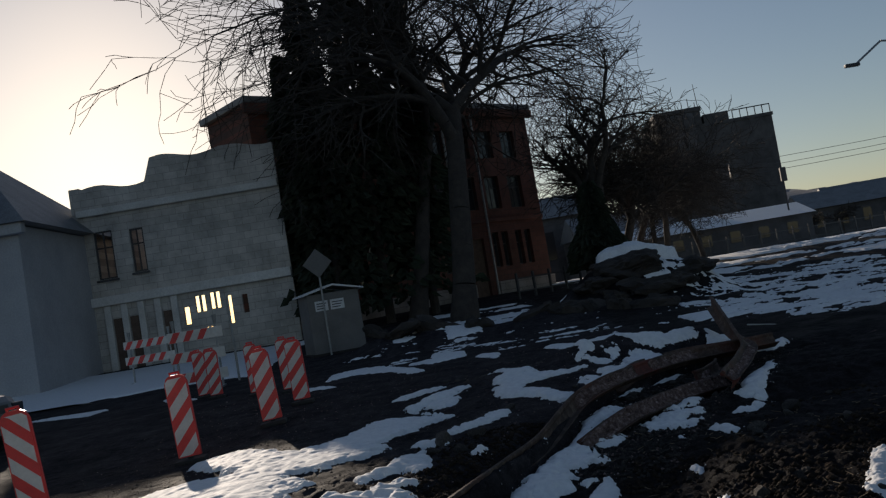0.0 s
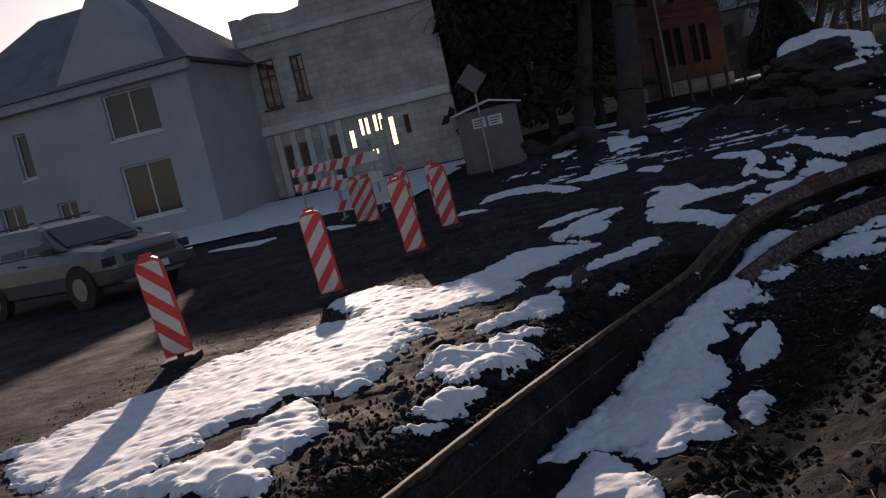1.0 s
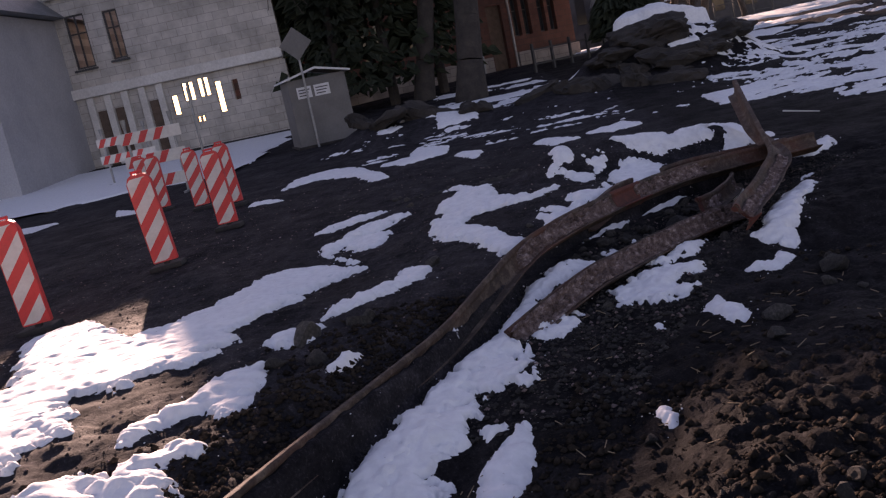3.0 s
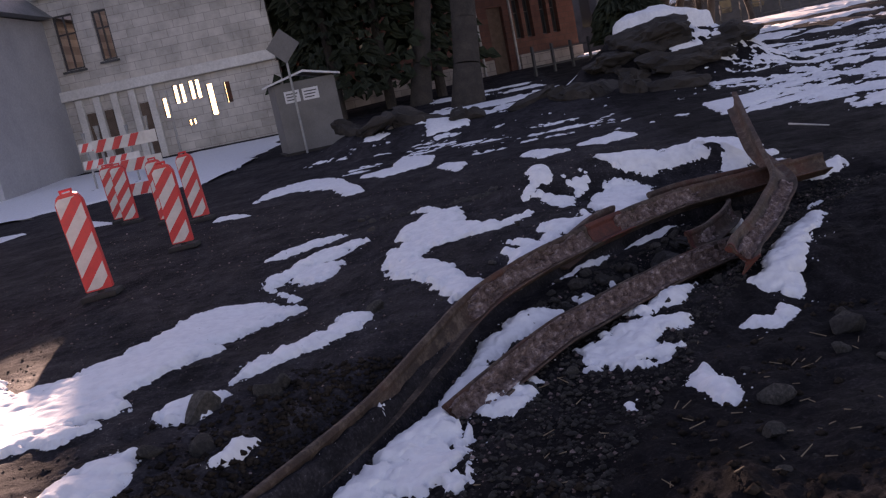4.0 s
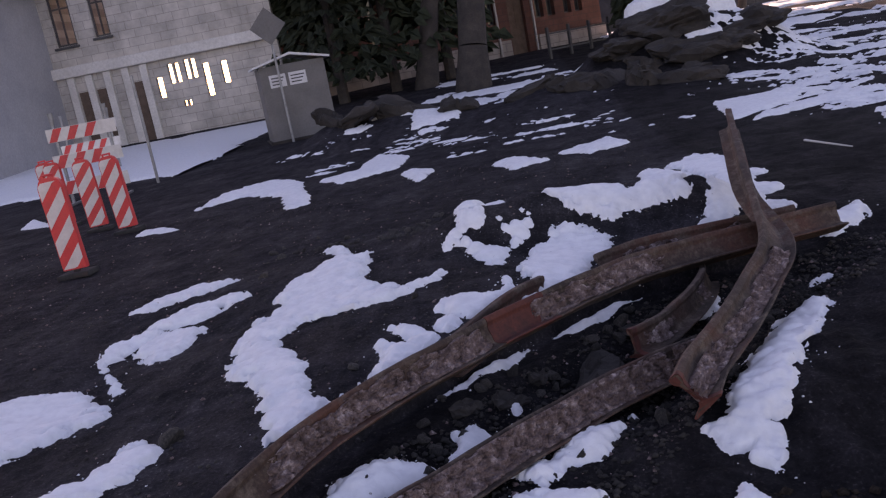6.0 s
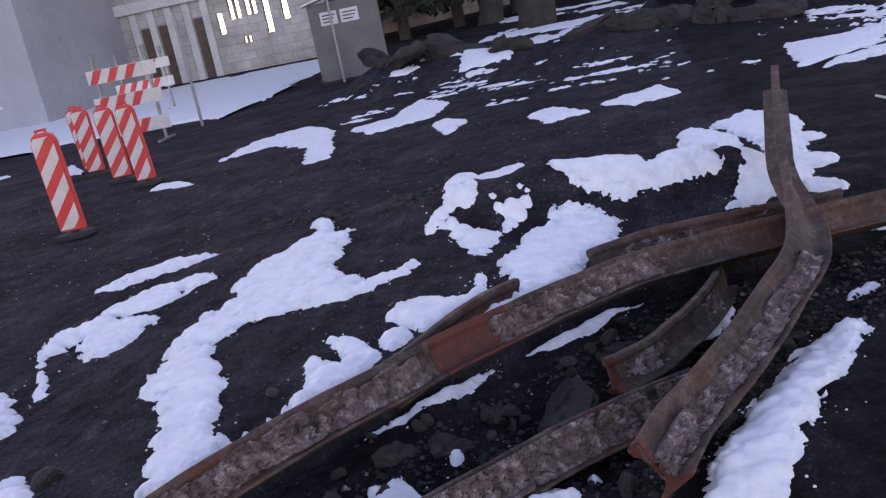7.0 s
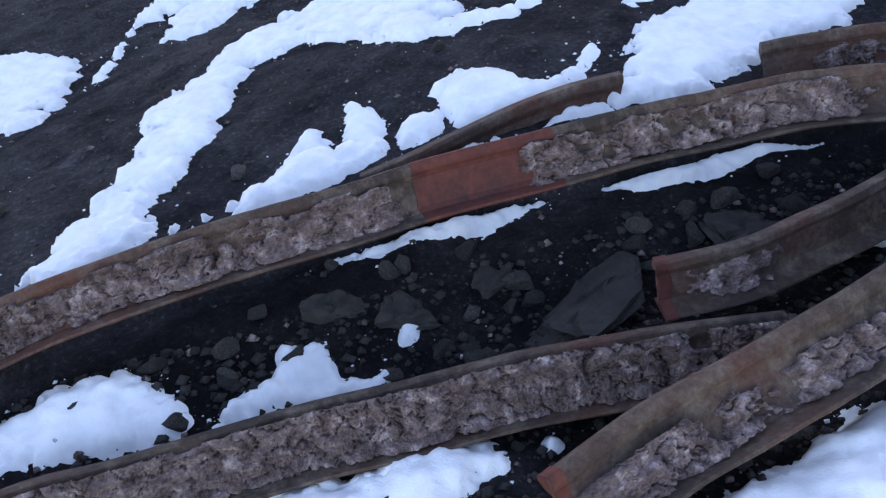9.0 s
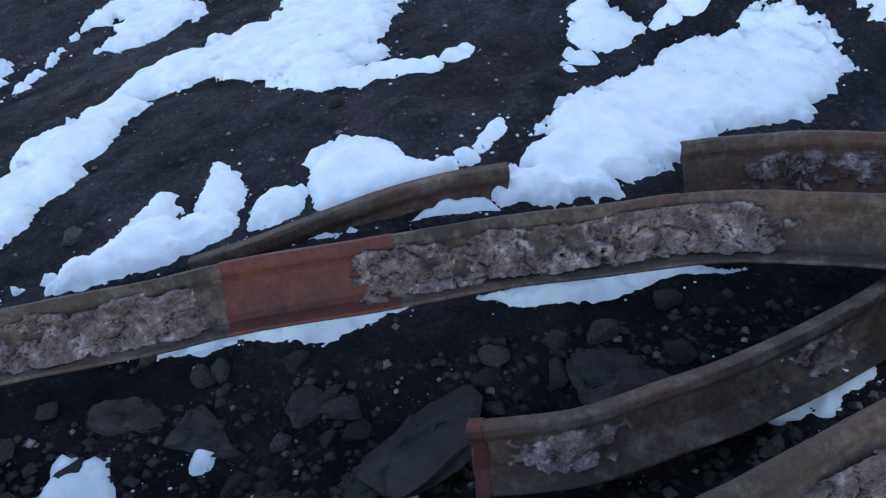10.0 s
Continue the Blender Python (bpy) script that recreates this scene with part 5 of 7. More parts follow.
def stone(x, y, r, k=None, label="grey broken stone lying in the mud", sink=0.35, rz=None):
    rng = random.Random(int(x * 1000) * 31 + int(y * 1000))
    ob = new("stone", STONES[rng.randrange(10) if k is None else k])
    ob.matrix_basis = Matrix.LocRotScale((x, y, height_at(x, y) + r * sink * 0.6), Euler((rng.uniform(-0.3, 0.3), rng.uniform(-0.3, 0.3), rng.uniform(0, 6.28) if rz is None else rz)), (r, r * rng.uniform(0.7, 1.0), r))
    return tagged(ob, label, "stone", "loose stones")


rng = random.Random(12)
for x, y, r in [(2.16, 9.36, 0.040), (2.25, 9.30, 0.030), (2.27, 9.36, 0.035), (1.76, 9.12, 0.05), (1.60, 9.04, 0.05), (1.66, 8.98, 0.04), (1.50, 8.88, 0.05), (2.53, 9.99, 0.050), (1.84, 9.47, 0.045), (2.10, 9.48, 0.040), (2.18, 9.36, 0.035), (2.22, 9.38, 0.045), (2.24, 9.42, 0.025), (2.01, 9.21, 0.035), (2.74, 10.44, 0.022), (1.65, 9.43, 0.040), (1.25, 9.52, 0.045), (1.81, 9.26, 0.025), (2.56, 10.13, 0.060), (2.63, 10.32, 0.050), (2.16, 9.62, 0.060), (1.99, 9.64, 0.050), (2.40, 9.88, 0.045), (1.59, 9.17, 0.040)]:
    stone(x, y, r)
for x, y, r in [(2.18, 9.55, 0.030), (2.02, 9.21, 0.035), (0.49, 9.08, 0.080), (1.86, 9.51, 0.040), (1.47, 10.35, 0.030), (0.09, 7.86, 0.090), (2.39, 7.34, 0.100), (2.82, 7.78, 0.070), (3.02, 8.23, 0.080), (2.24, 6.92, 0.070), (0.13, 7.98, 0.100), (-0.27, 7.25, 0.070), (-0.05, 7.29, 0.100), (-0.22, 7.72, 0.130), (1.61, 5.12, 0.090), (1.51, 4.91, 0.080), (0.55, 4.06, 0.100), (0.50, 4.33, 0.090), (2.97, 8.09, 0.130), (0.97, 12.98, 0.060)]:
    stone(x, y, r)
for _ in range(70):
    t = rng.random()
    x = rng.uniform(1.3, 3.4)
    y = np.interp(x, TX, TY) - rng.uniform(0.15, 1.3)
    stone(x, float(y), 0.014 + 0.05 * rng.random() ** 2.2)
for _ in range(45):
    x, y = rng.uniform(1.2, 3.6), rng.uniform(3.6, 8.5)
    if off_track(np.array(x), np.array(y)) > 1.1:
        stone(x, y, 0.014 + 0.045 * rng.random() ** 2.5)
for _ in range(60):
    x, y = rng.gauss(0.9, 0.5), rng.gauss(13.0, 0.35)
    stone(x, y, rng.uniform(0.025, 0.06))


def gravel(name, count, area, sizes, mat, label, seed, power=2.5):
    """Uncountable small grains, each an uneven little pyramid block."""
    rng = np.random.default_rng(seed)
    x, y = area(rng, count)
    r = sizes[0] + (sizes[1] - sizes[0]) * rng.random(len(x)) ** power
    z = height(x, y)
    shape = np.array([(1, 0, 0), (0, 1, 0), (-1, 0, 0), (0, -1, 0), (0.15, 0.1, 0.75), (0, 0, -0.5)], float)
    tri = np.array([(0, 1, 4), (1, 2, 4), (2, 3, 4), (3, 0, 4), (1, 0, 5), (2, 1, 5), (3, 2, 5), (0, 3, 5)])
    co = shape[None] * (1 + 0.45 * (rng.random((len(x), 6, 3)) - 0.5)) * r[:, None, None]
    a = rng.random(len(x)) * 6.283
    c, s = np.cos(a)[:, None], np.sin(a)[:, None]
    co = np.stack([co[..., 0] * c - co[..., 1] * s, co[..., 0] * s + co[..., 1] * c, co[..., 2]], -1)
    co += np.stack([x, y, z + 0.15 * r], -1)[:, None]
    faces = (tri[None] + 6 * np.arange(len(x))[:, None, None]).reshape(-1, 3)
    me = bpy.data.meshes.new(name)
    co = co.reshape(-1, 3)
    me.vertices.add(len(co))
    me.vertices.foreach_set("co", co.astype(np.float32).ravel())
    me.loops.add(len(faces) * 3)
    me.loops.foreach_set("vertex_index", faces.astype(np.int32).ravel())
    me.polygons.add(len(faces))
    me.polygons.foreach_set("loop_start", np.arange(0, len(faces) * 3, 3, dtype=np.int32))
    me.materials.append(mat)
    me.update(calc_edges=True)
    return tagged(new(name, me), label, "gravel", kind="stuff")


def bank_area(rng, n):
    y = 2.5 + 6.0 * rng.random(n) ** 1.3
    x = np.interp(y, TY, TX) + 1.0 + 3.2 * rng.random(n)
    k = fbm(x, y, 0.9, 3, 7) + 0.55 * (1 - sm(4.5, 7.4, y)) > 0.22 * rng.normal(0.6, 0.8, n) + 0.1
    return x[k], y[k]


def trench_area(rng, n):
    y = rng.uniform(6.5, 11.0, n)
    return np.interp(y, TY, TX) + rng.uniform(0.1, 1.4, n), y


def street_area(rng, n):
    y = rng.uniform(3.5, 17, n)
    x = rng.uniform(-4.5, 3.5, n)
    k = off_track(x, y) < -0.05
    return x[k], y[k]


def ledge_area(rng, n):
    y = rng.uniform(4.0, 8.2, n)
    return np.interp(y, TY, TX) - 0.06 - np.abs(rng.normal(0, 0.32, n)), y


gravel("earth_clods", 60000, bank_area, (0.003, 0.032), DIRT, "loose brown clods of dug earth", 1, 6.0)
gravel("earth_clods", 90, bank_area, (0.012, 0.035), DIRT, "big brown lumps of dug earth", 12, 3.0)
gravel("gravel", 9000, trench_area, (0.004, 0.022), STONE, "dark gravel and grit in the rail trench", 2)
gravel("gravel", 16000, street_area, (0.003, 0.014), STONE, "fine grit strewn over the street", 3)
gravel("gravel", 3800, street_area, (0.003, 0.016), CRUST, "pale crumbs of broken concrete strewn over the street", 31, 4.0)
gravel("gravel", 1500, trench_area, (0.003, 0.02), CRUST, "pale crumbs of broken concrete in the rail trench", 32, 4.0)
gravel("earth_clods", 9000, ledge_area, (0.002, 0.028), DIRT, "brown clods along the rail's edge", 4, 5.0)


def rim_area(rng, n):
    """Places just outside the snow patches."""
    spots = np.array(SPOTS)
    spots = spots[(spots[:, 1] < 13) & (spots[:, 2] < 0.6)]
    k = rng.integers(0, len(spots), n)
    a, d = rng.uniform(0, 6.283, n), spots[k, 2] + np.abs(rng.normal(0, 0.05, n))
    return spots[k, 0] + np.cos(a) * d, spots[k, 1] + np.sin(a) * d


gravel("snow_crumbs", 2600, rim_area, (0.002, 0.009), SNOW, "small crumbs of snow round the patches", 5)


# ---- twigs and a stick ----
stick = part("stick", rod_bm((4.83, 14.37, 0.020), (4.97, 13.52, 0.030), 0.012, 0.006, 7), PLASTER, None)
tagged(stick, "pale bare stick lying on the mud", "stick")
rng = random.Random(44)
tv, tf = [], []
for _ in range(260):
    y = rng.uniform(2.6, 8.2)
    x = float(np.interp(y, TY, TX)) + rng.uniform(0.5, 3.0)
    a, l = rng.uniform(0, 6.283), rng.uniform(0.025, 0.09)
    z = height_at(x, y) + 0.008
    tube(tv, tf, Vector((x, y, z)), Vector((x + math.cos(a) * l, y + math.sin(a) * l, z + rng.uniform(-0.004, 0.02))), 0.0028, 0.0016, 4)
tagged(mesh_ob("dry_twigs", tv, tf, STRAW), "dry straw and twig bits strewn over the earth", "twigs", kind="stuff")


# ---- slabs of the rubble heaps ----
def slab(x, y, z, sx, sy, sz, rx, ry, rz, mat=None, label="broken stone slab on a rubble heap"):
    rng = random.Random(int(x * 100) + int(y * 77))
    bm = bmesh.new()
    bmesh.ops.create_cube(bm, size=1.0)
    bmesh.ops.subdivide_edges(bm, edges=bm.edges, cuts=5, use_grid_fill=True)
    corners = sorted(rng.uniform(0, 6.283) for _ in range(7))
    reach = [rng.uniform(0.36, 0.56) for _ in corners]
    for v in bm.verts:
        p = Vector((v.co.x, v.co.y, 0))
        an, far = math.atan2(p.y, p.x) % 6.283, max(abs(p.x), abs(p.y))
        edge = min(r / max(0.15, math.cos((an - c + 3.1416) % 6.2832 - 3.1416)) for c, r in zip(corners, reach))
        if p.length > 1e-6:
            p = p.normalized() * min(edge, 0.75) * far * 2
        worn = 1 - 0.25 * max(0.0, abs(v.co.z) - 0.3) / 0.2
        seedv = Vector((x * 3, y * 3, 0))
        n1, n2 = noise.noise_vector(v.co * 2.3 + seedv), noise.noise_vector(v.co * 7 + seedv)
        v.co = Vector((p.x * sx * worn, p.y * sy * worn, v.co.z * sz)) + Vector(((n1.x * 0.16 + n2.x * 0.05) * sx, (n1.y * 0.16 + n2.y * 0.05) * sy, (n1.z * 0.45 + n2.z * 0.2) * sz))
    ob = part("stone_slab", bm, mat or SLAB, None)
    ob.matrix_basis = pose(x, y, z, rx, ry, rz)
    return tagged(ob, label, "slab", "rubble slabs")


for x, y, sx, sy, sz, rx, ry, rz in [(6.0, 24.9, 1.9, 0.8, 0.3, 14, 4, 5), (4.9, 24.8, 1.1, 0.8, 0.3, 10, 12, 30),
                                     (3.2, 23.7, 1.1, 0.7, 0.3, 20, 5, 20), (2.4, 24.3, 1.3, 0.6, 0.25, 12, -14, -25), (4.6, 23.3, 0.9, 0.6, 0.35, 25, 10, 50), (5.6, 23.2, 1.2, 0.7, 0.3, 10, 5, -10),
                                     (-0.4, 24.3, 1.5, 0.9, 0.3, 18, 16, 20), (-1.3, 24.0, 1.1, 0.7, 0.25, 12, -20, -30), (0.8, 24.2, 0.9, 0.6, 0.3, 20, 8, 60), (-1.9, 24.6, 0.8, 0.5, 0.3, 10, 30, 0), (3.9, 24.1, 1.0, 0.8, 0.3, 9, -12, 75)]:
    slab(x, y, height_at(x, y) + sz * 0.2, sx, sy, sz, rx, ry, rz)


for x, y, dz, sx, sy, sz, rx, ry, rz in [(2.37, 9.63, 0.03, 0.24, 0.34, 0.06, 12, -18, -20), (2.66, 10.06, 0.01, 0.22, 0.18, 0.05, 6, 10, 30), (2.48, 9.42, 0.0, 0.13, 0.10, 0.05, 8, -12, 50), (1.95, 9.36, 0.0, 0.14, 0.10, 0.05, 10, 8, 15), (2.10, 9.60, 0.0, 0.16, 0.11, 0.05, -8, 12, 70), (1.78, 9.28, 0.0, 0.12, 0.09, 0.05, 8, 8, 40)]:
    slab(x, y, height_at(x, y) + dz, sx, sy, sz, rx, ry, rz, label="flat dark piece of broken asphalt in the rail trench")
wire = part("bent_wire", rod_bm((2.50, 9.46, height_at(2.50, 9.46) + 0.03), (2.86, 9.70, height_at(2.86, 9.70) + 0.05), 0.003, 0.003, 5), STEEL, None)
tagged(wire, "thin pale wire lying across the trench", "wire")


BOULDERS = [stone_mesh(60 + k, 4, 0.6, 0.9, 0.75) for k in range(3)]
for x, y, r, k in [(5.6, 26.3, 1.5, 0), (7.3, 26.2, 1.1, 1), (4.5, 25.9, 0.9, 2), (6.6, 25.4, 0.8, 1), (3.6, 25.0, 0.6, 0)]:
    ob = new("boulder", BOULDERS[k])
    ob.data.materials[0] = SLAB
    ob.matrix_basis = Matrix.LocRotScale((x, y, height_at(x, y) - 0.22 * r), Euler((0.1, -0.08, 0.9 * x)), (r * 0.85, r * 0.7, r * 0.6))
    tagged(ob, "large dark boulder in a heap of dug earth", "boulder", "heap boulders")


# ---- warning panels ----
def warning_panel(flip=1):
    root = thing("delineator_panel", "red and white striped plastic road warning panel on a rubber foot", "road panel", 0, 0, 0, group="warning panels")
    bm = bmesh.new()
    w, h, t = 0.13, 1.02, 0.032
    outline = [(-w, 0.08), (w, 0.08), (w, h - 0.09), (w - 0.03, h - 0.025), (w - 0.075, h), (-w + 0.075, h), (-w + 0.03, h - 0.025), (-w, h - 0.09)]
    f = bm.faces.new([bm.verts.new((x, -t, z)) for x, z in outline])
    out = bmesh.ops.extrude_face_region(bm, geom=[f])["geom"]
    bmesh.ops.translate(bm, verts=[v for v in out if isinstance(v, bmesh.types.BMVert)], vec=(0, 2 * t, 0))
    bmesh.ops.bevel(bm, geom=list(bm.edges), offset=0.007, segments=2, affect="EDGES")
    part("panel", bm, RED, root)
    for side in (-1, 1):
        for k in range(4):
            z0 = -0.06 + 0.285 * k
            lo, hi = 0.095, h - 0.04
            inner = w - 0.013
            poly = [(-inner, z0), (-inner, z0 + 0.15), (inner, z0 + 0.15 + 0.25), (inner, z0 + 0.25)]
            pts = []
            for i in range(4):
                (x0, a0), (x1, a1) = poly[i], poly[(i + 1) % 4]
                for s in range(6):
                    pts.append((x0 + (x1 - x0) * s / 6, min(max(a0 + (a1 - a0) * s / 6, lo), hi)))
            pts = [p for i, p in enumerate(pts) if i == 0 or (abs(p[0] - pts[i - 1][0]) + abs(p[1] - pts[i - 1][1])) > 1e-4]
            bm = bmesh.new()
            y = side * (t + 0.003)
            face = bm.faces.new([bm.verts.new((x * flip * (1 if side < 0 else -1), y, z)) for x, z in pts])
            out = bmesh.ops.extrude_face_region(bm, geom=[face])["geom"]
            bmesh.ops.translate(bm, verts=[v for v in out if isinstance(v, bmesh.types.BMVert)], vec=(0, -side * 0.006, 0))
            part("stripe", bm, WHITE, root, "white reflective stripe")
    bm = bmesh.new()
    add_rod(bm, (-0.05, 0, h - 0.01), (-0.05, 0, h + 0.025), 0.012)
    add_rod(bm, (0.05, 0, h - 0.01), (0.05, 0, h + 0.025), 0.012)
    add_rod(bm, (-0.06, 0, h + 0.025), (0.06, 0, h + 0.025), 0.012)
    part("handle", bm, RED, root)
    part("foot", box_bm(-0.17, 0.17, -0.12, 0.12, 0.0, 0.055, 0.015), RUBBER, root, "black rubber foot")
    part("post", box_bm(-0.03, 0.03, -0.02, 0.02, 0.05, 0.2, 0.004), RUBBER, root)
    return root


PANELS = [(-3.95, 8.10, 8, -5), (-3.12, 10.12, 4, -3), (-2.45, 11.62, 6, -4), (-2.42, 13.85, 0, -2), (-3.05, 16.45, -4, -3), (-3.85, 17.25, 10, -2), (-4.95, 18.4, 5, -1), (-5.35, 18.95, 14, -3)]
first, second = warning_panel(-1), warning_panel()
for k, (x, y, rz, lean) in enumerate(PANELS):
    m = pose(x, y, height_at(x, y) - 0.005, 0, lean, rz)
    if k < 2:
        (first, second)[k].matrix_basis = m
    else:
        copy_thing(second, m)


def barricade(x, y, rz, boards, width, top):
    root = thing("road_barricade", "steel road barricade with red and white striped boards", "barricade", x, y, height_at(x, y), rz, "barricades")
    for s in (-1, 1):
        bm = bmesh.new()
        add_box(bm, s * width * 0.38 - 0.025, s * width * 0.38 + 0.025, -0.025, 0.025, 0.0, top + 0.05)
        part("post", bm, STEEL, root)
        bm = bmesh.new()
        add_box(bm, s * width * 0.38 - 0.03, s * width * 0.38 + 0.03, -0.45, 0.45, 0.0, 0.05, 0.01)
        part("foot", bm, STEEL, root)
        part("lamp", rod_bm((s * width * 0.38, 0, top + 0.05), (s * width * 0.38, 0, top + 0.28), 0.035, 0.06), STEEL, root)
    for k in range(boards):
        z = top - 0.15 - 0.52 * k
        board = part("board", box_bm(-width / 2, width / 2, -0.045, -0.028, z - 0.13, z + 0.13, 0.004), WHITE, root)
        n = int(width / 0.34)
        for i in range(n):
            x0 = -width / 2 + 0.03 + i * 0.34
            bm = bmesh.new()
            vs = [(x0, z - 0.125), (x0 + 0.15, z - 0.125), (min(x0 + 0.30, width / 2 - 0.01), z + 0.125), (x0 + 0.13, z + 0.125)]
            f = bm.faces.new([bm.verts.new((a, -0.049, b)) for a, b in vs])
            out = bmesh.ops.extrude_face_region(bm, geom=[f])["geom"]
            bmesh.ops.translate(bm, verts=[v for v in out if isinstance(v, bmesh.types.BMVert)], vec=(0, 0.003, 0))
            part("stripe", bm, RED, board, "red slanting stripe")
    return root


barricade(-6.3, 22.2, 8, 3, 1.35, 1.55)
barricade(-9.9, 29.5, 6, 2, 1.7, 1.45)


# ---- posts, signs and the booth ----
def sign_post(x, y, top, rhombus, label):
    root = thing("sign_post", label, "sign post", x, y, height_at(x, y), group="sign posts")
    part("pole", rod_bm((0, 0, -0.05), (0, 0, top), 0.032, sides=10), STEEL, root)
    if rhombus:
        bm = bmesh.new()
        add_box(bm, -0.33, 0.33, -0.055, -0.04, -0.33, 0.33, 0.0)
        bmesh.ops.transform(bm, matrix=pose(0, 0, top - 0.42, 0, 45, 0), verts=bm.verts)
        part("sign_plate", bm, METALBOX, root, "grey back of a diamond-shaped road sign")
        part("bracket", box_bm(-0.05, 0.05, -0.042, 0.03, top - 0.45, top - 0.39, 0.004), STEEL, root)
    return root


sign_post(-5.75, 23.8, 2.3, False, "bare thin grey steel post by the verge")
sign_post(-3.75, 27.9, 3.35, True, "grey steel sign post with a diamond sign seen from behind")


def booth(x, y, rz):
    root = thing("site_booth", "grey metal booth with a shallow white roof and paper notices", "booth", x, y, height_at(x, y) - 0.02, rz)
    part("body", box_bm(-0.85, 0.85, -0.75, 0.75, 0.0, 1.95, 0.02), METALBOX, root)
    bm = bmesh.new()
    pts = [(-1.0, 1.93), (0.0, 2.16), (1.0, 1.93), (1.0, 1.98), (0.0, 2.22), (-1.0, 1.98)]
    f = bm.faces.new([bm.verts.new((a, -0.9, b)) for a, b in pts])
    out = bmesh.ops.extrude_face_region(bm, geom=[f])["geom"]
    bmesh.ops.translate(bm, verts=[v for v in out if isinstance(v, bmesh.types.BMVert)], vec=(0, 1.8, 0))
    part("roof", bm, PAPER, root, "shallow pitched white roof")
    for x0, w, z in ((-0.62, 0.42, 1.40), (-0.12, 0.45, 1.40)):
        notice = part("notice", box_bm(x0, x0 + w, -0.762, -0.752, z, z + 0.32), PAPER, root, "white paper notice")
        for k in range(3):
            part("text_bar", box_bm(x0 + 0.05, x0 + w - 0.05 - 0.04 * k, -0.767, -0.763, z + 0.22 - 0.08 * k, z + 0.25 - 0.08 * k), DARK, notice)
    part("door", box_bm(0.853, 0.875, -0.4, 0.4, 0.06, 1.85, 0.006), METALBOX, root)
    part("plinth", box_bm(-0.92, 0.92, -0.82, 0.82, -0.15, 0.06, 0.02), SLAB, root)
    return root


booth(-3.72, 28.9, 20)


# ---- houses ----
def wall_mesh(bm, length, z1, thick, holes, ragged=None, z0=-0.3):
    """An upright wall along x with rectangular holes right through it; ragged gives its top for each x."""
    xs = sorted({0.0, length, *[h[0] for h in holes], *[h[1] for h in holes], *([k * length / 24 for k in range(25)] if ragged else [])})
    zs = sorted({z0, z1, *[h[2] for h in holes], *[h[3] for h in holes]})
    nx, nz = len(xs) - 1, len(zs) - 1
    solid = [[not any(h[0] - 1e-6 <= (xs[i] + xs[i + 1]) / 2 <= h[1] and h[2] <= (zs[k] + zs[k + 1]) / 2 <= h[3] for h in holes) for k in range(nz)] for i in range(nx)]
    top = lambda i, k: ragged(xs[i]) if ragged and k == nz else zs[k]
    cache = {}

    def vert(i, y, k):
        key = (i, y, k)
        if key not in cache:
            cache[key] = bm.verts.new((xs[i], y, top(i, k)))
        return cache[key]

    for i in range(nx):
        for k in range(nz):
            if not solid[i][k]:
                continue
            for y in (0.0, thick):
                bm.faces.new([vert(i, y, k), vert(i + 1, y, k), vert(i + 1, y, k + 1), vert(i, y, k + 1)])
            for di, dk, a, b in ((-1, 0, (i, k), (i, k + 1)), (1, 0, (i + 1, k), (i + 1, k + 1)), (0, -1, (i, k), (i + 1, k)), (0, 1, (i, k + 1), (i + 1, k + 1))):
                ii, kk = i + di, k + dk
                if not (0 <= ii < nx and 0 <= kk < nz) or not solid[ii][kk]:
                    bm.faces.new([vert(a[0], 0.0, a[1]), vert(b[0], 0.0, b[1]), vert(b[0], thick, b[1]), vert(a[0], thick, a[1])])


def window(parent, x0, x1, z0, z1, y, bars=(1, 1), glass=True, mat=None, depth=0.06):
    w = part("window", box_bm(x0 - 0.08, x1 + 0.08, y - 0.20, y - 0.10, z0 - 0.10, z0 - 0.02, 0.008), mat or PAPER, parent)
    bm = bmesh.new()
    e = 0.07
    add_box(bm, x0, x0 + e, y, y + depth, z0, z1)
    add_box(bm, x1 - e, x1, y, y + depth, z0, z1)
    add_box(bm, x0 + e, x1 - e, y, y + depth, z0, z0 + e)
    add_box(bm, x0 + e, x1 - e, y, y + depth, z1 - e, z1)
    for k in range(1, bars[0] + 1):
        c = x0 + (x1 - x0) * k / (bars[0] + 1)
        add_box(bm, c - 0.03, c + 0.03, y + 0.004, y + depth - 0.004, z0 + e, z1 - e)
    for k in range(1, bars[1] + 1):
        c = z0 + (z1 - z0) * (0.35 + 0.3 * k)
        add_box(bm, x0 + e, x1 - e, y + 0.006, y + depth - 0.006, min(c, z1 - 0.15) - 0.03, min(c, z1 - 0.15) + 0.03)
    part("frame", bm, mat or PAPER, w)
    if glass:
        part("pane", box_bm(x0 + 0.02, x1 - 0.02, y + 0.024, y + 0.036, z0 + 0.02, z1 - 0.02), GLASS, w)
    return w


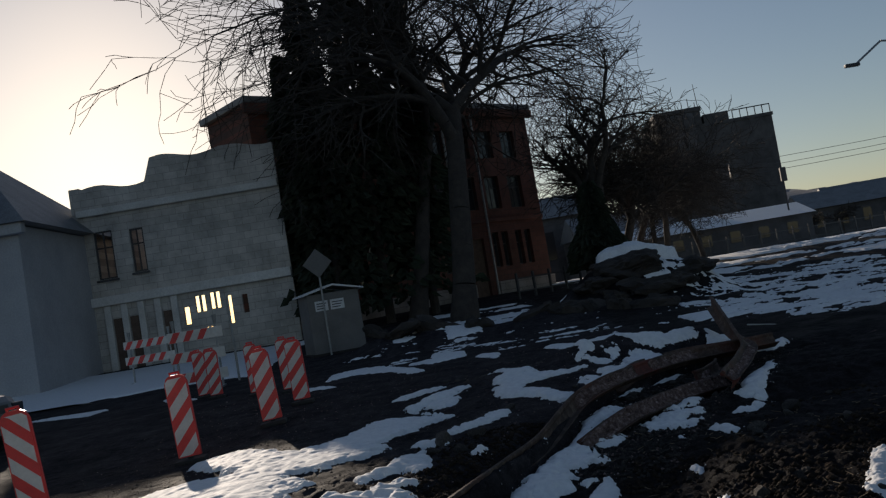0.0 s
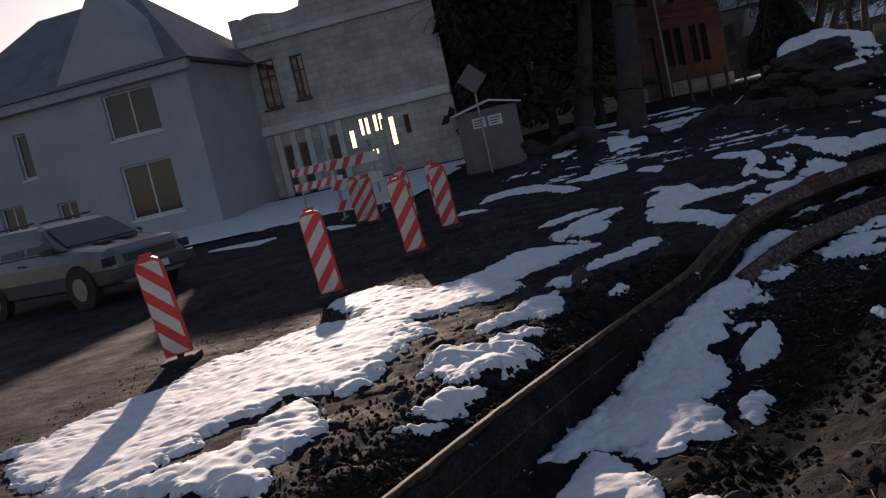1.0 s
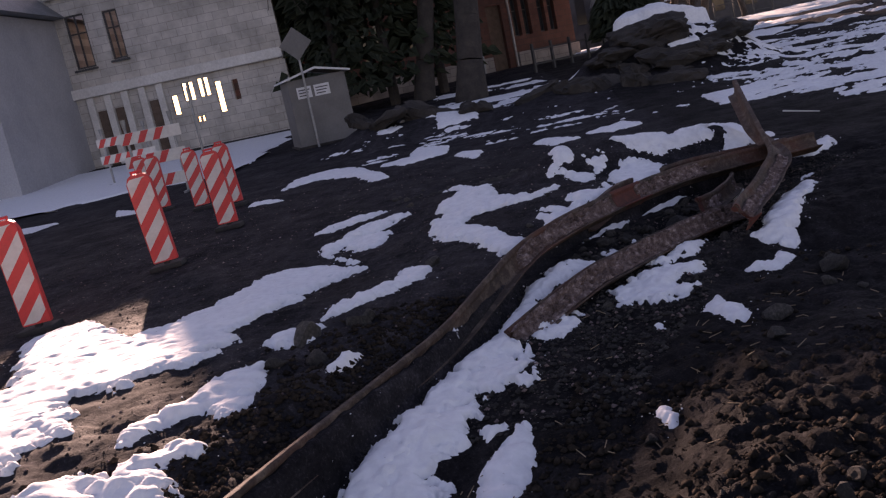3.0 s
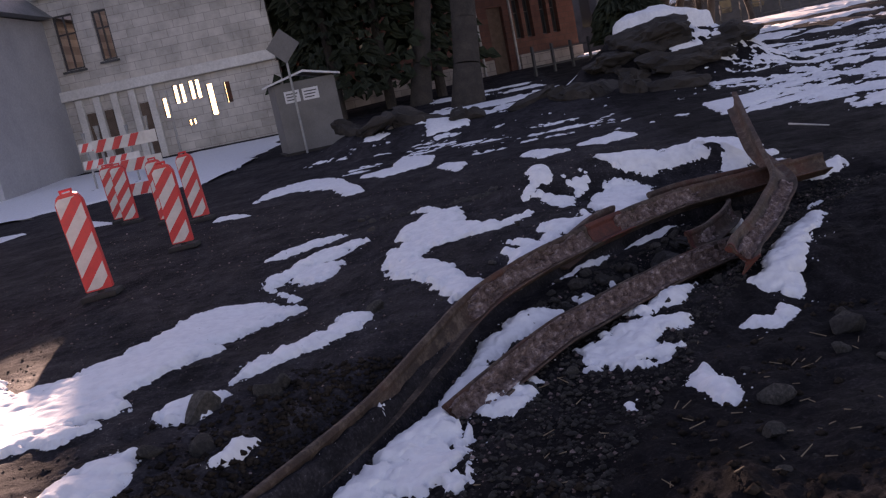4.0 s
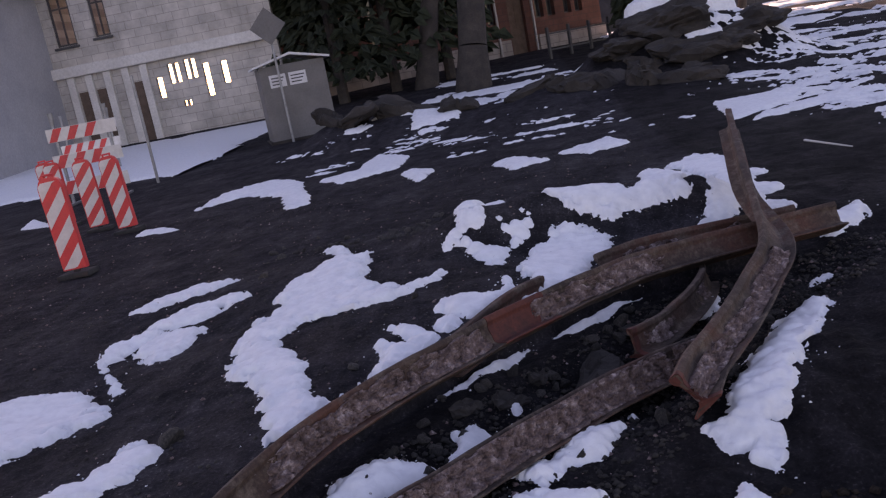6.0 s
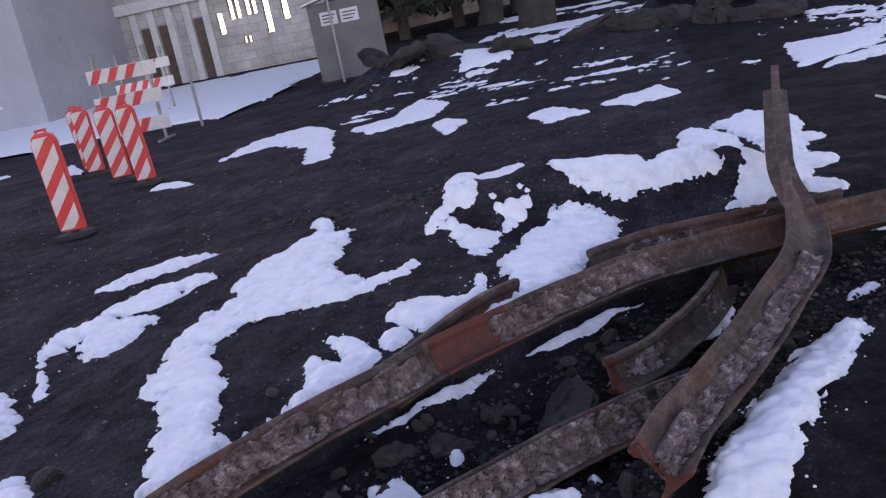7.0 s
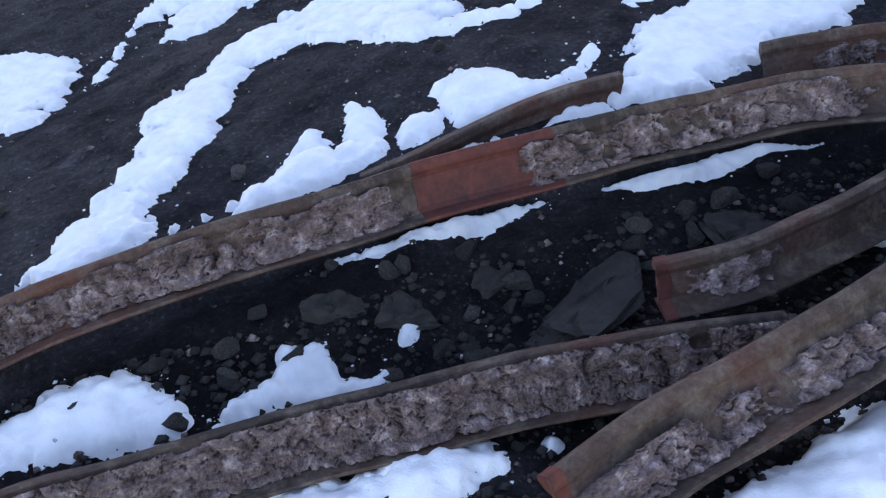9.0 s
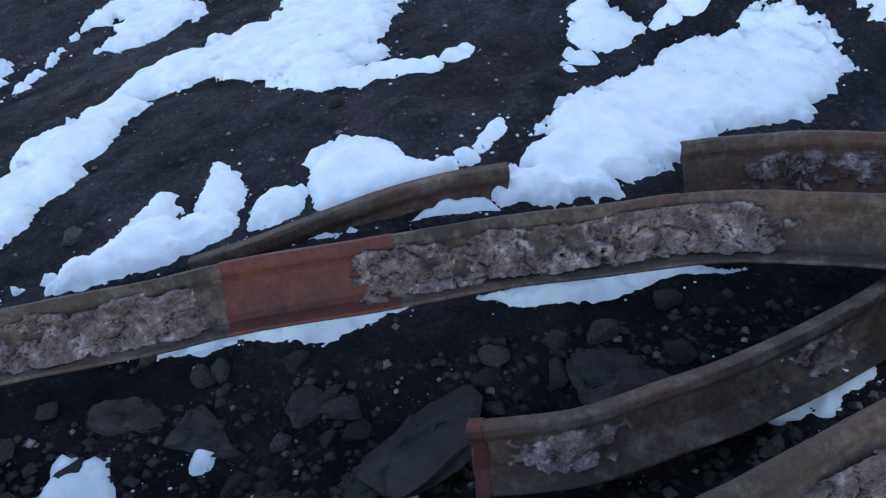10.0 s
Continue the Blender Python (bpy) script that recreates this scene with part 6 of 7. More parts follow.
def white_house():
    root = thing("white_house", "white rendered two-storey house with a hipped sheet roof", "house", -26.5, 32.0, 0.0)
    L, top = 11.6, 6.5
    g = height_at(-20, 32)
    holes = [(7.9, 10.1, 4.25, 6.0), (7.9, 10.1, 1.1, 3.2), (3.7, 4.3, 3.6, 5.4), (2.2, 3.3, g, 2.7), (4.8, 5.7, 0.9, 2.4), (0.6, 1.6, 3.6, 5.4)]
    bm = bmesh.new()
    wall_mesh(bm, L, top, 0.4, holes)
    part("wall", bm, HOUSE, root)
    bm = bmesh.new()
    add_box(bm, L - 0.4, L, 0.403, 9.0, -0.3, top - 0.003)
    part("wall", bm, HOUSE, root)
    part("wall", box_bm(0, 0.4, 0.403, 9.0, -0.3, top - 0.003), HOUSE, root)
    part("wall", box_bm(0.403, L - 0.403, 8.6, 9.0, -0.3, top - 0.003), HOUSE, root)
    for x0, x1, z0, z1 in holes:
        window(root, x0, x1, z0, z1, 0.16, (1, 0) if x1 - x0 > 0.8 else (0, 0), mat=PAPER)
    part("cornice", box_bm(-0.3, L + 0.3, -0.35, -0.003, top - 0.35, top + 0.05, 0.05), HOUSE, root)
    bm = bmesh.new()
    e, z1 = 0.5, top + 4.0
    lower = [bm.verts.new((x, y, top + 0.051)) for x, y in ((-e, -e), (L + e, -e), (L + e, 9.0 + e), (-e, 9.0 + e))]
    ridge = [bm.verts.new((x, 4.5, z1)) for x in (3.2, L - 3.6)]
    for f in ((lower[0], lower[1], ridge[1], ridge[0]), (lower[1], lower[2], ridge[1]), (lower[2], lower[3], ridge[0], ridge[1]), (lower[3], lower[0], ridge[0]), tuple(lower)):
        bm.faces.new(f)
    part("roof", bm, ROOF, root, "hipped grey sheet metal roof")
    bm = bmesh.new()
    vs = [(6.2, top + 0.05), (11.2, top + 0.05), (8.7, top + 3.3)]
    f = bm.faces.new([bm.verts.new((x, -0.25, z)) for x, z in vs])
    out = bmesh.ops.extrude_face_region(bm, geom=[f])["geom"]
    bmesh.ops.translate(bm, verts=[v for v in out if isinstance(v, bmesh.types.BMVert)], vec=(0, 2.6, 0))
    part("dormer_gable", bm, HOUSE, root)
    return root


def shell_building():
    """A long pale building beside the house; only its walls stand, and the sky shows through its upper windows."""
    root = thing("shell_building", "long pale roofless building with sky behind its open windows", "building", -14.85, 38.0, 0.0)
    L = 8.6
    # made-up top line, its heights chosen to end the cast shadow on the street
    shadow_top = lambda x: 8.5 + 0.12 * math.sin(2.1 * x) + (0.9 * float(sm(2.9, 3.2, x)) if x > 2.8 else 0.0) - 0.05 * float(sm(6.2, 6.6, x))
    holes = [(-0.0 + 0.35, 1.15, 4.5, 6.6), (1.9, 2.5, 4.6, 6.5), (3.75, 4.0, 2.0, 2.75), (4.28, 4.47, 2.45, 3.15), (4.54, 4.73, 2.45, 3.15), (4.93, 5.12, 2.5, 3.2), (5.18, 5.37, 2.5, 3.2),
             (5.6, 5.85, 1.75, 2.95), (6.3, 6.55, 2.1, 2.9), (4.6, 4.72, 1.55, 1.75), (4.78, 4.9, 1.55, 1.75)]
    bm = bmesh.new()
    wall_mesh(bm, L, 9.0, 0.2, holes, shadow_top)
    part("wall", bm, TUFFPALE, root, "pale stone wall, its top stepped to place the street's shadow")
    part("wall", box_bm(-0.45, -0.003, 0.0, 7.0, -0.3, 8.6), TUFFPALE, root)
    # added to block sun through the front holes; sky still shows below it
    part("wall", box_bm(0.003, L, 6.6, 7.0, 3.6, 8.3), TUFFPALE, root, "added rear wall that keeps the sun out of the front's holes")
    # added only to carry that wall
    part("added_pier", box_bm(L - 0.5, L, 6.6, 7.0, -0.3, 3.597), TUFFPALE, root)
    part("cornice", box_bm(-0.2, L, -0.25, -0.003, 3.35, 3.75, 0.05), PLASTER, root, "projecting stone cornice")
    part("cornice", box_bm(-0.2, L, -0.22, -0.003, 7.3, 7.6, 0.05), PLASTER, root, "projecting stone cornice")
    for k in range(5):
        x = 0.4 + 0.72 * k
        part("pilaster", box_bm(x, x + 0.28, -0.14, -0.003, -0.2, 3.34, 0.02), PLASTER, root)
    for x in (0.72, 1.44, 2.88):
        part("door_leaf", box_bm(x, x + 0.36, -0.05, -0.004, 0.3, 2.75, 0.01), WOOD, root, "brown boarded door")
    for x0, x1, z0, z1 in holes[:2]:
        window(root, x0, x1, z0, z1, 0.07, (1, 1), glass=False, mat=DARK)
    return root


white_house()
shell_building()


def tuff_building():
    """The red building: its front runs from a near corner to a farther one."""
    a, b = Vector((-7.9, 42.3)), Vector((7.0, 55.2))
    L = (b - a).length
    root = thing("tuff_building", "dark red stone building of three storeys with tall windows", "building", a.x, a.y, 0.0, math.degrees(math.atan2(b.y - a.y, b.x - a.x)))
    top = 12.2
    holes, n = [], 9
    for k in range(n):
        x = 0.9 + k * (L - 1.8) / n
        w = (L - 1.8) / n
        if k != 6:
            holes += [(x + 0.25, x + 0.80, 2.6, 4.7), (x + 1.05, x + 1.6, 2.6, 4.7)]
        else:
            holes.append((x + 0.4, x + 1.5, 1.0, 4.4))
        holes += [(x + 0.35, x + 1.55, 6.1, 8.1), (x + 0.35, x + 1.55, 9.2, 10.9)]
    bm = bmesh.new()
    wall_mesh(bm, L, top, 0.5, holes)
    part("wall", bm, TUFF, root)
    part("wall", box_bm(L - 0.5, L, 0.503, 4.2, -0.3, top - 0.003), TUFF, root)
    part("wall", box_bm(0, 0.5, 0.503, 4.2, -0.3, top - 0.003), TUFF, root)
    part("wall", box_bm(0.503, L - 0.503, 3.7, 4.2, -0.3, top - 0.003), TUFF, root)
    part("roof", box_bm(-0.3, L + 0.3, -0.3, 4.5, top + 0.003, top + 0.35, 0.05), ROOF, root)
    part("cornice", box_bm(-0.35, L + 0.35, -0.35, -0.003, top - 0.5, top, 0.08), TUFF, root)
    part("string_course", box_bm(0.0, L, -0.12, -0.003, 5.3, 5.55, 0.03), TUFF, root)
    part("plinth", box_bm(-0.05, L * 0.66, -0.22, -0.003, -0.2, 1.75, 0.03), PLINTH, root, "grey stone plinth")
    part("plinth", box_bm(L * 0.66 + 1.9, L + 0.05, -0.22, -0.003, -0.2, 1.75, 0.03), PLINTH, root, "grey stone plinth")
    for x0, x1, z0, z1 in holes:
        if z0 < 1.5:
            door = part("door", box_bm(x0, x1, 0.2, 0.28, z0, z1), WOOD, root, "dark wooden double door")
            part("door_panel", box_bm(x0 + 0.1, (x0 + x1) / 2 - 0.04, 0.185, 0.197, z0 + 0.2, z1 - 0.8, 0.004), WOOD, door)
            part("door_panel", box_bm((x0 + x1) / 2 + 0.04, x1 - 0.1, 0.185, 0.197, z0 + 0.2, z1 - 0.8, 0.004), WOOD, door)
        else:
            window(root, x0, x1, z0, z1, 0.25, (1 if x1 - x0 > 0.7 else 0, 1), mat=DARK)
    for x in (12.2, 14.6):
        part("downpipe", rod_bm((x, -0.3, 0.5), (x, -0.3, top - 0.4), 0.07), STEEL, root)
    return root


tuff_building()


def tower_block():
    root = thing("apartment_tower", "tall grey concrete apartment block with a stepped roofline", "building", 30.2, 110.0, 0.0, -6, "far buildings")
    part("wall", box_bm(0, 5.6, 0, 14, -0.5, 19.4), CONCRETE, root)
    part("wall", box_bm(5.603, 14.3, 0.6, 14, -0.5, 17.3), CONCRETE, root)
    part("parapet", box_bm(-0.15, 5.75, -0.15, 14.1, 19.403, 19.9), CONCRETE, root)
    part("parapet", box_bm(5.6, 14.45, 0.45, 14.1, 17.303, 17.7), CONCRETE, root)
    part("roof_rail", rod_bm((9.6, 0.6, 18.75), (14.2, 0.6, 18.75), 0.07), DARK, root)
    for k in range(6):
        part("roof_rail", rod_bm((9.6 + 0.92 * k, 0.6, 17.7), (9.6 + 0.92 * k, 0.6, 18.75), 0.06), DARK, root)
    part("roof_hut", box_bm(6.1, 9.2, 1, 8, 17.703, 18.9), CONCRETE, root)
    part("bay", box_bm(1.0, 4.6, -1.1, -0.003, -0.5, 19.2, 0.5), CONCRETE, root)
    part("antenna", rod_bm((6.0, 2.0, 17.3), (5.7, 2.0, 23.2), 0.07, 0.03), DARK, root)
    for k in range(7):
        part("roof_rail", rod_bm((0.3 + 0.8 * k, 0.1, 19.9), (0.3 + 0.8 * k, 0.1, 20.5 + 0.3 * (k % 3)), 0.05), DARK, root)
    for f in range(6):
        for k in range(5):
            x = 0.5 + k * 1.02 if k < 4 else 0
            if k < 4:
                w = part("window", box_bm(x, x + 0.7, -0.03, -0.004, 1.8 + 2.9 * f, 3.1 + 2.9 * f, 0.01), DARK, root)
                part("pane", box_bm(x + 0.06, x + 0.64, -0.045, -0.034, 1.86 + 2.9 * f, 3.04 + 2.9 * f), GLASS, w)
    return root


tower_block()


def low_house(x, y, w, d, h, roof, mat, label, rz=0):
    root = thing("low_house", label, "house", x, y, height_at(x, y), rz, "far buildings")
    part("wall", box_bm(-w / 2, w / 2, -d / 2, d / 2, -0.5, h), mat, root)
    bm = bmesh.new()
    pts = [(-d / 2 - 0.4, h + 0.003), (0, h + roof), (d / 2 + 0.4, h + 0.003)]
    f = bm.faces.new([bm.verts.new((-w / 2 - 0.3, a, b)) for a, b in pts])
    out = bmesh.ops.extrude_face_region(bm, geom=[f])["geom"]
    bmesh.ops.translate(bm, verts=[v for v in out if isinstance(v, bmesh.types.BMVert)], vec=(w + 0.6, 0, 0))
    part("roof", bm, SNOW if roof < 1.6 else ROOF, root, "snow-covered low roof" if roof < 1.6 else "grey roof")
    for k in range(int(w / 2.4)):
        x0 = -w / 2 + 0.8 + 2.4 * k
        win = part("window", box_bm(x0, x0 + 1.0, -d / 2 - 0.04, -d / 2 - 0.004, h * 0.35, h * 0.8, 0.01), DARK, root)
        part("pane", box_bm(x0 + 0.08, x0 + 0.92, -d / 2 - 0.055, -d / 2 - 0.044, h * 0.35 + 0.08, h * 0.8 - 0.08), GLASS, win)
    return root


low_house(24.5, 78, 15, 8, 2.4, 1.2, CONCRETE, "low grey house with a snow-covered roof", -4)
low_house(17.5, 84, 9, 7, 3.6, 2.2, CONCRETE, "small grey house with a grey roof", 5)
low_house(10.5, 92, 10, 8, 6.5, 2.5, CONCRETE, "grey house behind the trees", 0)
low_house(46, 96, 12, 8, 3.2, 2.0, CONCRETE, "grey house in the distance", -8)
low_house(62, 120, 16, 8, 4.2, 2.6, CONCRETE, "grey house in the distance", -8)


def fence(x0, y0, x1, y1, n, h, label):
    root = thing("fence", label, "fence", x0, y0, height_at(x0, y0), math.degrees(math.atan2(y1 - y0, x1 - x0)))
    L = math.hypot(x1 - x0, y1 - y0)
    for k in range(n + 1):
        part("post", box_bm(k * L / n - 0.05, k * L / n + 0.05, -0.05, 0.05, -0.5, h + 0.1), DARK, root)
    for z in (0.35, h - 0.15):
        part("fence_rail", box_bm(0, L, -0.025, 0.025, z - 0.03, z + 0.03), DARK, root)
    return root


fence(16, 64, 36, 70, 14, 1.3, "dark low street fence before the far houses")
fence(3.5, 40.5, 9.5, 46.0, 7, 1.1, "low dark railing before the tuff building")


# ---- far hills ----
def hills():
    X, Y = np.meshgrid(np.linspace(-1500, 1500, 160), np.linspace(520, 1500, 40))
    rise = sm(520, 900, Y) * sm(60, 190, X * 700 / Y)
    Z = -4 + rise * (46 + 26 * fbm(X, Y, 0.0035, 4, 141) + 10 * fbm(X, Y, 0.02, 3, 143))
    ob = grid_mesh("hills", X, Y, Z, HILL)
    return tagged(ob, "low hazy grey-blue winter hills on the horizon", "hills", kind="structure")


hills()


# ---- trees ----
def bare_tree(x, y, trunk_h, trunk_r, size, seed, lean=(0, 0), levels=5, label="old bare tree with dark spreading limbs", droop=0.0):
    rng = random.Random(seed)
    root = thing("bare_tree", label, "tree", x, y, height_at(x, y), group="bare trees")
    levels = min(levels, 5)
    tv, tf, cv, cf, wv, wf = [], [], [], [], [], []

    def grow(p, d, length, r, level):
        verts, faces = (tv, tf) if level == 0 else (cv, cf) if level < 3 else (wv, wf)
        steps = 6 if level < 3 else 4 if level < 4 else 3
        sides = 10 if level == 0 else 7 if level < 3 else 3
        tip = r * (0.72 if level == 0 else 0.5)
        flat = Vector((d.x, d.y, 0))
        swing = Vector((rng.gauss(0, 1), rng.gauss(0, 1), 0)) * (0.03 if level == 0 else 0.10) + flat * (0.10 if 0 < level < 3 else 0.0)
        for k in range(steps):
            lift = 0.10 if level < 2 and k < steps / 2 else -0.03 - droop if level in (2, 3) else 0.02 - droop
            bend = Vector((rng.gauss(0, 1), rng.gauss(0, 1), rng.gauss(0, 0.7))) * (0.05 if level == 0 else 0.17)
            d = (d + bend + swing + Vector((0, 0, lift))).normalized()
            q = p + d * length / steps
            ra, rb = r + (tip - r) * k / steps, r + (tip - r) * (k + 1) / steps
            tube(verts, faces, p, q, max(ra * (1.3 if level == 0 and k == 0 else 1), 0.016), max(rb, 0.012), sides)
            p = q
            if level < levels and (k >= steps - 2 if level == 0 else k >= 1):
                n = 2 if level == 0 else rng.choice((1, 2)) if level < 3 else rng.choice((1, 1, 2))
                for _ in range(n):
                    ax = Vector((rng.gauss(0, 1), rng.gauss(0, 1), rng.gauss(0, 0.55))).normalized()
                    nd = (d + ax * rng.uniform(0.6, 1.05)).normalized()
                    grow(p, nd, length * rng.uniform(0.5, 0.74) * (1.2 * size if level == 0 else 1), rb * rng.uniform(0.55, 0.82), level + 1)

    grow(Vector((0, 0, -0.2)), Vector((lean[0], lean[1], 1)).normalized(), trunk_h, trunk_r, 0)
    for name, v, f in (("trunk", tv, tf), ("branching", cv, cf), ("crown", wv, wf)):
        ob = mesh_ob(name, [q * 1.0 for q in v], f, BARK, name != "crown")
        ob.parent = root
    return root


bare_tree(0.7, 34.0, 9.2, 0.48, 1, 3, (0.20, 0.02), 5, "big old bare tree with a thick leaning trunk", 0.03)
bare_tree(-1.2, 38.0, 10.5, 0.36, 1, 8, (0.16, 0.0), 5, "tall bare tree beside the conifers", 0.03)
for x, y, h, r, seed in [(8.6, 44.0, 4.9, 0.46, 21), (10.3, 50.0, 3.8, 0.30, 22), (13.0, 58.0, 4.2, 0.28, 23), (14.3, 55.0, 3.6, 0.24, 24), (18.7, 62.0, 3.2, 0.2, 25), (16.3, 66.0, 4.0, 0.24, 26)]:
    bare_tree(x, y, h, r, 1.25, seed, (random.Random(seed).uniform(-0.15, 0.15), 0), 5, "bare park tree with forked dark limbs")
for x, y, h, r, seed in [(40, 86, 1.6, 0.10, 31), (34, 80, 1.4, 0.09, 32)]:
    bare_tree(x, y, h, r, 1, seed, (0, 0), 4, "thin bare shrub-like tree far off")


def conifer(x, y, h, rad, seed):
    rng = random.Random(seed)
    root = thing("conifer", "tall dark dense conifer with drooping branches", "tree", x, y, height_at(x, y), group="conifers")
    part("trunk", rod_bm((0, 0, -0.2), (0, 0, h), 0.22, 0.03, 8), BARK, root)
    verts, faces = [], []
    for k in range(1700):
        t = rng.random() ** 0.8
        z = 1.2 + (h - 1.0) * t
        reach = rad * (1 - t) ** 0.75 * (0.75 + 0.25 * math.sin(9 * t * h / 6)) + 0.15
        a, u = rng.uniform(0, 6.283), rng.random() ** 0.45
        c = Vector((math.cos(a) * reach * u, math.sin(a) * reach * u, z - 0.25 * u * reach))
        out = Vector((math.cos(a), math.sin(a), -0.35)).normalized()
        s = out.orthogonal().normalized()
        w, l = rng.uniform(0.10, 0.26), rng.uniform(0.35, 0.8)
        tw = Matrix.Rotation(rng.uniform(0, 6.28), 3, out)
        for m in (0, 1):
            sv = tw @ (s if m == 0 else out.cross(s))
            b = len(verts)
            verts += [c - out * l * 0.4, c + sv * w, c + out * l * 0.6 + Vector((0, 0, -0.1)), c - sv * w]
            faces.append((b, b + 1, b + 2, b + 3))
    ob = mesh_ob("crown", verts, faces, NEEDLE)
    ob.parent = root
    return root


for x, y, h, rad, seed in [(-4.3, 38.2, 15.0, 2.6, 1), (-2.4, 39.0, 17.5, 2.8, 2), (-0.4, 40.2, 15.0, 2.5, 3), (-5.6, 39.5, 12.5, 1.9, 4), (7.6, 41.0, 4.6, 1.5, 5)]:
    conifer(x, y, h, rad, seed)


# ---- street lamp, wires, signals ----
lamp = thing("street_lamp", "tall grey street lamp with a curved arm", "street lamp", 24.6, 41.0, height_at(24.6, 41))
part("pole", rod_bm((0, 0, -0.3), (0, 0, 8.2), 0.10, 0.06, 10), STEEL, lamp)
bm = bmesh.new()
arc = [Vector((-3.7 * k / 8, -0.5 * k / 8, 8.2 + 0.9 * math.sin(1.57 * min(1, k / 5)) - (0.9 * max(0, k - 5) / 3))) for k in range(9)]
for a, b in zip(arc, arc[1:]):
    add_rod(bm, a, b, 0.05, 0.05)
part("arm", bm, STEEL, lamp)
part("lamp_head", box_bm(-4.3, -3.6, -0.62, -0.38, 8.05, 8.22, 0.05), DARK, lamp)


def traffic_light(x, y, z):
    root = thing("traffic_light", "dark traffic light on a pole over the far junction", "traffic light", x, y, height_at(x, y), group="traffic lights")
    part("pole", rod_bm((0, 0, -0.3), (0, 0, z), 0.09, 0.06), DARK, root)
    part("arm", rod_bm((0, 0, z - 0.3), (-4.2, 0, z + 0.2), 0.05, 0.04), DARK, root)
    part("signal_box", box_bm(-4.4, -3.9, -0.15, 0.15, z - 0.9, z + 0.3, 0.04), DARK, root)
    part("signal_box", box_bm(-0.25, 0.25, -0.36, -0.1, z - 1.9, z - 0.7, 0.04), DARK, root)
    return root


traffic_light(30.5, 75.0, 7.3)
for k, z in enumerate((8.6, 8.0, 7.5)):
    bm = bmesh.new()
    pts = [Vector((24 + 60 * i / 12, 76 + 4 * i / 12, z + 4.2 * i / 12 - 1.0 * math.sin(3.1416 * i / 12))) for i in range(13)]
    for a, b in zip(pts, pts[1:]):
        add_rod(bm, a, b, 0.02, 0.02, 4)
    tagged(part("overhead_wire", bm, DARK, None), "thin black overhead wire across the sky", "wire", "overhead wires")
pole = thing("utility_pole", "dark wooden utility pole carrying the wires", "pole", 84.0, 80.0, height_at(84, 80))
part("pole", rod_bm((0, 0, -0.3), (0, 0, 13.2), 0.16, 0.10), WOOD, pole)
part("crossarm", box_bm(-0.9, 0.9, -0.06, 0.06, 11.4, 11.55), WOOD, pole)


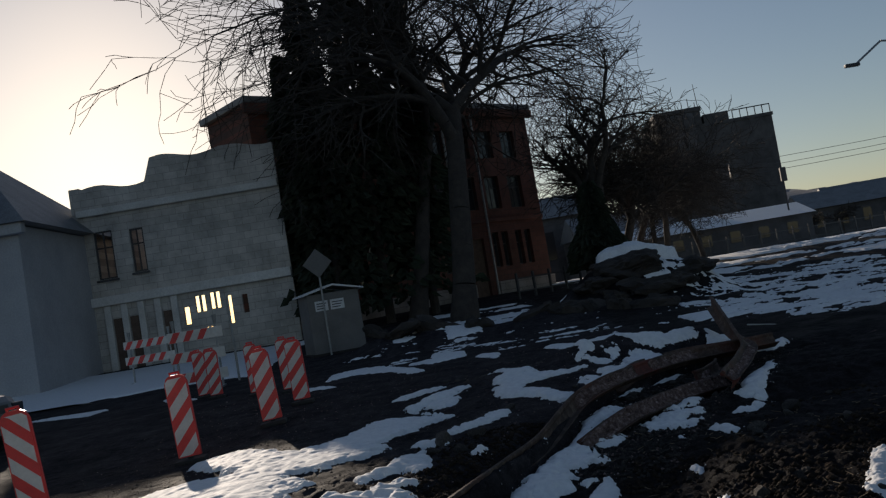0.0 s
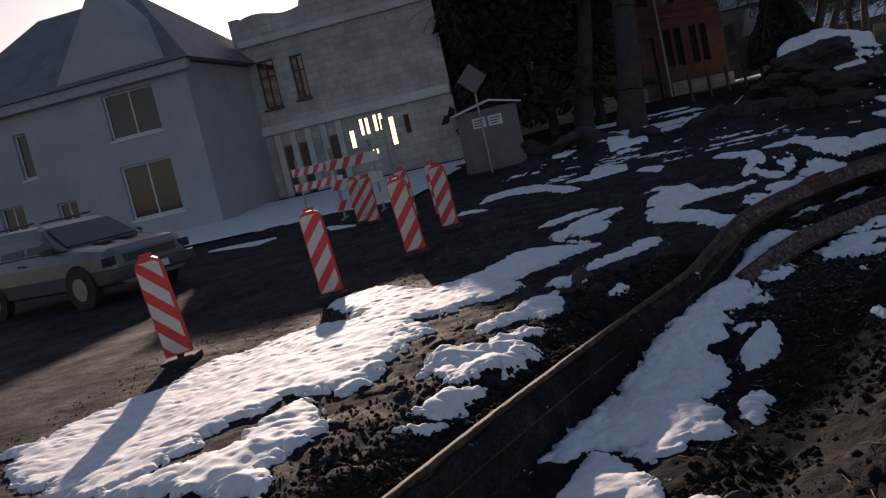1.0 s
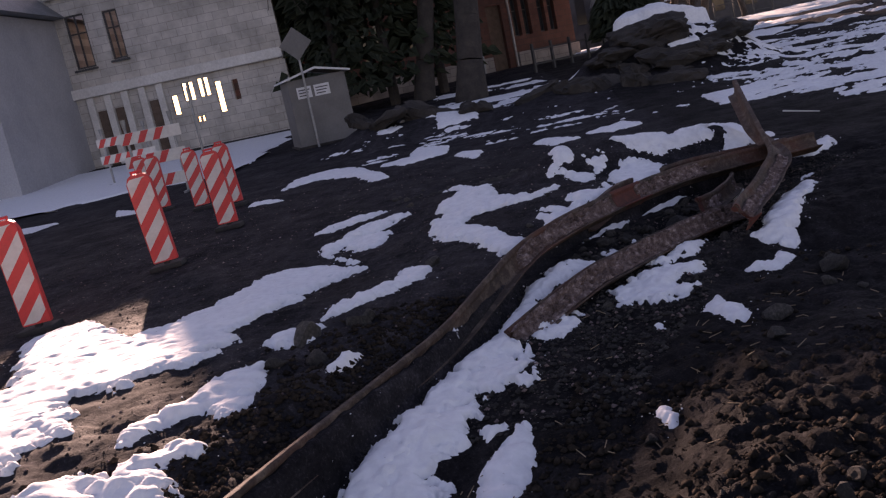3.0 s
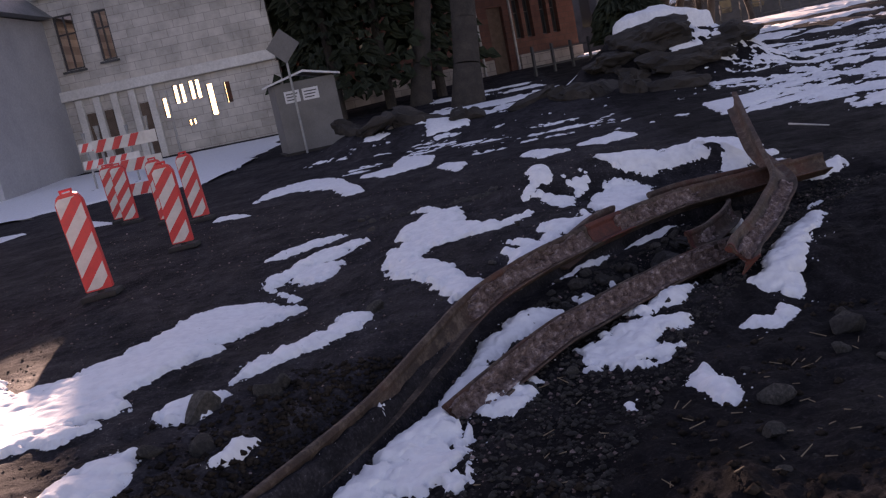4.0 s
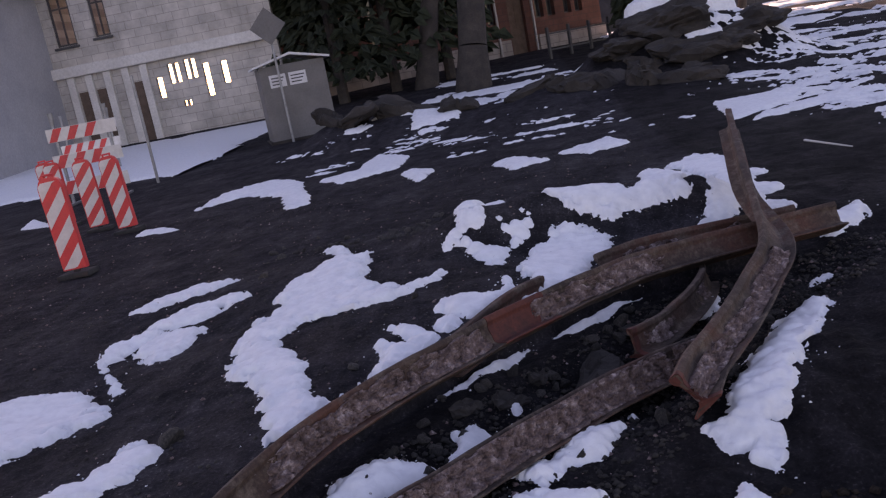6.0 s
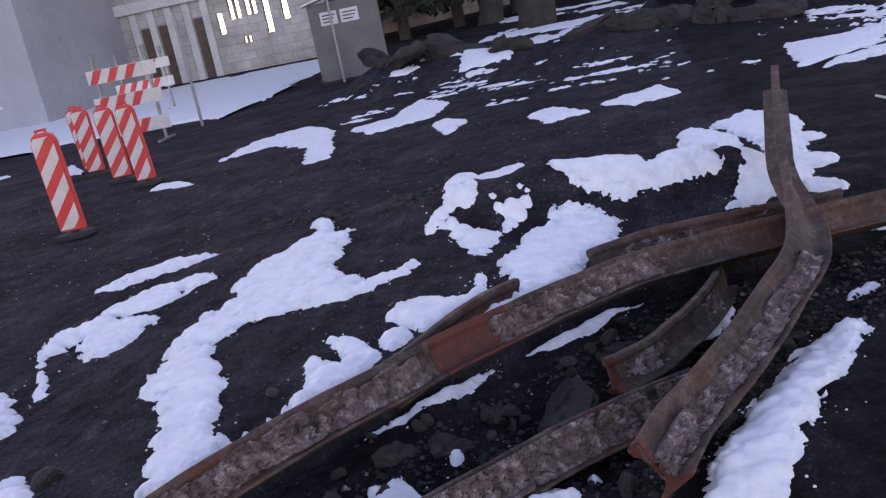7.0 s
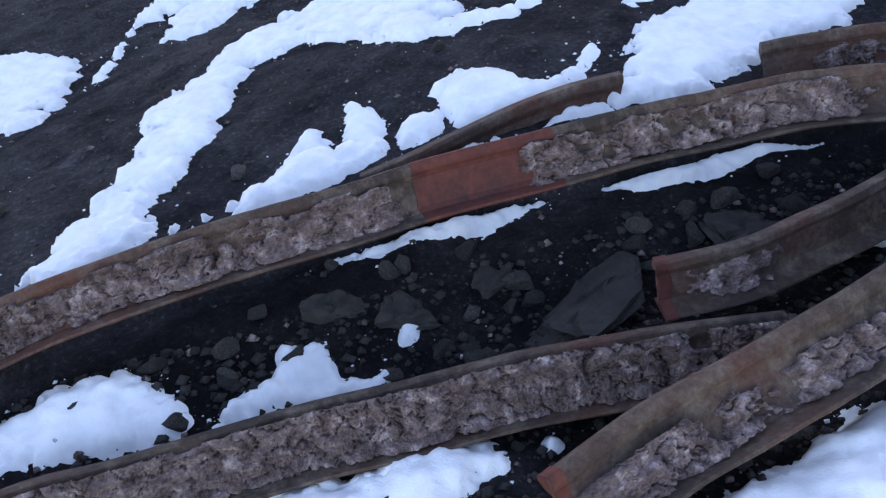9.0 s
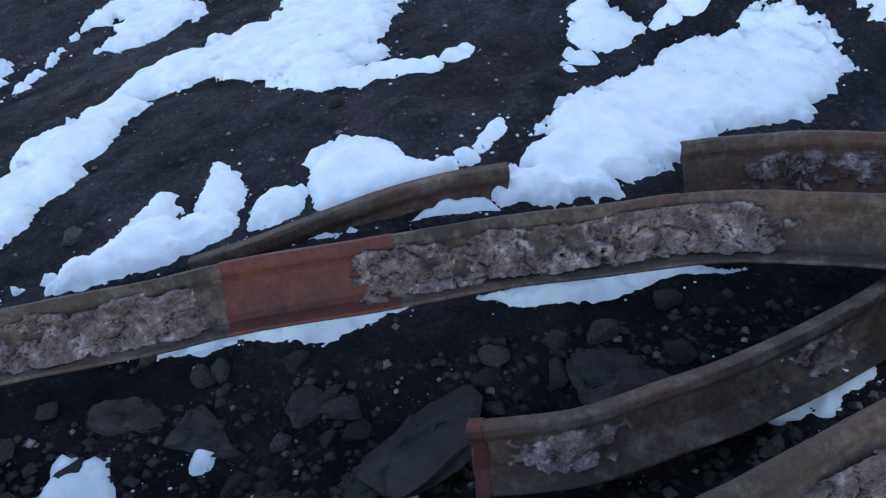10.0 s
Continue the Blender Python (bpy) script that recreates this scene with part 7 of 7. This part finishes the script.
# ---- the parked car ----
def car(x, y, rz):
    root = thing("estate_car", "silver estate car with a roof rack, parked on the street", "car", x, y, height_at(x, y), rz)
    def loft(sections):
        """A closed skin over sections of (x, [(y, z), ...]) that run up one side; the other side mirrors it."""
        bm = bmesh.new()
        rings = []
        for x, half in sections:
            ring = [bm.verts.new((x, -y, z)) for y, z in half] + [bm.verts.new((x, y, z)) for y, z in half[::-1]]
            rings.append(ring)
        n = len(rings[0])
        for r0, r1 in zip(rings, rings[1:]):
            for k in range(n):
                bm.faces.new([r0[k], r0[(k + 1) % n], r1[(k + 1) % n], r1[k]])
        bm.faces.new(rings[0][::-1])
        bm.faces.new(rings[-1])
        return bm

    stations = [(-2.12, 0.70, 0.80), (-2.06, 0.77, 0.95), (-1.6, 0.83, 1.0), (-0.6, 0.85, 1.0), (0.4, 0.85, 1.0), (0.95, 0.845, 0.985), (1.5, 0.83, 0.935), (1.95, 0.79, 0.87), (2.08, 0.72, 0.78), (2.12, 0.66, 0.66)]
    part("body", loft([(x, [(w * 0.80, 0.27), (w * 0.96, 0.32), (w, 0.55), (w * 0.99, min(0.78, t - 0.08)), (w * 0.94, t - 0.03), (w * 0.80, t)]) for x, w, t in stations]), CARPAINT, root)
    cabin = [(-2.0, 0.76, 0.97, 0.985), (-1.86, 0.73, 1.30, 0.985), (-1.72, 0.66, 1.45, 0.985), (-0.8, 0.66, 1.48, 0.99), (0.15, 0.66, 1.455, 0.99), (0.36, 0.68, 1.38, 0.985), (1.02, 0.74, 0.99, 0.975)]
    part("cabin", loft([(x, [(0.80, b), (0.80 - 0.5 * (0.80 - w), b + 0.6 * (t - b)), (w, t - 0.035 * (t - b) / 0.5), (w * 0.8, t)]) for x, w, t, b in cabin]), CARPAINT, root)
    for s in (-1, 1):
        for a, b in ((-1.68, -0.95), (-0.88, -0.12), (-0.05, 0.78)):
            bm = bmesh.new()
            vs = [(a + 0.03, 1.02), (b, 1.02), (b - (0.42 if b > 0.5 else 0.03), 1.36), (a + 0.06, 1.36)]
            f = bm.faces.new([bm.verts.new((u, s * (0.822 - 0.16 * (z - 0.98) / 0.4 + 0.004), z)) for u, z in vs])
            out = bmesh.ops.extrude_face_region(bm, geom=[f])["geom"]
            bmesh.ops.translate(bm, verts=[v for v in out if isinstance(v, bmesh.types.BMVert)], vec=(0, -s * 0.03, 0))
            part("side_window", bm, GLASS, root)
        for wx in (-1.35, 1.28):
            wheel = part("wheel", rod_bm((wx, s * 0.66, 0.31), (wx, s * 0.85, 0.31), 0.31, sides=24), RUBBER, root, "black tyre")
            part("rim", rod_bm((wx, s * 0.851, 0.31), (wx, s * 0.862, 0.31), 0.19, sides=18), STEEL, wheel)
            arch = bmesh.new()
            add_rod(arch, (wx, s * 0.80, 0.33), (wx, s * 0.849, 0.33), 0.38, sides=24)
            part("wheel_arch", arch, RUBBER, root)
        part("headlight", box_bm(2.04, 2.115, s * 0.74 - 0.14, s * 0.74 + 0.08, 0.60, 0.75, 0.02), GLASS, root, "clear headlight")
        part("mirror", box_bm(0.62, 0.78, s * 0.90 - 0.08, s * 0.90 + 0.08, 0.95, 1.07, 0.03), DARK, root)
        part("roof_rail", rod_bm((-1.6, s * 0.56, 1.53), (0.0, s * 0.56, 1.53), 0.02), DARK, root)
        part("door_handle", box_bm(-0.3, -0.12, s * 0.855 - 0.012, s * 0.855 + 0.012, 0.84, 0.87, 0.004), DARK, root)
    bm = bmesh.new()
    f = bm.faces.new([bm.verts.new(p) for p in ((0.40, -0.60, 1.375), (0.99, -0.70, 1.015), (0.99, 0.70, 1.015), (0.40, 0.60, 1.375))])
    out = bmesh.ops.extrude_face_region(bm, geom=[f])["geom"]
    bmesh.ops.translate(bm, verts=[v for v in out if isinstance(v, bmesh.types.BMVert)], vec=(0.012, 0, 0.014))
    part("windscreen", bm, GLASS, root)
    for y in (-0.35, 0.1):
        part("hood_vent", box_bm(1.15, 1.45, y, y + 0.25, 0.955, 1.0, 0.012), DARK, root, "dark raised vent on the bonnet")
    part("grille", box_bm(2.06, 2.122, -0.52, 0.52, 0.60, 0.74, 0.01), DARK, root)
    part("bumper", box_bm(1.95, 2.17, -0.85, 0.85, 0.33, 0.54, 0.05), DARK, root, "dark plastic bumper")
    part("number_plate", box_bm(2.172, 2.18, -0.26, 0.26, 0.38, 0.49), PAPER, root, "blank number plate")
    return root


car(-9.35, 14.6, -22)
